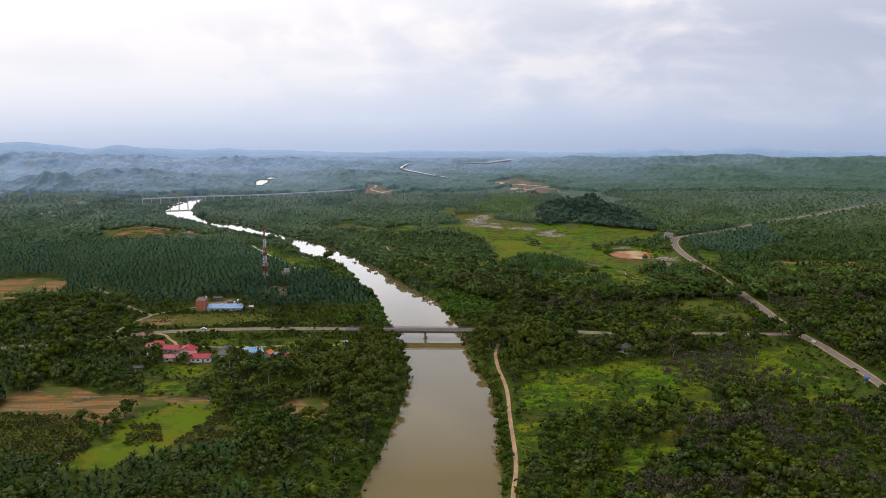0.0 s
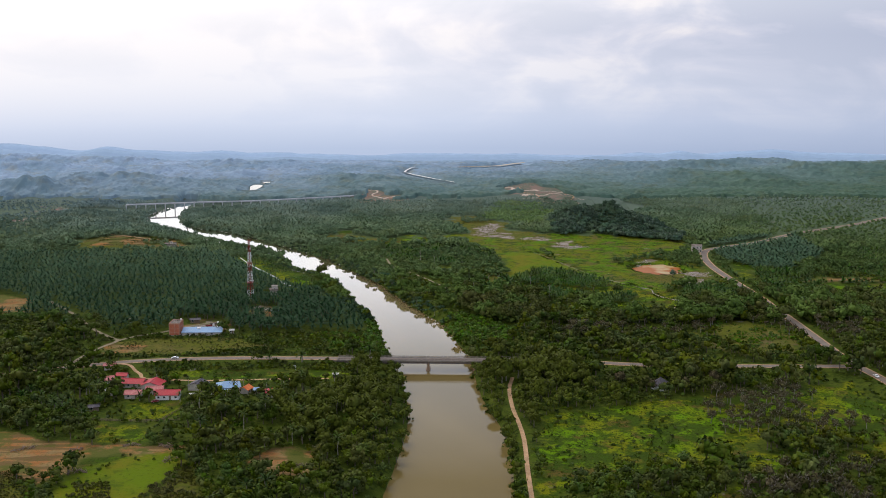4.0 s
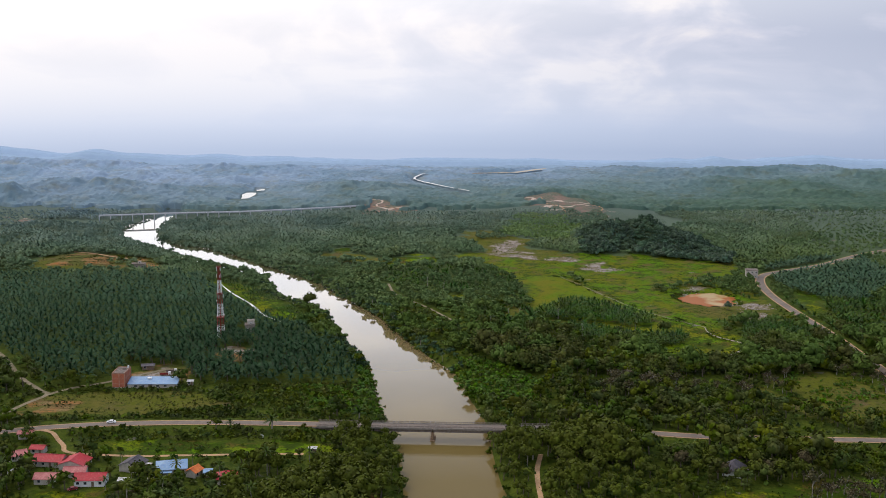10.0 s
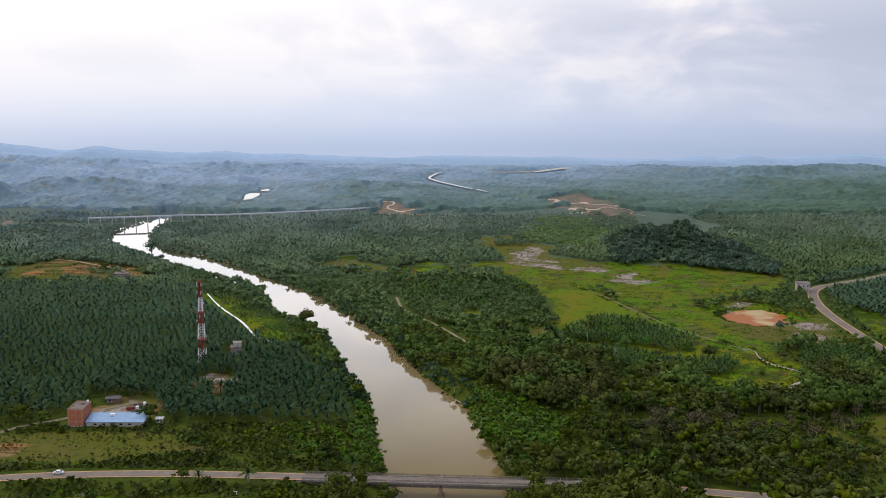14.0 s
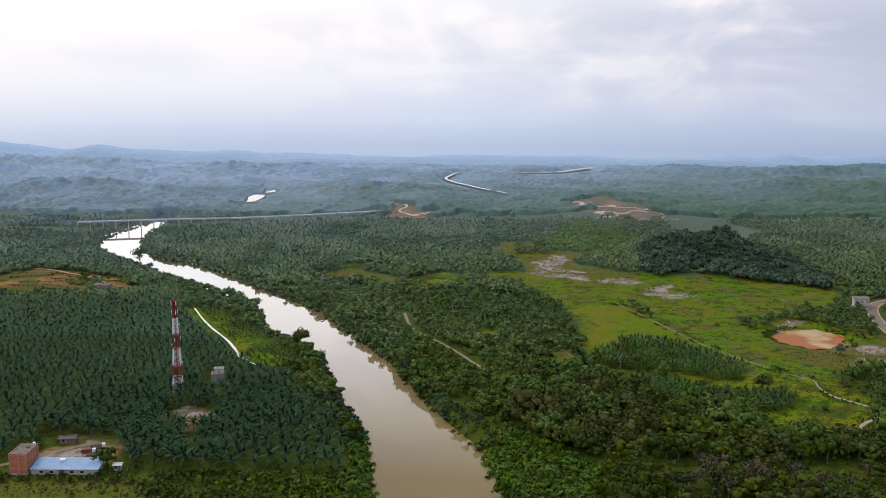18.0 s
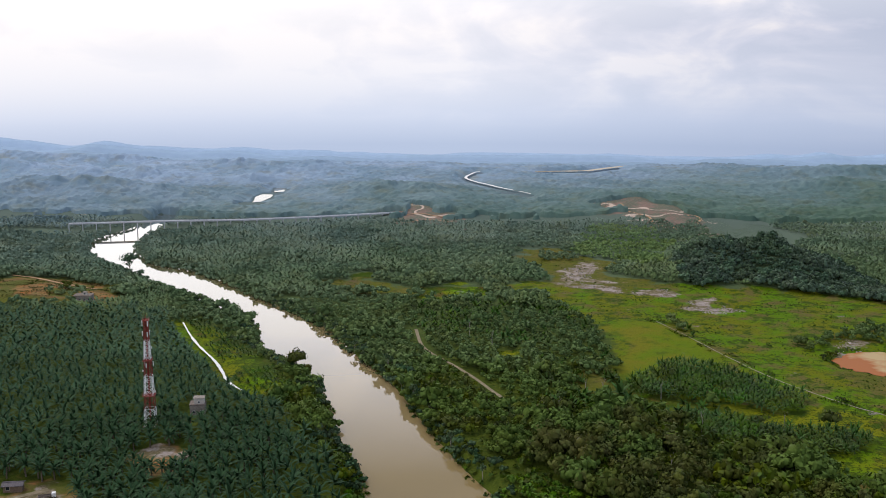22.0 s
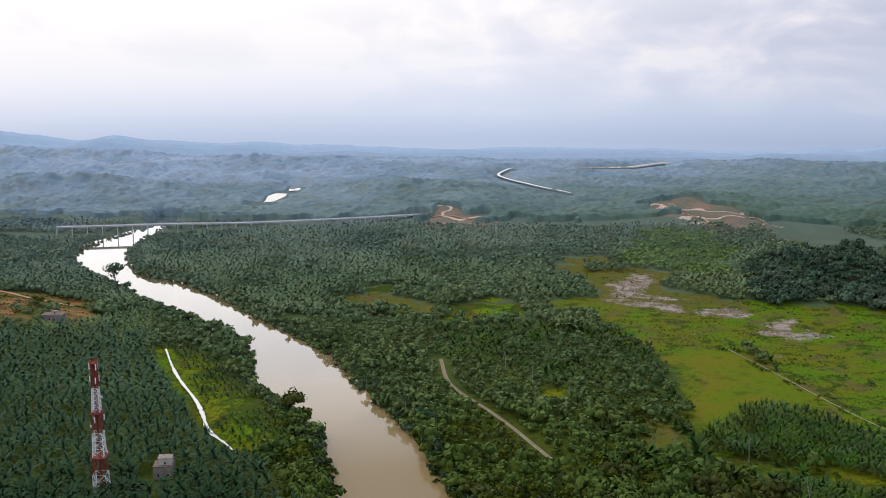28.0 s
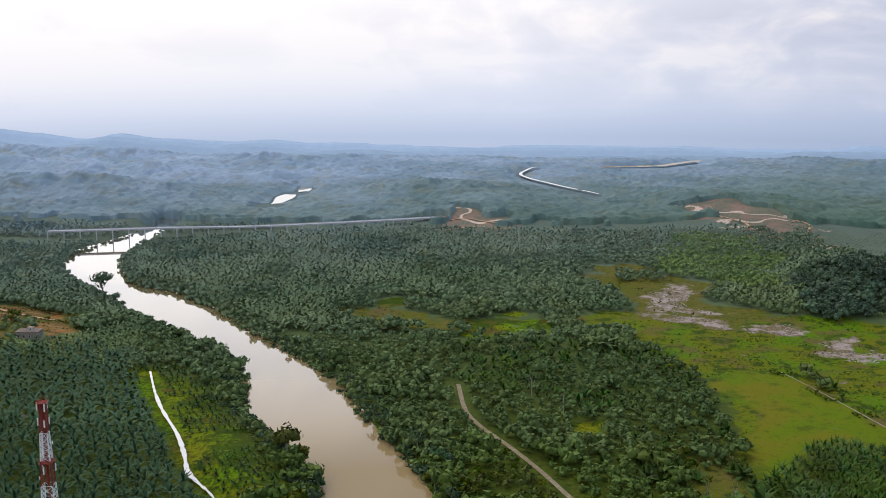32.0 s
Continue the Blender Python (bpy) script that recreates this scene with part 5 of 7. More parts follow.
def car(m, paint, label):
    ob = thing("car", m, label, "car")
    bm = bmesh.new()
    prof = [(-2.15, 0.35), (-2.2, 0.75), (-1.45, 0.92), (-0.75, 1.42), (0.75, 1.45), (1.45, 0.98), (2.1, 0.9), (2.15, 0.35)]
    a = [bm.verts.new((x, -0.85, z)) for x, z in prof]
    b = [bm.verts.new((x, 0.85, z)) for x, z in prof]
    bm.faces.new(a)
    bm.faces.new(b[::-1])
    for i in range(len(prof)):
        j = (i + 1) % len(prof)
        bm.faces.new((a[j], a[i], b[i], b[j]))
    bmesh.ops.bevel(bm, geom=bm.edges[:], offset=0.06, segments=1, affect="EDGES")
    body = part("body", bm, paint, ob)
    for s in (-1, 1):
        part("side_window", solid((-0.7, 0.75, s * 0.86 - 0.012, s * 0.86 + 0.012, 0.98, 1.34)), M_GLASS, ob)
    for x0, x1 in ((-1.35, -0.85), (0.85, 1.38)):
        bm = bmesh.new()
        z0, z1 = (1.0, 1.40) if x0 < 0 else (1.42, 1.04)
        bm.faces.new([bm.verts.new(p) for p in ((x0, -0.68, z0 + 0.03), (x1, -0.68, z1 + 0.03), (x1, 0.68, z1 + 0.03), (x0, 0.68, z0 + 0.03))])
        part("windscreen", bm, M_GLASS, ob)
    wheels(ob, [(-1.35, -0.8), (1.35, -0.8), (-1.35, 0.8), (1.35, 0.8)], 0.33, 0.2)
    return ob


def lorry(m, bed, label):
    ob = thing("lorry", m, label, "lorry")
    ob.scale = (0.8, 0.75, 0.72)
    part("cab", solid((2.2, 4.0, -1.1, 1.1, 0.6, 2.7), bevel=0.12), M_WHITE, ob, "white cab")
    part("windscreen", solid((4.0, 4.03, -0.95, 0.95, 1.6, 2.35)), M_GLASS, ob)
    part("bed_floor", solid((-3.6, 2.1, -1.15, 1.15, 0.85, 1.05)), bed, ob)
    for y0 in (-1.15, 1.07):
        part("bed_side", solid((-3.6, 2.1, y0, y0 + 0.08, 1.051, 1.75)), bed, ob)
    part("bed_front", solid((2.0, 2.1, -1.06, 1.06, 1.051, 2.0)), bed, ob)
    wheels(ob, [(3.1, -1.0), (3.1, 1.0), (-2.4, -1.0), (-2.4, 1.0)], 0.5, 0.3)


lorry(at_ground(-162.5, 862.5, 20), M_DARK_CONCRETE, "old dark flatbed lorry at the back of the yard")
lorry(at_ground(-164.5, 857, 12), M_RED_CAR, "white-cabbed lorry with a dark red bed in the yard")
lorry(at_ground(-160.5, 851.5, 6), M_DARK_CONCRETE, "white-cabbed lorry with a dark bed in the yard")
car(pose(-168, 770.9, ROAD_Z + 0.1, 0, 0, 1), M_WHITE, "white saloon car on the asphalt road")
car(pose(250.5, 738, 4.56, 0, 0, 100), M_WHITE, "white saloon car on the road to the hills")
car(pose(246.5, 764, 4.56, 0, 0, -78), M_GREY_ROOF, "dark saloon car near the road junction")
car(at_ground(-160.5, 693.5, 30), M_RED_CAR, "dark red car parked beside a village house")
car(at_ground(-131, 707, 70), M_TIN_ROOF, "silver car parked under a tin porch")


# lattice mast
def lattice_mast():
    ob = thing("telecom_mast", at_ground(-150.2, 938, 8), "tall red and white banded steel lattice mast", "mast")
    H, w0, w1 = 45.6, 2.35, 0.8
    wid = lambda z: w0 + (w1 - w0) * min(z / (H * 0.92), 1.0)
    bands = [(0, 7.6, 0), (7.6, 13.6, 1), (13.6, 21.8, 0), (21.8, 28.8, 1), (28.8, 36.8, 0), (36.8, H, 1)]
    for z0, z1, red in bands:
        sec = bmesh.new()
        n = max(2, int(round((z1 - z0) / (wid(z0) * 1.35))))
        for i in range(n):
            a, b = z0 + (z1 - z0) * i / n, z0 + (z1 - z0) * (i + 1) / n
            wa, wb = wid(a), wid(b)
            ca = [(-wa, -wa), (wa, -wa), (wa, wa), (-wa, wa)]
            cb = [(-wb, -wb), (wb, -wb), (wb, wb), (-wb, wb)]
            for k in range(4):
                m_ = (k + 1) % 4
                bar(sec, (*ca[k], a), (*cb[k], b), 0.13, 4)
                bar(sec, (*ca[k], a), (*cb[m_], b), 0.068, 4)
                bar(sec, (*ca[m_], a), (*cb[k], b), 0.068, 4)
                bar(sec, (*cb[k], b), (*cb[m_], b), 0.068, 4)
                mid = ((ca[k][0] + ca[m_][0]) / 2, (ca[k][1] + ca[m_][1]) / 2, a)
                bar(sec, mid, ((ca[k][0] + cb[k][0]) / 2, (ca[k][1] + cb[k][1]) / 2, (a + b) / 2), 0.06, 4)
        part("red_section" if red else "white_section", sec, M_RED_STEEL if red else M_WHITE, ob, "red lattice section" if red else "white lattice section")
    ladder = bmesh.new()
    for sx in (-0.25, 0.25):
        bar(ladder, (sx, -0.35, 0.3), (sx, -0.35, H - 0.5), 0.05, 4)
    for i in range(90):
        bar(ladder, (-0.25, -0.35, 0.8 + i * 0.49), (0.25, -0.35, 0.8 + i * 0.49), 0.03, 4)
    part("ladder", ladder, M_RED_STEEL, ob)
    cable = solid((-0.3, 0.3, 0.25, 0.33, 0.3, H - 1))
    part("cable_tray", cable, M_RED_STEEL, ob, "dark red cable tray")
    for z in (13.2, 28.2, H - 0.4):
        w = wid(z) + 0.55
        part("platform", solid((-w, w, -w, w, z, z + 0.1)), M_RED_STEEL, ob)
        rail = bmesh.new()
        for k in (0.55, 1.05):
            c = [(-w, -w), (w, -w), (w, w), (-w, w)]
            for i in range(4):
                bar(rail, (*c[i], z + k), (*c[(i + 1) % 4], z + k), 0.05, 4)
        part("railing", rail, M_RED_STEEL, ob)
    for z, hgt in ((H - 2.6, 2.2), (H - 7.0, 2.0), (25.5, 2.0)):
        for k in range(3):
            a = 2.1 * k + z
            r_ = wid(z) + 0.75
            cx, cy = r_ * math.cos(a), r_ * math.sin(a)
            part("panel_antenna", solid((cx - 0.16, cx + 0.16, cy - 0.16, cy + 0.16, z, z + hgt), bevel=0.03), M_WHITE, ob, "white panel antenna")
            b = bmesh.new()
            bar(b, (cx * 0.6, cy * 0.6, z + hgt / 2), (cx, cy, z + hgt / 2), 0.05, 4)
            part("bracket", b, M_RED_STEEL, ob)
    for z, a, r in ((33.4, 0.4, 0.55), (24.0, 3.6, 0.5), (14.6, 0.2, 0.6), (19.5, 5.6, 0.4)):
        w = wid(z) + 0.5
        d = Vector((math.cos(a), math.sin(a), 0))
        b = bmesh.new()
        bar(b, d * w + Vector((0, 0, z)), d * (w + 0.35) + Vector((0, 0, z)), r * 0.5, 14, r)
        dish = part("dish_antenna", b, M_WHITE, ob, "white drum dish antenna")
    b = bmesh.new()
    bar(b, (0, 0, H), (0, 0, H + 2.4), 0.05, 5)
    part("lightning_rod", b, M_RED_STEEL, ob)
    for sx in (-1, 1):
        for sy in (-1, 1):
            part("footing", solid((sx * w0 - 0.5, sx * w0 + 0.5, sy * w0 - 0.5, sy * w0 + 0.5, -0.6, 0.25), bevel=0.05), M_CONCRETE, ob)


lattice_mast()


def flat_block(name, x, y, turn, w, d, h, wall, label, category, upper=None, rows=1):
    ob = thing(name, at_ground(x, y, turn), label, category)
    part("wall", solid((-w / 2, w / 2, -d / 2, d / 2, -0.6, h)), wall, ob)
    part("roof_slab", solid((-w / 2 - 0.2, w / 2 + 0.2, -d / 2 - 0.2, d / 2 + 0.2, h + 0.001, h + 0.2)), M_DARK_CONCRETE, ob, "stained flat concrete roof")
    for i in range(rows):
        for k in range(max(2, int(w // 2.6))):
            n = max(2, int(w // 2.6))
            opening(ob, -w / 2 + (k + 0.5) * w / n, 0.9 + i * 3.0, 0.9, 1.1, -d / 2)
    if upper:
        ux, uw, ud, uh = upper
        part("upper_room", solid((ux - uw / 2, ux + uw / 2, -ud / 2, ud / 2, h + 0.201, h + 0.2 + uh)), M_WALL, ob, "pale tank room on the roof")
        part("upper_roof", solid((ux - uw / 2 - 0.25, ux + uw / 2 + 0.25, -ud / 2 - 0.25, ud / 2 + 0.25, h + uh + 0.201, h + uh + 0.36)), M_CONCRETE, ob)
        opening(ob, ux, h + 0.5, 0.7, 0.9, -ud / 2)
    return ob


flat_block("pump_house", -135, 955, 10, 6.4, 6.0, 4.4, M_CONCRETE, "grey concrete pump house with a tank room on top", "building", (0.6, 4.4, 3.6, 2.4), 1)
flat_block("concrete_shell", 229.5, 1128, -8, 9.0, 8.0, 6.0, M_SHELL, "pale unfinished two-storey concrete building beside the road", "building", None, 2)
flat_block("field_building", -262, 1147, 5, 10.5, 6.5, 3.4, M_CONCRETE, "grey concrete building at the edge of bare field", "building", (1.0, 2.2, 2.0, 1.4), 1)


# ---- river bridge ----
def river_bridge():
    ob = thing("bridge", pose(-10, 770.4, ROAD_Z + 0.1, 0, 0, -1.5), "weathered concrete girder road bridge over the brown river", "bridge")
    xs = [-58, -30.5, -2.0, 26.7, 55]
    for x0, x1 in zip(xs, xs[1:]):
        part("deck_slab", solid((x0 + 0.04, x1 - 0.04, -4.6, 4.6, -0.55, -0.02)), M_CONCRETE, ob)
        for y in (-3.6, -1.2, 1.2, 3.6):
            bm = solid((x0 + 0.3, x1 - 0.3, y - 0.22, y + 0.22, -1.75, -0.551), (x0 + 0.3, x1 - 0.3, y - 0.4, y + 0.4, -1.95, -1.70))
            part("girder", bm, M_DARK_CONCRETE, ob, "dark stained concrete girder")
        for k in range(4):
            cx = x0 + (x1 - x0) * (k + 0.5) / 4
            part("cross_beam", solid((cx - 0.15, cx + 0.15, -3.35, 3.35, -1.5, -0.552)), M_DARK_CONCRETE, ob)
        for y in (-4.42, 4.42):
            part("kerb", solid((x0 + 0.05, x1 - 0.05, y - 0.2, y + 0.2, -0.018, 0.28)), M_CONCRETE, ob)
            for z in (0.62, 1.0):
                part("handrail", solid((x0 + 0.05, x1 - 0.05, y - 0.09, y + 0.09, z, z + 0.16)), M_DARK_CONCRETE, ob)
            n = int((x1 - x0) // 2.4)
            for k in range(n):
                cx = x0 + (k + 0.5) * (x1 - x0) / n
                part("rail_post", solid((cx - 0.13, cx + 0.13, y - 0.12, y + 0.12, 0.281, 1.2)), M_CONCRETE, ob)
    for x in xs[1:-1]:
        pier = part("pier_cap", solid((x - 0.85, x + 0.85, -4.4, 4.4, -2.9, -1.96), bevel=0.06), M_RUSTY_PIER, ob, "rust-stained pier cap")
        for y, lean in ((-3.0, -0.5), (0, 0), (3.0, 0.5)):
            b = bmesh.new()
            bar(b, (x, y + lean, -9.6), (x, y, -2.85), 0.62, 10, 0.52)
            part("pier_column", b, M_RUSTY_PIER, pier)
        part("pile_cap", solid((x - 1.3, x + 1.3, -5.0, 5.0, -7.0, -5.9), bevel=0.1), M_RUSTY_PIER, pier)
    ob.scale = (1, 0.78, 1)
    for x, s in ((xs[0], -1), (xs[-1], 1)):
        part("abutment", solid((min(x, x + s * 3), max(x, x + s * 3), -4.7, 4.7, -6.0, -0.56), bevel=0.05), M_CONCRETE, ob)


river_bridge()


# ---- highway viaduct far up the valley ----
def viaduct():
    line = spline([(-378, 1396), (-338, 1406), (-294, 1418), (-247, 1426), (-216, 1435), (-163, 1455), (-112, 1477)], 5)
    ob = thing("viaduct", pose(0, 0, 0), "long pale concrete highway viaduct on many piers", "viaduct")
    s = np.concatenate([[0], np.cumsum(np.hypot(*np.diff(line, axis=0).T))])
    step = 11.0
    u = np.arange(s[-1] % step, s[-1] + 0.1, step)
    px, py = np.interp(u, s, line[:, 0]), np.interp(u, s, line[:, 1])
    for i in range(len(u) - 1):
        a, b = Vector((px[i], py[i], 7.6)), Vector((px[i + 1], py[i + 1], 7.6))
        L, ang = (b - a).length, math.atan2(b.y - a.y, b.x - a.x)
        m = Matrix.Translation((a + b) / 2) @ Matrix.Rotation(ang, 4, "Z")
        for nm, bx in (("deck_span", (-L / 2, L / 2 - 0.03, -2.3, 2.3, -0.6, 0)), ("parapet", (-L / 2, L / 2 - 0.03, -2.3, -2.15, 0.001, 0.4)), ("parapet", (-L / 2, L / 2 - 0.03, 2.15, 2.3, 0.001, 0.4))):
            p = part(nm, solid(bx), M_DECK, ob)
            p.matrix_local = m
    for i in range(len(u)):
        g = float(ground_height(px[i], py[i]))
        if g > 7.0:
            continue
        ang = math.atan2(line[-1, 1] - line[-8, 1], line[-1, 0] - line[-8, 0])
        m = Matrix.Translation((px[i], py[i], 0)) @ Matrix.Rotation(ang, 4, "Z")
        cap = part("pier_cap", solid((-0.4, 0.4, -2.1, 2.1, 6.2, 6.99)), M_DECK, ob)
        cap.matrix_local = m
        for y in (-1.3, 1.3):
            part("pier_column", solid((-0.34, 0.34, y - 0.34, y + 0.34, g - 1.2, 6.199)), M_DECK, cap)


viaduct()


# ---- signs, posts, fences ----
def sign(x, y, z, turn, w, h, top, mat, label):
    ob = thing("road_sign", pose(x, y, z, 0, 0, turn), label, "sign")
    board = part("board", solid((-w / 2, w / 2, -0.06, 0.06, top - h, top), bevel=0.02), mat, ob)
    part("border", solid((-w / 2 + 0.1, w / 2 - 0.1, -0.075, -0.061, top - 0.22, top - 0.14)), M_WHITE, board)
    for k in range(2):
        part("text_bar", solid((-w / 2 + 0.3, w / 2 - 0.3 - 0.4 * k, -0.075, -0.061, top - 0.62 - 0.42 * k, top - 0.42 - 0.42 * k)), M_WHITE, board, "white bar of writing")
    for sx in (-1, 1):
        b = bmesh.new()
        bar(b, (sx * w * 0.3, 0.1, -0.5), (sx * w * 0.3, 0.1, top), 0.08, 6)
        part("post", b, M_TIN_ROOF, ob)


sign(253, 647, 4.2, 8, 3.4, 2.2, 5.0, M_BLUE_SIGN, "blue road sign on two posts beside the road")
sign(262, 760, 4.2, 10, 2.6, 1.8, 4.6, M_BLUE_SIGN, "blue road sign on two posts near the junction")
sign(154, 764.5, 4.6, 0, 3.0, 1.4, 3.6, M_GREEN_SIGN, "green road sign on two posts beside the road")


def bent_post(x, y):
    """A white post whose top is bent over, beside the lane."""
    ob = thing("bent_post", at_ground(x, y, 0), "white bent pipe post beside the village field", "post")
    b = bmesh.new()
    bar(b, (0, 0, -0.4), (0.5, 0, 2.2), 0.14, 8)
    part("upright", b, M_WHITE, ob)
    b = bmesh.new()
    bar(b, (0.55, 0, 2.2), (-0.8, 0, 2.3), 0.14, 8)
    part("arm", b, M_WHITE, ob)


bent_post(-92, 756)


def fence(points, label):
    ob = thing("fence", pose(0, 0, 0), label, "fence", "paddock fences")
    for (ax, ay), (bx, by) in zip(points, points[1:]):
        L = math.hypot(bx - ax, by - ay)
        n = max(1, int(L // 2.6))
        for i in range(n):
            t = i / n
            x, y = ax + (bx - ax) * t, ay + (by - ay) * t
            x2, y2 = ax + (bx - ax) * (i + 1) / n, ay + (by - ay) * (i + 1) / n
            z, z2 = float(ground_height(x, y)), float(ground_height(x2, y2))
            part("post", solid((x - 0.1, x + 0.1, y - 0.1, y + 0.1, z - 0.3, z + 1.4)), M_WOOD, ob)
            for h in (0.35, 0.75, 1.15):
                b = bmesh.new()
                bar(b, (x, y, z + h), (x2, y2, z2 + h), 0.09, 4)
                part("rail", b, M_WOOD, ob)


fence([(-186, 664), (-160, 662), (-140, 664)], "dark timber rail fence across the paddock")
fence([(-150, 664), (-141, 690), (-128, 692)], "dark timber rail fence between two paddocks")


# ---- single trees that stand out ----
def lone_tree(x, y, scale, mat, bark, label, shape, name="tree", tall=1.0, lift=1.9, category="tree"):
    crown, stem = shape
    ob = thing(name, at_ground(x, y, random.uniform(0, 360)), label, category)
    p = new("trunk", mesh_of("trunk", *stem, [bark]))
    p.parent = ob
    if crown is not None:
        p = new("crown", mesh_of("crown", *raised(crown, lift), [mat]))
        p.parent = ob
    ob.scale = (scale, scale, scale * tall)
    return ob


lone_tree(-105, 1017, 1.3, M_OLIVE, M_PALE_BARK, "round olive green tree with a pale trunk at the river's edge", (leafy(4.2, 6.6, 12, 260, 0.95, 101, low=0.15, core=0.85), trunk_shape(5.4, 0.42, 0.24, 5, 101, 2.5)), lift=2.2)
lone_tree(-101, 1022, 0.8, M_LEAF, M_BARK, "dark tree at the river's edge", TREE_PARTS[1])
lone_tree(-268, 1243, 1.75, M_HILL, M_BARK, "airy tall tree leaning over the river bend", (leafy(4.4, 6.6, 11, 190, 0.9, 103, low=0.22, core=0.4), trunk_shape(4.6, 0.3, 0.16, 7, 103, 3.0)), tall=1.05)
lone_tree(-259, 1240, 0.8, M_HILL, M_BARK, "small dark tree at the river bend", TREE_PARTS[2])
lone_tree(-252, 1232, 0.55, M_HILL, M_BARK, "small dark tree at the river bend", TREE_PARTS[0])
lone_tree(187, 1022, 0.85, M_HILL, M_BARK, "lone dark round tree beside the muddy pond", (leafy(4.0, 7.0, 8, 190, 1.0, 105, low=0.05), trunk_shape(3.0, 0.3, 0.2, 3, 105, 1.5)), lift=0.6)
for i, (x, y, s) in enumerate([(28, 741, 1.25), (34, 733, 1.35), (41, 738, 1.2), (31, 725, 1.05), (24, 730, 0.95), (47, 746, 1.1), (52, 735, 1.0)]):
    lone_tree(x, y, s, M_LEAF, M_PALE_BARK, "tall spreading tree beside the bridge", TREE_PARTS[i % 4], tall=1.25)
AIRY = [(leafy(2.6, 5.0, 5, 70, 0.8, s, low=0.3, core=0.45), trunk_shape(4.5, 0.2, 0.1, 4, s, 1.8)) for s in (121, 122)]
for i, (x, y, s) in enumerate([(-45, 986, 1.0), (-52, 1002, 0.75), (-62, 1030, 1.0), (-84, 1066, 0.9), (-92, 1082, 0.7), (-101, 1104, 0.85), (-118, 1131, 0.8), (-141, 1158, 0.75), (-24, 930, 0.9), (-10, 898, 0.8)]):
    lone_tree(x, y, s, M_BANK, M_PALE_BARK, "slender airy tree leaning over the river", AIRY[i % 2], tall=1.25)
STEMS = [(None, trunk_shape(8.5, 0.2, 0.07, 5, s, 1.4)) for s in (111, 112, 113)]
THIN = [(leafy(2.2, 3.2, 4, 40, 0.8, s, core=0.3), trunk_shape(8.0, 0.2, 0.1, 3, s, 1.2)) for s in (114, 115)]
for i, (x, y) in enumerate([(33, 995), (40, 986), (66, 988), (58, 925), (78, 948), (20, 960), (112, 952), (-25, 1090), (-12, 1070), (60, 900)]):
    lone_tree(x, y, 0.95, M_LEAF, M_PALE_BARK, "bare pale dead tree above the scrub" if i % 3 else "slender pale tree with a thin crown", STEMS[i % 3] if i % 3 else THIN[i % 2], name="dead_tree" if i % 3 else "tree", lift=6.2)
for i, (x, y) in enumerate([(-70, 690), (-82, 676), (-96, 668), (-110, 672), (-58, 668), (-74, 652), (-120, 684), (-90, 694), (-132, 676), (-104, 650), (-64, 716), (-82, 712), (-44, 684), (-36, 640), (-52, 610), (-100, 700), (-118, 700), (-60, 630), (-76, 628)]):
    c, t = COCONUT[i % 2]
    lone_tree(x, y, 0.95 + 0.2 * (i % 3) / 2, M_VILLAGE_PALM if i % 4 else M_LEAF_LIGHT, M_PALE_BARK, "tall slender coconut palm among village trees", (c, t), name="coconut_palm", lift=9.5, category="palm")


for i, (x, y, k) in enumerate([(-187, 715, 0.6), (-174, 711, 0.5), (-160, 714, 0.55), (-149, 708, 0.7), (-149, 724, 0.6), (-134, 711, 0.6), (-133, 723, 0.55), (-117, 723, 0.6), (-106, 718, 0.5), (-104, 702, 0.75), (-147, 694, 0.7), (-166, 695, 0.5), (-183, 699, 0.7), (-197, 718, 0.8), (-130, 702, 0.8), (-205, 735, 0.8), (-201, 708, 0.75), (-118, 706, 0.55), (-160, 727, 0.5), (-140, 708, 0.5), (-92, 712, 0.7), (-88, 722, 0.6), (-95, 728, 0.5), (-75, 728, 0.55), (-71, 733, 0.6)]):
    if i % 3 == 1:
        lone_tree(x, y, k * 1.1, M_VILLAGE_PALM, M_PALE_BARK, "coconut palm in a village garden", COCONUT[i % 2], name="coconut_palm", lift=9.5, category="palm", tall=0.7)
    else:
        lone_tree(x, y, k, M_LEAF if i % 2 else M_LEAF_LIGHT, M_BARK, "dark bushy garden tree between village houses", TREE_PARTS[i % 4])
for i, (x, y, k) in enumerate([(114, 710, 0.9), (121, 707, 0.8), (128, 711, 0.95), (134, 715, 0.9), (139, 712, 1.0), (147, 716, 1.0), (152, 722, 1.05), (110, 718, 1.0), (104, 714, 0.9), (98, 722, 1.0), (130, 722, 1.1), (112, 727, 1.1)]):
    lone_tree(x, y, k, M_LEAF if i % 3 else M_LEAF_GREY, M_BARK, "tall dark tree round the old white house", TREE_PARTS[i % 4], tall=1.1)

# brush and timber heaps on the cleared field
def brush_pile(x, y, w, d, h, turn):
    ob = thing("brush_pile", at_ground(x, y, turn), "heap of cut brown branches on cleared ground", "brush pile", "brush piles")
    rr = random.Random(int(x * 7 + y))
    for i in range(26):
        b = bmesh.new()
        cx, cy, L = rr.uniform(-w / 2, w / 2), rr.uniform(-d / 2, d / 2), rr.uniform(1.5, 3.5)
        a = rr.uniform(0, math.pi)
        z = h * (1 - (2 * cx / w) ** 2) * rr.uniform(0.1, 1)
        bar(b, (cx - L / 2 * math.cos(a), cy - L / 2 * math.sin(a), z), (cx + L / 2 * math.cos(a), cy + L / 2 * math.sin(a), z + rr.uniform(-0.2, 0.6)), rr.uniform(0.08, 0.22), 5)
        part("branch", b, M_WOOD, ob)


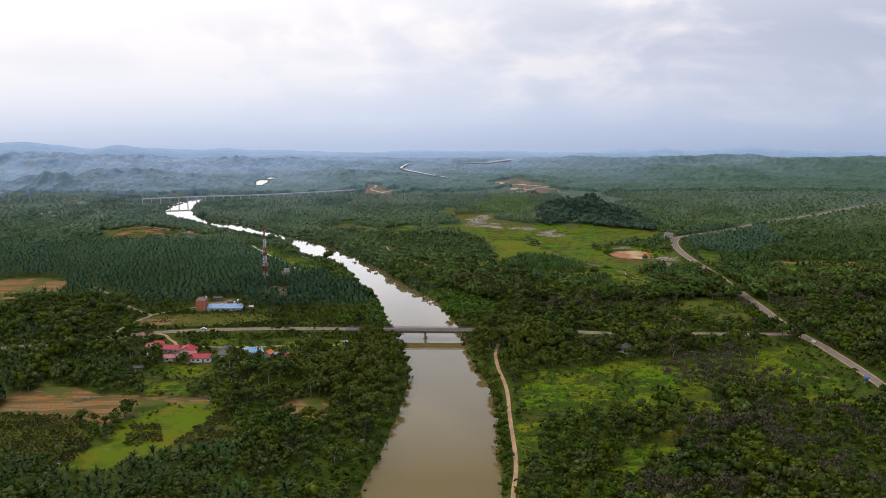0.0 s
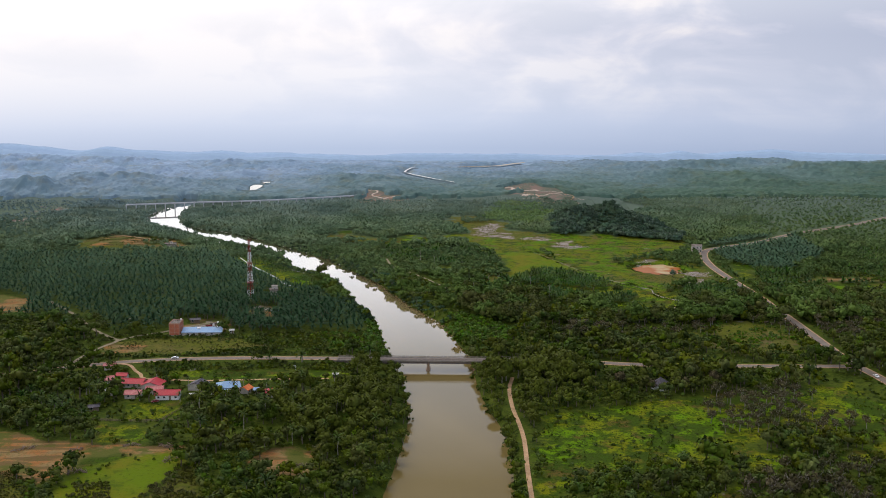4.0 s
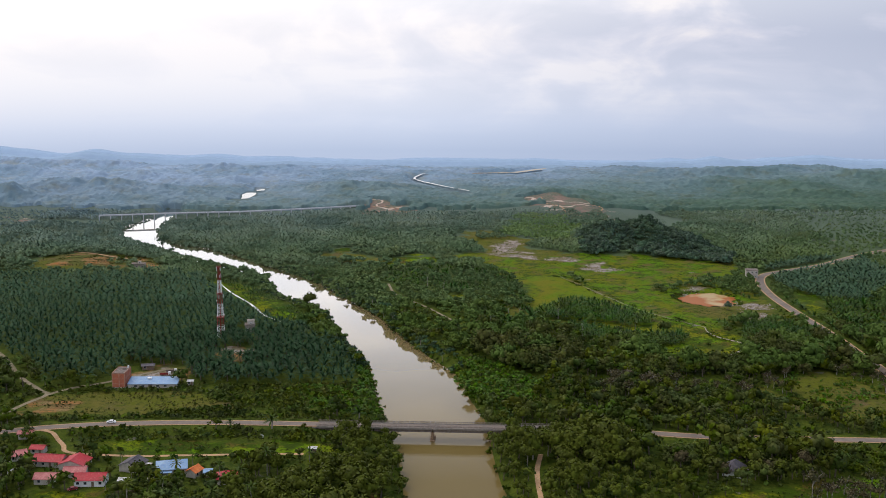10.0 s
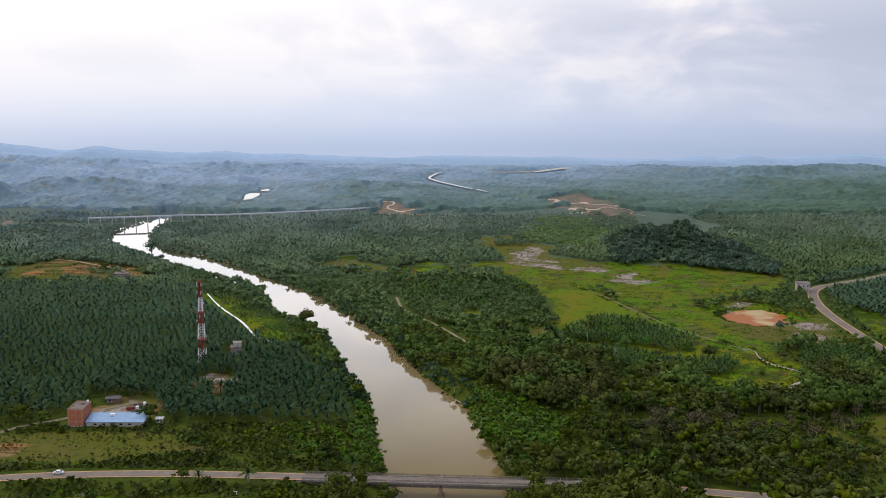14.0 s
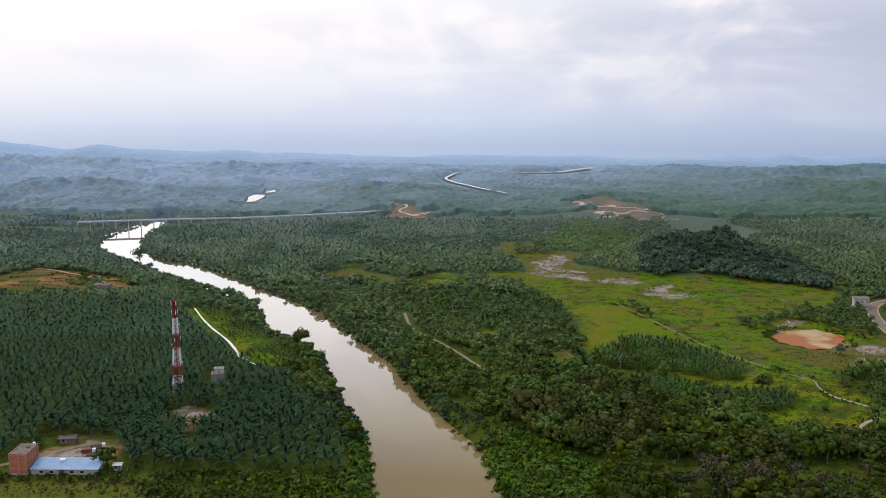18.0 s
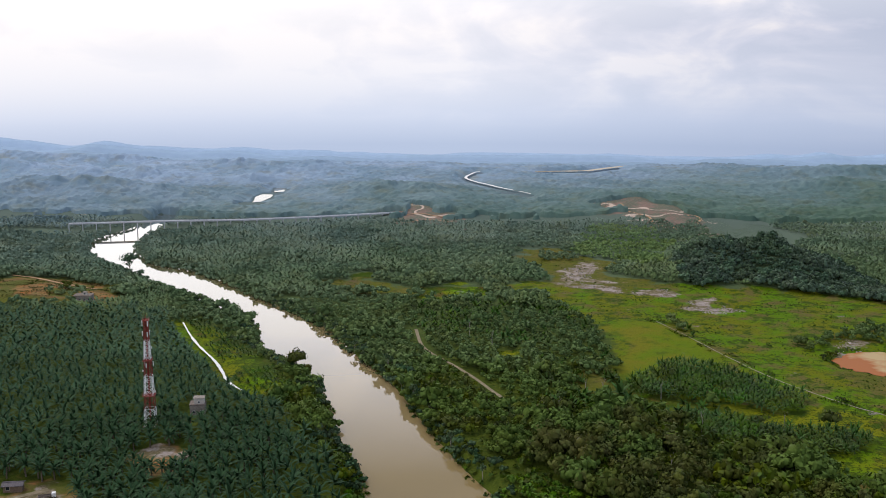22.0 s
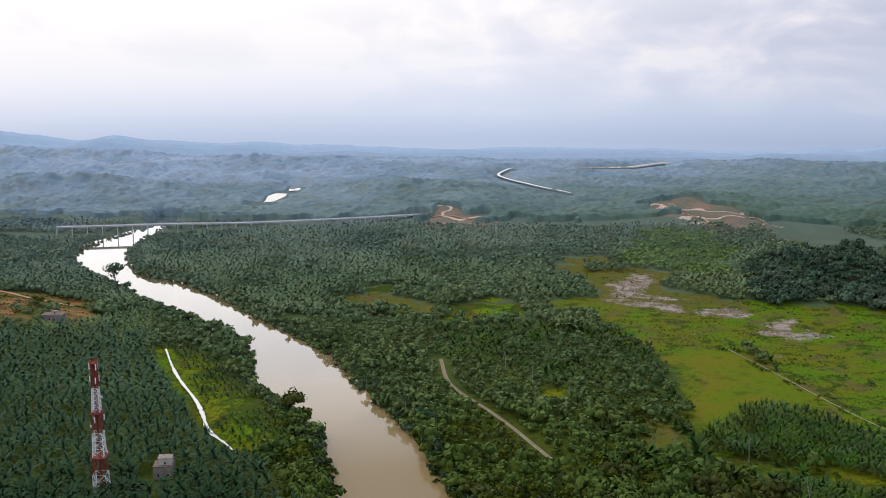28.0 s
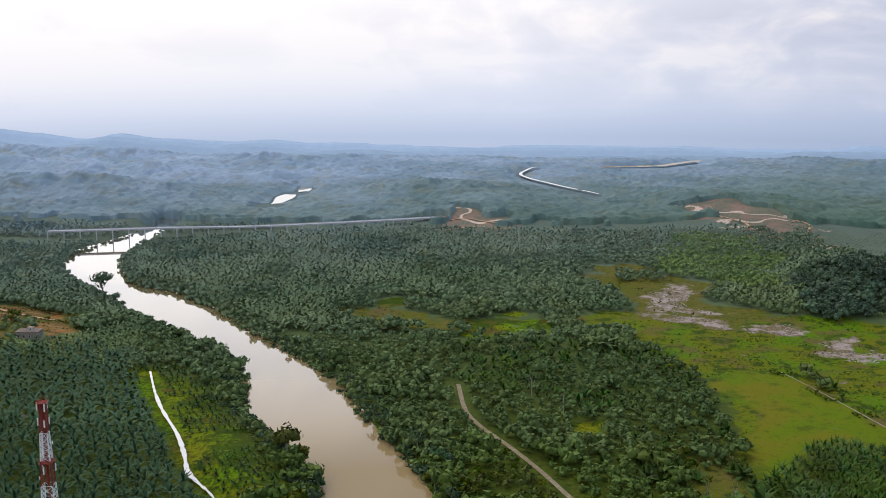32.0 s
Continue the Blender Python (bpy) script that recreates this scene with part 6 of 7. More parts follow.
for x, y, w, d, h, turn in ((-206, 622, 11, 3, 1.3, 35), (-180, 620, 7, 3, 1.1, 40), (-171, 592, 9, 3, 1.0, 10), (-155, 627, 8, 2.5, 1.0, 15), (-130, 609, 12, 4, 1.4, 40), (-138, 626, 7, 3, 1.2, -20), (-68, 600, 6, 3, 1.2, 0)):
    brush_pile(x, y, w, d, h, turn)

# ---- plants: planting ----
# oil palm plantation in offset rows, larger and wider apart towards the road to fit the camera's view
def palm_size(y):
    return np.interp(y, [850, 960, 1060, 1200], [0.80, 0.65, 0.52, 0.38])


def palm_rows(y0, y1, x0, x1, gap, seed):
    r = np.random.default_rng(seed)
    xs, ys, y_, odd = [], [], y0, 0
    while y_ < y1:
        step = gap * float(palm_size(y_))
        row = np.arange(max(x0, -0.41 * y_ - 25) + odd * step / 2, min(x1, 0.41 * y_ + 25), step)
        xs.append(row + r.uniform(-0.34, 0.34, len(row)) * step)
        ys.append(y_ + r.uniform(-0.34, 0.34, len(row)) * step)
        y_, odd = y_ + step * 0.87, 1 - odd
    return np.concatenate(xs), np.concatenate(ys)


x, y = palm_rows(832, 1250, -560, 0, 7.7, 1)
ok = (inside_distance(x, y, PLANTATION) > 1) & clear_of(x, y, water=9) & (best_inside(x, y, BARE + SAND) < 1)
x, y = x[ok], y[ok]
order = np.argsort(np.hypot(x + 140, y - 900))
near, rest = order[:300], order[300:]
size_at = palm_size(y) * 1.05
palm = []
for i, c in enumerate(PALM_CROWNS):
    ob = thing("oil_palm", Matrix(), "dark green oil palm of the plantation", "palm", "oil palms of the plantation")
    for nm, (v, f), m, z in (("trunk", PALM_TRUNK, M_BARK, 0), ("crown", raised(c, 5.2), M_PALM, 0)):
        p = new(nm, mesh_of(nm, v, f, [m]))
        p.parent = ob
    palm.append(ob)
gz = ground_height(x, y)
r = np.random.default_rng(5)
for n_, k in enumerate(near):
    m = pose(x[k], y[k], gz[k], r.uniform(-4, 4), r.uniform(-4, 4), r.uniform(0, 360))
    s = float(size_at[k] * r.uniform(0.85, 1.12))
    src = palm[n_ % 3]
    ob = src if n_ < 3 else copy_thing(src, m)
    ob.matrix_world = m
    ob.scale = (s, s, s * float(r.uniform(0.9, 1.15)))
haze = y > 1100 + 70 * rough(x, y, 5, 78)
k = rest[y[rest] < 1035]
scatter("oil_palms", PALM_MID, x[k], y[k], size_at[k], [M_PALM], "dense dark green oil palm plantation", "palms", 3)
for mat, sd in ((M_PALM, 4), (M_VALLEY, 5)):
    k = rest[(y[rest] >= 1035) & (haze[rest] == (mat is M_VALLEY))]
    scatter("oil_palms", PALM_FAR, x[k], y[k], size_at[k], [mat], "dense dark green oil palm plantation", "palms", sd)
x, y = spots(-220, -80, 950, 1150, 3.3, 8, True, 0.25)
ok = (inside_distance(x, y, YOUNG_PALMS) > 0) & clear_of(x, y, water=10) & (rough(x, y, 14, 92) > 0.36)
scatter("young_palms", PALM_YOUNG, x[ok], y[ok], 0.42 + 0.35 * rough(x[ok], y[ok], 9, 93), [M_YOUNG], "rows of low young oil palms beside the ditch", "palms", 9)
x, y = spots(-320, 40, 880, 1290, 4.4, 10)
d = -inside_distance(x, y, RIVER_RING)
west_side = x < np.interp(y, [950, 1050, 1150, 1290], [-70, -112, -168, -300])
ok = (d > 1.5) & (d < np.where(west_side, 9, 7) + 7 * rough(x, y, 20, 94)) & (rough(x, y, 12, 95) > 0.2)
scatter("bank_trees", TREE_MID, x[ok], y[ok], (0.42 + 0.35 * rough(x[ok], y[ok], 10, 96)) * np.interp(y[ok], [1000, 1090, 1290], [1.0, 0.8, 0.62]), [M_BANK], "dark trees and palms along the river bank", "trees", 11)
x, y = spots(40, 240, 920, 1060, 3.3, 2, True, 0.2)
ok = (best_inside(x, y, PALM_STRIPS) > 0) & clear_of(x, y) & ((inside_distance(x, y, PALM_STRIPS[2]) < 0) | (rough(x, y, 9, 97) > 0.45))
scatter("marsh_palms", PALM_MID, x[ok], y[ok], 0.56, [M_YOUNG], "blocks of low oil palms in the marsh", "palms", 12)
x, y = spots(240, 350, 1045, 1225, 3.6, 135, True, 0.2)
ok = (inside_distance(x, y, EAST_PALMS) > 0) & clear_of(x, y)
scatter("oil_palms", PALM_FAR, x[ok], y[ok], 0.6, [M_PALM], "dark oil palms beside the eastern road", "palms", 136)


# belts of low scrub only
LOW = [[(-196, 850), (-196, 884), (-142, 884), (-142, 850)], [(-150, 828), (-148, 840), (-100, 841), (-58, 843), (-50, 840), (-60, 798), (-110, 820)], [(-245, 775), (-240, 832), (-190, 834), (-140, 836), (-110, 826), (-70, 800), (-64, 778)], [(-190, 742), (-185, 764), (-60, 766), (-50, 735), (-100, 728)], [(-188, 640), (-186, 690), (-150, 695), (-136, 640)], [(-262, 545), (-255, 612), (-205, 588), (-180, 560), (-190, 530)]]


def wood_mask(x, y, gap):
    """Where trees stand: off the open land, with ragged edges, and in groups."""
    open_in = np.maximum(best_inside(x, y, OPEN) + 12 * (rough(x, y, 16, 98) - 0.5), best_inside(x, y, PIT) - 26 * (rough(x, y, 15, 72) - 0.15))
    ok = clear_of(x, y, 6.5) & ((open_in < gap) | (best_inside(x, y, BELTS) > 0)) & (best_inside(x, y, LOW + THICKETS) < 0) & (inside_distance(x, y, PLANTATION) < 0) & (best_inside(x, y, PALM_STRIPS) < 0) & (inside_distance(x, y, YOUNG_PALMS) < 0) & (inside_distance(x, y, EAST_PALMS) < 0)
    return ok


# bright low thickets by the river
x, y = spots(-100, 60, 780, 950, 2.9, 61)
ok = (best_inside(x, y, THICKETS) > 0) & clear_of(x, y, 6.6, 0.3) & (inside_distance(x, y, PLANTATION) < 1)
scatter("riverside_bushes", SHRUB, x[ok], y[ok], 0.55 + 0.7 * rough(x[ok], y[ok], 9, 62), [M_THICKET], "bright green thicket of bushes by the river", "bushes", 63, 0.3)

# woods the flight starts over
x, y = spots(-260, 300, -60, 445, 11, 73)
xx, yy = np.meshgrid(np.arange(-440, 440, 16), np.arange(-120, 660, 16))
side = (np.abs(xx) > 0.41 * yy + 22) | (yy < 250)
xx, yy = xx[side], yy[side]
x, y = np.concatenate([x, xx + 10 * rough(xx, yy, 5, 74)]), np.concatenate([y, yy + 10 * rough(yy, xx, 5, 75)])
ok = clear_of(x, y, 6.5) & (rough(x, y, 30, 76) > 0.16)
scatter("woodland", TREE_FAR, x[ok], y[ok], 1.8, [M_LEAF], "broadleaf woods along the lower river", "trees", 77, 0.3)

# near woods
x, y = spots(-330, 330, 440, 870, 6.7, 20)
near_side = best_inside(x, y + 11, [FIELD] + LUSH[4:7]) < 2
ok = near_side & wood_mask(x, y, 0.5) & (rough(x, y, 34, 8) > np.where(x < 0, 0.12, np.where(y < 610, 0.08, 0.25))) & ~((inside_distance(x, y, VILLAGE) > 0) & (rough(x, y, 11, 9) < 0.55))
x, y = x[ok], y[ok]
grey = (inside_distance(x, y, RUBBER) > 0) | (rough(x, y, 30, 12) > 0.40) & (rough(x, y, 8, 44) > 0.38) & ((inside_distance(x, y, MIXED_WOOD) > 0) | (x > 60) & (y > 820))
bright = ~grey & ((rough(x, y, 26, 13) > 0.60) & (inside_distance(x, y, MIXED_WOOD) < 0) | (-inside_distance(x, y, RIVER_RING) < 11) | (best_inside(x, y, THICKETS) > 0))
dark = ~grey & ~bright
palmy = (x < -20) & (rough(x, y, 9, 27) > 0.74) & (rough(x, y, 60, 28) > 0.4) | (best_inside(x, y, PALM_WOODS) > 0) & (rough(x, y, 12, 27) > 0.3)
dark, bright, grey = dark & ~palmy, bright & ~palmy, grey & ~palmy
scatter("village_palms", PALM_NEAR, x[palmy], y[palmy], 0.72, [M_VILLAGE_PALM, M_PALE_BARK], "palms mixed among the village woods", "palms", 29)
order = np.flatnonzero(dark | bright)
order = order[np.argsort(np.hypot(x[order] - 0, y[order] - 690))][:280]
tall = 0.60 + 0.5 * rough(x, y, 50, 14) + 0.45 * rough(x, y, 9, 29) ** 2 + 0.35 * ((x > 60) & (y > 728) & (y < 764))
lone = np.zeros(len(x), bool)
lone[order] = True
trees = []
for i, (crown, stem) in enumerate(TREE_PARTS):
    for mat, lab in ((M_LEAF, "spreading dark green broadleaf tree by the river"), (M_LEAF_LIGHT, "fresh green broadleaf tree by the river")):
        ob = thing("tree", Matrix(), lab, "tree", "trees near the bridge")
        for nm, (v, f), mt in (("trunk", stem, M_BARK), ("crown", raised(crown, 1.9), mat)):
            p = new(nm, mesh_of(nm, v, f, [mt]))
            p.parent = ob
        trees.append(ob)
gz = ground_height(x, y)
used = set()
for n_, k in enumerate(order):
    which = (n_ % 4) * 2 + int(bright[k])
    m = pose(x[k], y[k], gz[k], r.uniform(-3, 3), r.uniform(-3, 3), r.uniform(0, 360))
    s = float(tall[k] * r.uniform(0.9, 1.35)) * (0.72 if bright[k] else 1.0)
    ob = trees[which] if which not in used else copy_thing(trees[which], m)
    used.add(which)
    ob.matrix_world = m
    ob.scale = (s, s, s * float(r.uniform(0.9, 1.2)))
for i, ob in enumerate(trees):
    if i not in used:
        ob.matrix_world = pose(60 + 9 * i, 730, float(ground_height(60 + 9 * i, 730)))
for pick, mat, nm, lab, sd, sc in ((dark & ~lone, M_LEAF, "woodland", "dense dark green broadleaf woodland", 30, 1.0), (bright & ~lone, M_LEAF_LIGHT, "riverside_thicket", "fresh green thicket along the river bank", 31, 0.72), (grey, M_LEAF_GREY, "rubber_wood", "grey-brown half-bare rubber trees", 32, 0.95)):
    scatter(nm, RUBBER_TREE if mat is M_LEAF_GREY else TREE_NEAR if mat is M_LEAF else TREE_OPEN, x[pick], y[pick], 1.16 * tall[pick] * sc, [mat, M_BARK if mat is not M_LEAF_GREY else M_PALE_BARK], lab, "trees", sd, 0.3)
# undergrowth of the near woods and bushes on the open land
x, y = spots(-330, 330, 440, 880, 6.2, 21)
ok = clear_of(x, y, 6.6, 0.3) & (inside_distance(x, y, PLANTATION) < 0)
wild = ok & ((best_inside(x, y, OPEN) < 0) & (rough(x, y, 7, 15) > 0.3) | (best_inside(x, y, LOW) > 0) & (best_inside(x, y, LUSH + BARE + DRY) < 1))
clump = rough(x, y, 18, 16)
pasture = ok & (best_inside(x, y, LUSH + DRY) > 1) & ((clump > 0.5) & (rough(x, y, 6, 18) > 0.35) | (rough(x, y, 4, 17) > 0.72)) & (best_inside(x, y, BARE) < 0)
scatter("undergrowth", SHRUB_MID, x[wild], y[wild], 1.1, [M_LEAF_LIGHT], "green undergrowth and creepers", "bushes", 33)
x2, y2 = spots(30, 330, 470, 760, 2.4, 121)
fine_ = clear_of(x2, y2, 6.6, 1) & (best_inside(x2, y2, LUSH) > 1) & (rough(x2, y2, 9, 122) * 0.55 + rough(x2, y2, 3, 123) * 0.45 > 0.60)
scatter("bushes", SHRUB_MID, x2[fine_], y2[fine_], 0.16 + 0.4 * rough(x2[fine_], y2[fine_], 6, 124) ** 2, [M_LEAF_LIGHT], "tufts and low bushes over the rough pasture", "bushes", 125)
scatter("bushes", SHRUB, x[pasture], y[pasture], 0.3 + 1.1 * np.maximum(clump[pasture] - 0.6, 0) + 0.5 * rough(x[pasture], y[pasture], 5, 45) ** 2, [M_LEAF_LIGHT], "low bushes on rough pasture", "bushes", 34)

x, y = spots(-260, -170, 500, 610, 1.9, 65)
ok = inside_distance(x, y, [(-250, 597), (-202, 588), (-187, 574), (-183, 544), (-188, 520), (-223, 530)]) > -4
scatter("scrub", SHRUB_MID, x[ok], y[ok], 0.36 + 0.4 * rough(x[ok], y[ok], 7, 66), [M_SCRUB], "olive brown low scrub beside the cleared field", "scrub", 67)

x, y = spots(-180, -100, 525, 605, 2.1, 130)
ok = (inside_distance(x, y, [(-171, 574), (-153, 579), (-145, 553), (-161, 548)]) > -1) & (rough(x, y, 8, 131) > 0.3) | (inside_distance(x, y, DRY[0]) > -2) & (rough(x, y, 7, 132) > 0.35)
scatter("scrub", SHRUB, x[ok], y[ok], 0.35 + 0.4 * rough(x[ok], y[ok], 6, 133), [M_SCRUB], "olive bushes on the grass field", "scrub", 134)

x, y = spots(160, 240, 780, 890, 2.8, 141)
ok = (inside_distance(x, y, DRY[-1]) > -4) & clear_of(x, y) & (rough(x, y, 13, 142) * 0.6 + rough(x, y, 4, 143) * 0.4 > 0.42)
scatter("bushes", SHRUB, x[ok], y[ok], 0.3 + 0.75 * rough(x[ok], y[ok], 7, 144) ** 2, [M_THICKET], "fresh green bushes over the clearing above the road", "bushes", 145)

# hedges along the road, and rough tufts on the fields beside it
x, y = spots(-250, -50, 728, 850, 2.7, 79)
off_road = clear_of(x, y, 4.6, 1.0) & (inside_distance(x, y, PLANTATION) < 0)
fields = best_inside(x, y, LUSH + DRY + BARE + SAND)
hedge = off_road & (best_inside(x, y, LOW) > 0) & (fields < 0.5) & (rough(x, y, 8, 80) > 0.25)
scatter("hedge", SHRUB_MID, x[hedge], y[hedge], 0.45 + 0.75 * rough(x[hedge], y[hedge], 7, 81), [M_LEAF], "dense green hedge and bushes along the road", "bushes", 82)
tuft = off_road & (best_inside(x, y, LUSH + DRY) > 0) & (rough(x, y, 11, 83) > np.where(best_inside(x, y, DRY) > 0, 0.42, 0.66))
scatter("tufts", SHRUB_MID, x[tuft], y[tuft], 0.2 + 0.4 * rough(x[tuft], y[tuft], 6, 84) ** 2, [M_SCRUB], "olive tufts of rough grass on the field", "grass", 85)

# middle woods
x, y = spots(-480, 480, 870, 1225, 4.8, 22)
ok = wood_mask(x, y, 0) & (rough(x, y, 30, 17) > 0.1) & (y < 1150 + 75 * rough(x, y, 7, 21))
x, y = x[ok], y[ok]
light = (rough(x, y, 22, 18) > 0.62) | (best_inside(x, y, THICKETS) > 0)
size_at = (0.56 + 0.32 * rough(x, y, 36, 19) + 0.75 * rough(x, y, 8, 48) ** 3) * shrink(y) * np.where(x > -60, np.interp(y, [870, 900, 965], [1.5, 1.45, 1.0]), 1.0)
frond = (rough(x, y, 40, 101) * 0.6 + rough(x, y, 8, 102) * 0.4 > 0.52) & (y < 1175) & (y > 960) & (x > -60) & (inside_distance(x, y, RIVER_RING) < -22)
brown = (x > 8) & (y < 965 + 30 * (rough(x, y, 12, 126) - 0.5)) & (rough(x, y, 26, 127) * 0.5 + rough(x, y, 7, 128) * 0.5 > 0.5) & ~frond
scatter("woodland", TREE_OPEN, x[brown], y[brown], size_at[brown], [M_OLIVE], "olive brown broadleaf trees beside the marsh", "trees", 129, 0.3)
frond_or_brown = frond | brown
scatter("young_palms", PALM_YOUNG, x[frond], y[frond], size_at[frond] * 1.5, [M_YOUNG], "young oil palms grown over with bushes", "palms", 103)
x, y, light, size_at = x[~frond_or_brown], y[~frond_or_brown], light[~frond_or_brown], size_at[~frond_or_brown]
upper = y > 1000 + 70 * rough(x, y, 9, 49)
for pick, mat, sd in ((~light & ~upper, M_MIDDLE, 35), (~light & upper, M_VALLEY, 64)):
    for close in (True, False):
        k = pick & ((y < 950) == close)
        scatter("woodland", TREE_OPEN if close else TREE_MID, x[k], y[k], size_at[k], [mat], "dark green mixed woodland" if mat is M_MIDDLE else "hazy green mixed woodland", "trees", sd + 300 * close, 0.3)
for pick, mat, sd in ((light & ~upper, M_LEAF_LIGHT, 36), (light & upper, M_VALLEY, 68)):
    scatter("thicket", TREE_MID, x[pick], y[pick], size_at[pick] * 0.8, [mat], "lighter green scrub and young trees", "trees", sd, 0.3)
x, y = spots(-480, 480, 880, 1330, 5.2, 23)
ok = clear_of(x, y, 6.6, 0.3) & (inside_distance(x, y, PLANTATION) < 0)
wild = ok & (best_inside(x, y, OPEN) < 0) & (y < 1160) & (rough(x, y, 9, 39) > 0.22)
marsh = ok & (best_inside(x, y, LUSH + DRY + MARSH) > 1) & (best_inside(x, y, BRIGHT) < 0) & ((rough(x, y, 14, 20) > 0.64) | ((line_distance(x, y, LINES["stream"]) < 8) & (rough(x, y, 7, 99) > 0.4)))
for pick, mat, sd in ((wild & (y < 1030), M_LEAF_LIGHT, 37), (wild & (y >= 1030), M_VALLEY, 69)):
    scatter("undergrowth", SHRUB_MID, x[pick], y[pick], 0.92 * shrink(y[pick]), [mat], "green undergrowth", "bushes", sd)
scatter("bushes", SHRUB_MID, x[marsh], y[marsh], 0.16 + 0.42 * rough(x[marsh], y[marsh], 5, 46) ** 2, [M_LEAF_LIGHT], "low bushes in the marsh", "bushes", 38)

# tussocks in drawn-out lines over the marsh, and bushes along its ditch
x, y = spots(40, 240, 945, 1222, 2.3, 106)
ok = clear_of(x, y, 6.6, 0.3) & (best_inside(x, y, MARSH) > 2) & (best_inside(x, y, BRIGHT + SAND) < 0) & (inside_distance(x, y, PALM_STRIPS[0]) < 0)
tussock = ok & (rough(x * 0.22 + y * 0.12, y, 3.4, 107) * 0.6 + rough(x, y, 26, 108) * 0.4 > 0.62)
scatter("tussocks", SHRUB_MID, x[tussock], y[tussock], 0.14 + 0.26 * rough(x[tussock], y[tussock], 4, 109) ** 2, [M_YOUNG], "dark tussocks in lines over the marsh", "grass", 110)
x, y = spots(70, 190, 890, 1140, 1.7, 111)
d = line_distance(x, y, LINES["stream"])
ok = (d > 1.0) & (d < 2.6 + 3 * rough(x, y, 9, 112)) & (rough(x, y, 6, 113) > 0.42)
scatter("bushes", SHRUB_MID, x[ok], y[ok], 0.25 + 0.4 * rough(x[ok], y[ok], 5, 114) ** 2, [M_LEAF_LIGHT], "dark bushes along the marsh ditch", "bushes", 115)
x, y = spots(140, 215, 1025, 1095, 2.1, 137)
d = -inside_distance(x, y, POND)
ok = (d > 0.6) & (d < 5.5) & (rough(x, y, 9, 138) > 0.42) & ((x < 178) | (x > 194)) & clear_of(x, y, 6.6, 0.3)
scatter("bushes", SHRUB, x[ok], y[ok], 0.35 + 0.7 * rough(x[ok], y[ok], 6, 139) ** 2, [M_LEAF_LIGHT], "dark bushes round the rim of the pond", "bushes", 140)
# scrub rows, dark trees and debris on the cleared field by the river bend
x, y = spots(-345, -240, 1135, 1222, 1.9, 116)
ok = (inside_distance(x, y, BARE[0]) > -3) & (rough(x * 0.16, y, 2.2, 117) > 0.5) & (rough(x, y, 9, 118) > 0.3)
scatter("scrub", SHRUB_MID, x[ok], y[ok], 0.2 + 0.25 * rough(x[ok], y[ok], 5, 119), [M_SCRUB], "rows of low scrub on the cleared field", "scrub", 120)
for x, y, k in ((-289, 1182, 0.62), (-284, 1178, 0.7), (-279, 1180, 0.55), (-283, 1171, 0.6), (-306, 1172, 0.45), (-309, 1188, 0.35), (-272, 1186, 0.4)):
    lone_tree(x, y, k, M_LEAF, M_BARK, "dark bushy tree standing on the cleared field", TREE_PARTS[int(-x) % 4], tall=0.8)


# far woods up the valley
def hill_wood(x, y):
    return inside_distance(x, y, HILL_WOOD) + 16 * (rough(x, y, 13, 104) - 0.5) > 0


def far_scatter(x0, x1, y0, y1, step, seed, palms, hole=None):
    """Palms and broadleaf groves side by side over a stretch of the valley."""
    x, y = spots(x0, x1, y0, y1, step, seed, True, 0.35)
    ok = wood_mask(x, y, 0) & (y > 1140 + 60 * rough(x, y, 20, 26)) & ~hill_wood(x, y)
    if hole:
        ok &= ~((x > hole[0]) & (x < hole[1]) & (y < hole[2]))
    x, y = x[ok], y[ok]
    grove = rough(x, y, 45, 34) * 0.6 + rough(x, y, 14, 35) * 0.4
    fringe = (best_inside(x, y, OPEN) > -10) | (inside_distance(x, y, RIVER_RING) > -12)
    leaf = (grove > 0.55) | fringe | (not palms)
    fresh = inside_distance(x, y, FRESH) + 14 * (rough(x, y, 12, 105) - 0.5) > 0
    leaf |= fresh
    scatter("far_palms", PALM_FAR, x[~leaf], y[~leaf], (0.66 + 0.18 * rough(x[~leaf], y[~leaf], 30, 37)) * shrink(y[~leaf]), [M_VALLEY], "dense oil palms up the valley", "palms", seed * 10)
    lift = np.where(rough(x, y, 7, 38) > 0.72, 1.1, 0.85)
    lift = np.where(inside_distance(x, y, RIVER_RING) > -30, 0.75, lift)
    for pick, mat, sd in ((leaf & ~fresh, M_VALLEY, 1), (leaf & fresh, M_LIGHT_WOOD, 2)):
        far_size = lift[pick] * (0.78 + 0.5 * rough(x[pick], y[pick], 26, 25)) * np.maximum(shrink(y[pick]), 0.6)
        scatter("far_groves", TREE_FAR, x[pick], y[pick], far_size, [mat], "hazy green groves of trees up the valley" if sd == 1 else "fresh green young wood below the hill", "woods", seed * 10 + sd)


far_scatter(-400, 320, 1135, 1300, 3.5, 43, True)
far_scatter(-440, 340, 1300, 1450, 3.8, 44, True)
far_scatter(-800, 800, 1140, 1450, 6.8, 45, False, (-400, 320, 1450))


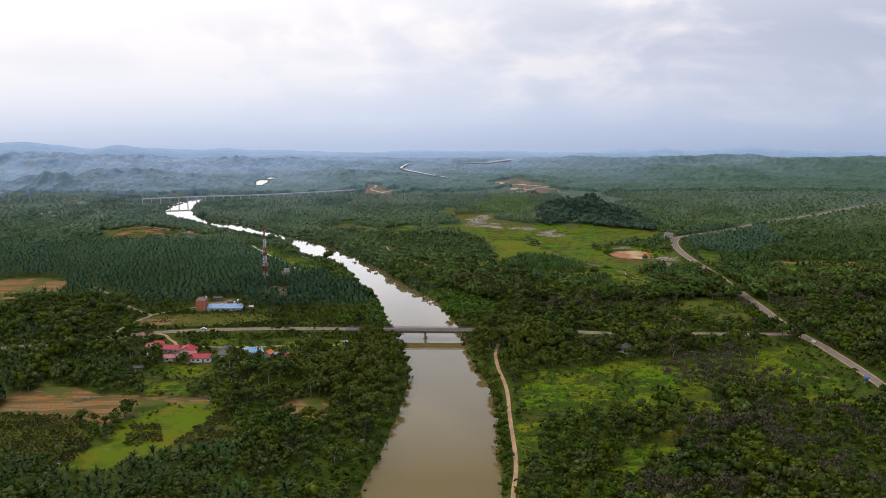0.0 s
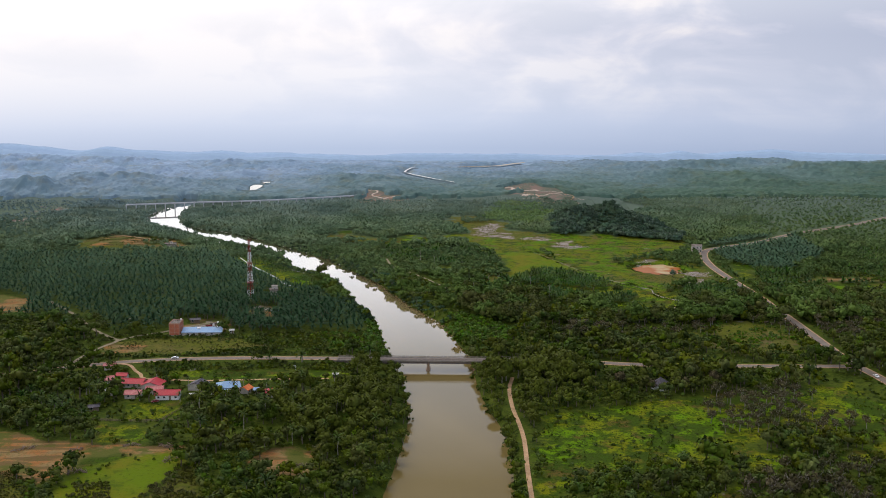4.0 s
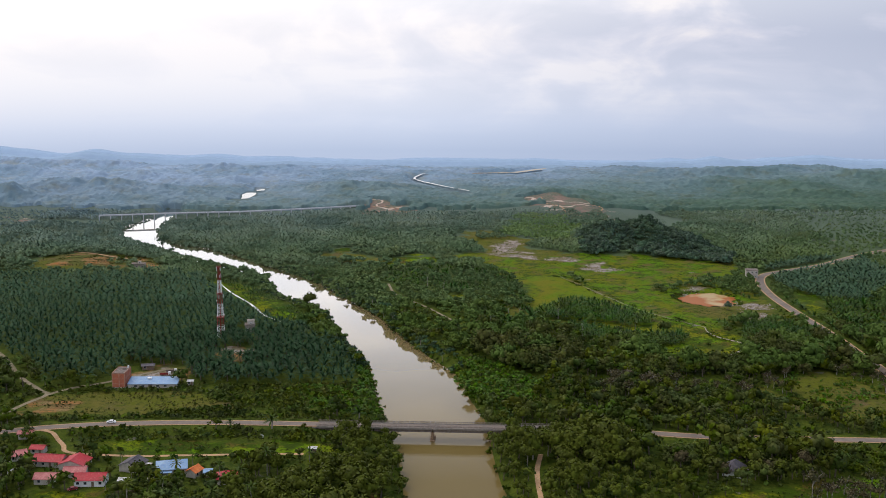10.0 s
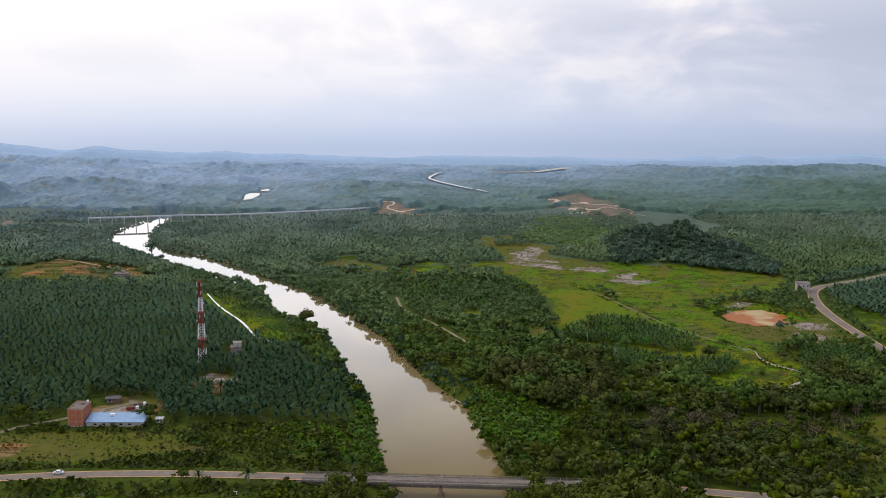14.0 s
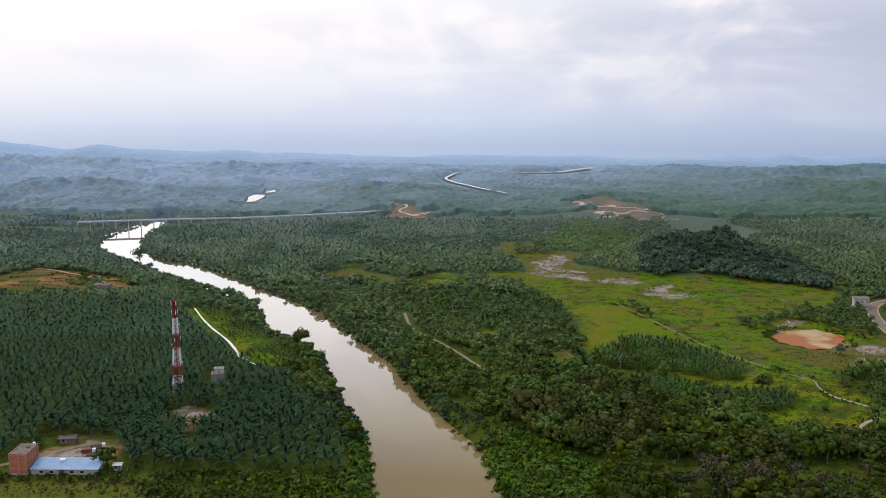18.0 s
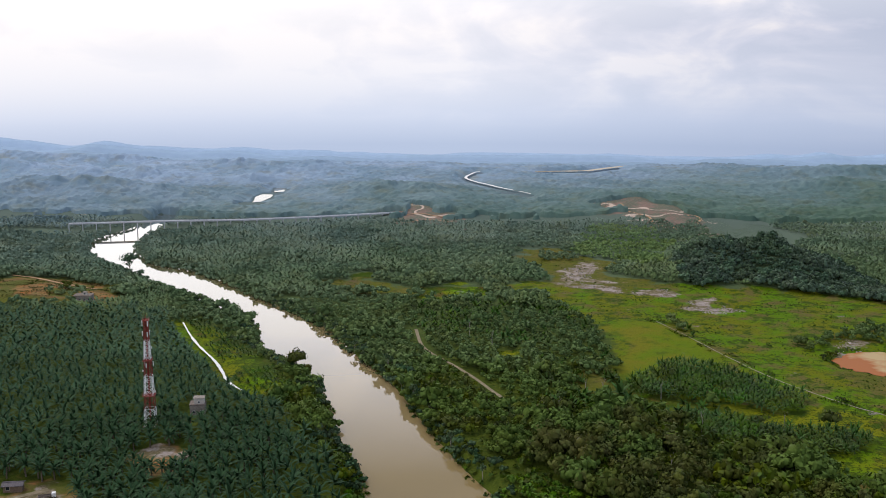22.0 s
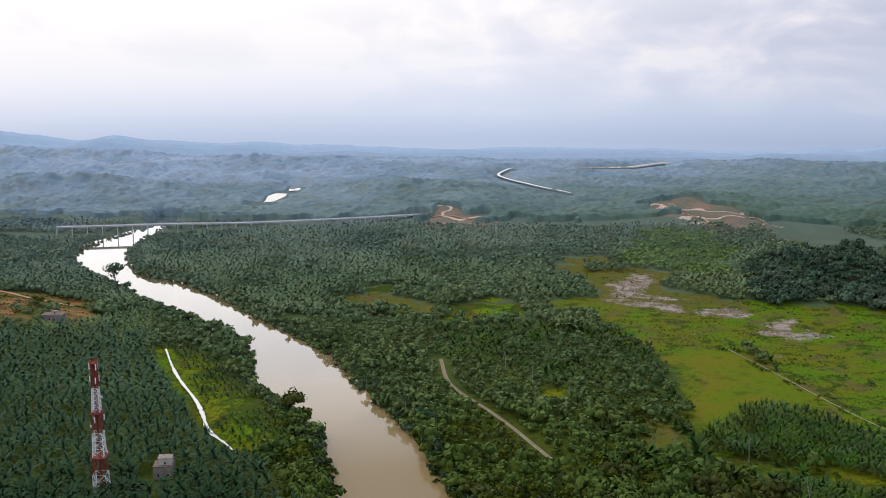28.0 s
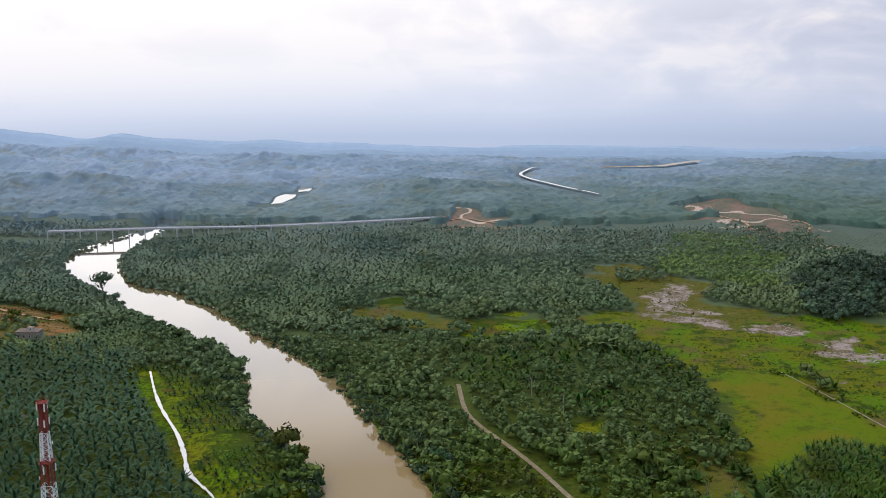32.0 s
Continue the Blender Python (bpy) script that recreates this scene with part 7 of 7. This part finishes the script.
# the closed canopy at the head of the valley
def canopy(x, y):
    """Rounded crowns side by side, 0 to 1."""
    size = 5.6
    u, v = x / size, y / size
    best = np.full(x.shape, 9.0)
    tone = np.zeros(x.shape)
    for a in (-1, 0, 1):
        for b in (-1, 0, 1):
            i, j = np.floor(u) + a, np.floor(v) + b
            d = np.hypot(u - i - 0.5 - 0.7 * (lattice(i, j, 5) - 0.5), v - j - 0.5 - 0.7 * (lattice(i, j, 6) - 0.5))
            tone = np.where(d < best, lattice(i, j, 7), tone)
            best = np.minimum(best, d)
    return np.sqrt(np.clip(1 - (best / 0.8) ** 2, 0, 1)) * (0.6 + 0.6 * tone)


rows_y = np.concatenate([np.arange(1452, 1640, 1.9), np.arange(1640, 1862, 2.8)])
U, V = np.meshgrid(np.linspace(-1, 1, 640), rows_y)
x, y = (U * (0.41 * V + 25)).ravel(), V.ravel()
wooded = wood_mask(x, y, 0) & (y > 1456 + 30 * rough(x, y, 12, 26))
# canopy lowered towards the far water, most of all on its near side, to keep it in view
open_side = np.ones(x.shape)
for line in (LINES["far"], LAKE + LAKE[:1], UPPER_LAKE + UPPER_LAKE[:1], FAR_LAKE):
    for ahead in (0, 12, 26):
        open_side = np.minimum(open_side, smooth(line_distance(x, y + ahead, np.array(line, float)), 4.0, 15.0))
z = ground_height(x, y) + np.where(wooded, 0.4 + open_side * ((2.0 + 2.2 * rough(x, y, 30, 36)) * canopy(x, y) + 1.6 * rough(x, y, 24, 25)), -3.0)
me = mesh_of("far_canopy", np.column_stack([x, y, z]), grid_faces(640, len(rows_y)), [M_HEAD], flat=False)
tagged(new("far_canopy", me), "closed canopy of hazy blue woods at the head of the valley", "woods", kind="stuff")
x, y = spots(60, 330, 1160, 1330, 3.3, 43)
ok = hill_wood(x, y) & clear_of(x, y)
x, y = x[ok], y[ok]
scatter("hill_forest", TREE_MID, x, y, (0.80 + 0.55 * rough(x, y, 9, 33)) * shrink(y), [M_HILL], "tall dark forest on a low hill", "forest", 50)

# young plants dotted over the cleared slope
x, y = spots(60, 210, 1390, 1545, 3.2, 55, True, 0.15)
ok = (best_inside(x, y, PIT[:1] + [FAR_ROWS]) > 0) & (rough(x, y, 20, 56) > 0.3)
scatter("seedlings", SHRUB_MID, x[ok], y[ok], 0.3, [M_VALLEY], "rows of young plants on cleared ground", "plants", 57)

# broken pale stone in the marsh
x, y = spots(20, 235, 980, 1300, 2.0, 51)
ok = (best_inside(x, y, SAND) > -3) & (rough(x, y, 7, 52) > 0.5) & clear_of(x, y)
scatter("rubble", [(ICO_V * (1.2, 0.8, 0.4), ICO_F, np.zeros(len(ICO_F), int)), (ICO_V * (0.7, 0.9, 0.5), ICO_F, np.zeros(len(ICO_F), int))], x[ok], y[ok], 0.3 + 0.8 * rough(x[ok], y[ok], 3, 53) ** 2, [M_RUBBLE], "broken pale rubble on the marsh floor", "rubble", 54)


# ---- far hills ----
def ridge(y, height, size, seed, colour, label, dip=0.0, lift_=0.0):
    """A rolling wooded crest across the head of the valley, hazed by colour and glow; dip: the level of its valleys;
    lift_: how much it has of the peaks placed to fit the camera's view.
    """
    xs = np.linspace(-1500, 1500, 1000)
    top = dip + height * (0.6 * rough(xs, xs * 0 + 9, size, seed) + 0.28 * rough(xs, xs * 0, size / 2.6, seed + 1) + 0.12 * rough(xs, xs * 0, size / 7, seed + 3)) + 0.5 * rough(xs, xs * 0, 6, seed + 2)
    for cx, wide, tall in ((-760, 95, 17), (-585, 34, 8), (-540, 70, 5), (-400, 42, 4), (395, 26, 7), (328, 38, 5), (560, 80, 6)):
        top = top + lift_ * tall * np.exp(-((xs - cx) / wide) ** 2)
    m = bpy.data.materials.new("hazy_hills")
    m.use_nodes = True
    n, l = m.node_tree.nodes, m.node_tree.links
    b = n["Principled BSDF"]
    t = n.new("ShaderNodeTexNoise")
    t.inputs["Scale"].default_value, t.inputs["Detail"].default_value = 0.09, 6.0
    l.new(n.new("ShaderNodeTexCoord").outputs["Object"], t.inputs["Vector"])
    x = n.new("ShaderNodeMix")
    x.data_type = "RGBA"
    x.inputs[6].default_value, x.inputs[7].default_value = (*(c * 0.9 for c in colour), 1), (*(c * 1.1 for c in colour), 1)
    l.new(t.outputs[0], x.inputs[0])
    # haze is put into the base colour and an added glow
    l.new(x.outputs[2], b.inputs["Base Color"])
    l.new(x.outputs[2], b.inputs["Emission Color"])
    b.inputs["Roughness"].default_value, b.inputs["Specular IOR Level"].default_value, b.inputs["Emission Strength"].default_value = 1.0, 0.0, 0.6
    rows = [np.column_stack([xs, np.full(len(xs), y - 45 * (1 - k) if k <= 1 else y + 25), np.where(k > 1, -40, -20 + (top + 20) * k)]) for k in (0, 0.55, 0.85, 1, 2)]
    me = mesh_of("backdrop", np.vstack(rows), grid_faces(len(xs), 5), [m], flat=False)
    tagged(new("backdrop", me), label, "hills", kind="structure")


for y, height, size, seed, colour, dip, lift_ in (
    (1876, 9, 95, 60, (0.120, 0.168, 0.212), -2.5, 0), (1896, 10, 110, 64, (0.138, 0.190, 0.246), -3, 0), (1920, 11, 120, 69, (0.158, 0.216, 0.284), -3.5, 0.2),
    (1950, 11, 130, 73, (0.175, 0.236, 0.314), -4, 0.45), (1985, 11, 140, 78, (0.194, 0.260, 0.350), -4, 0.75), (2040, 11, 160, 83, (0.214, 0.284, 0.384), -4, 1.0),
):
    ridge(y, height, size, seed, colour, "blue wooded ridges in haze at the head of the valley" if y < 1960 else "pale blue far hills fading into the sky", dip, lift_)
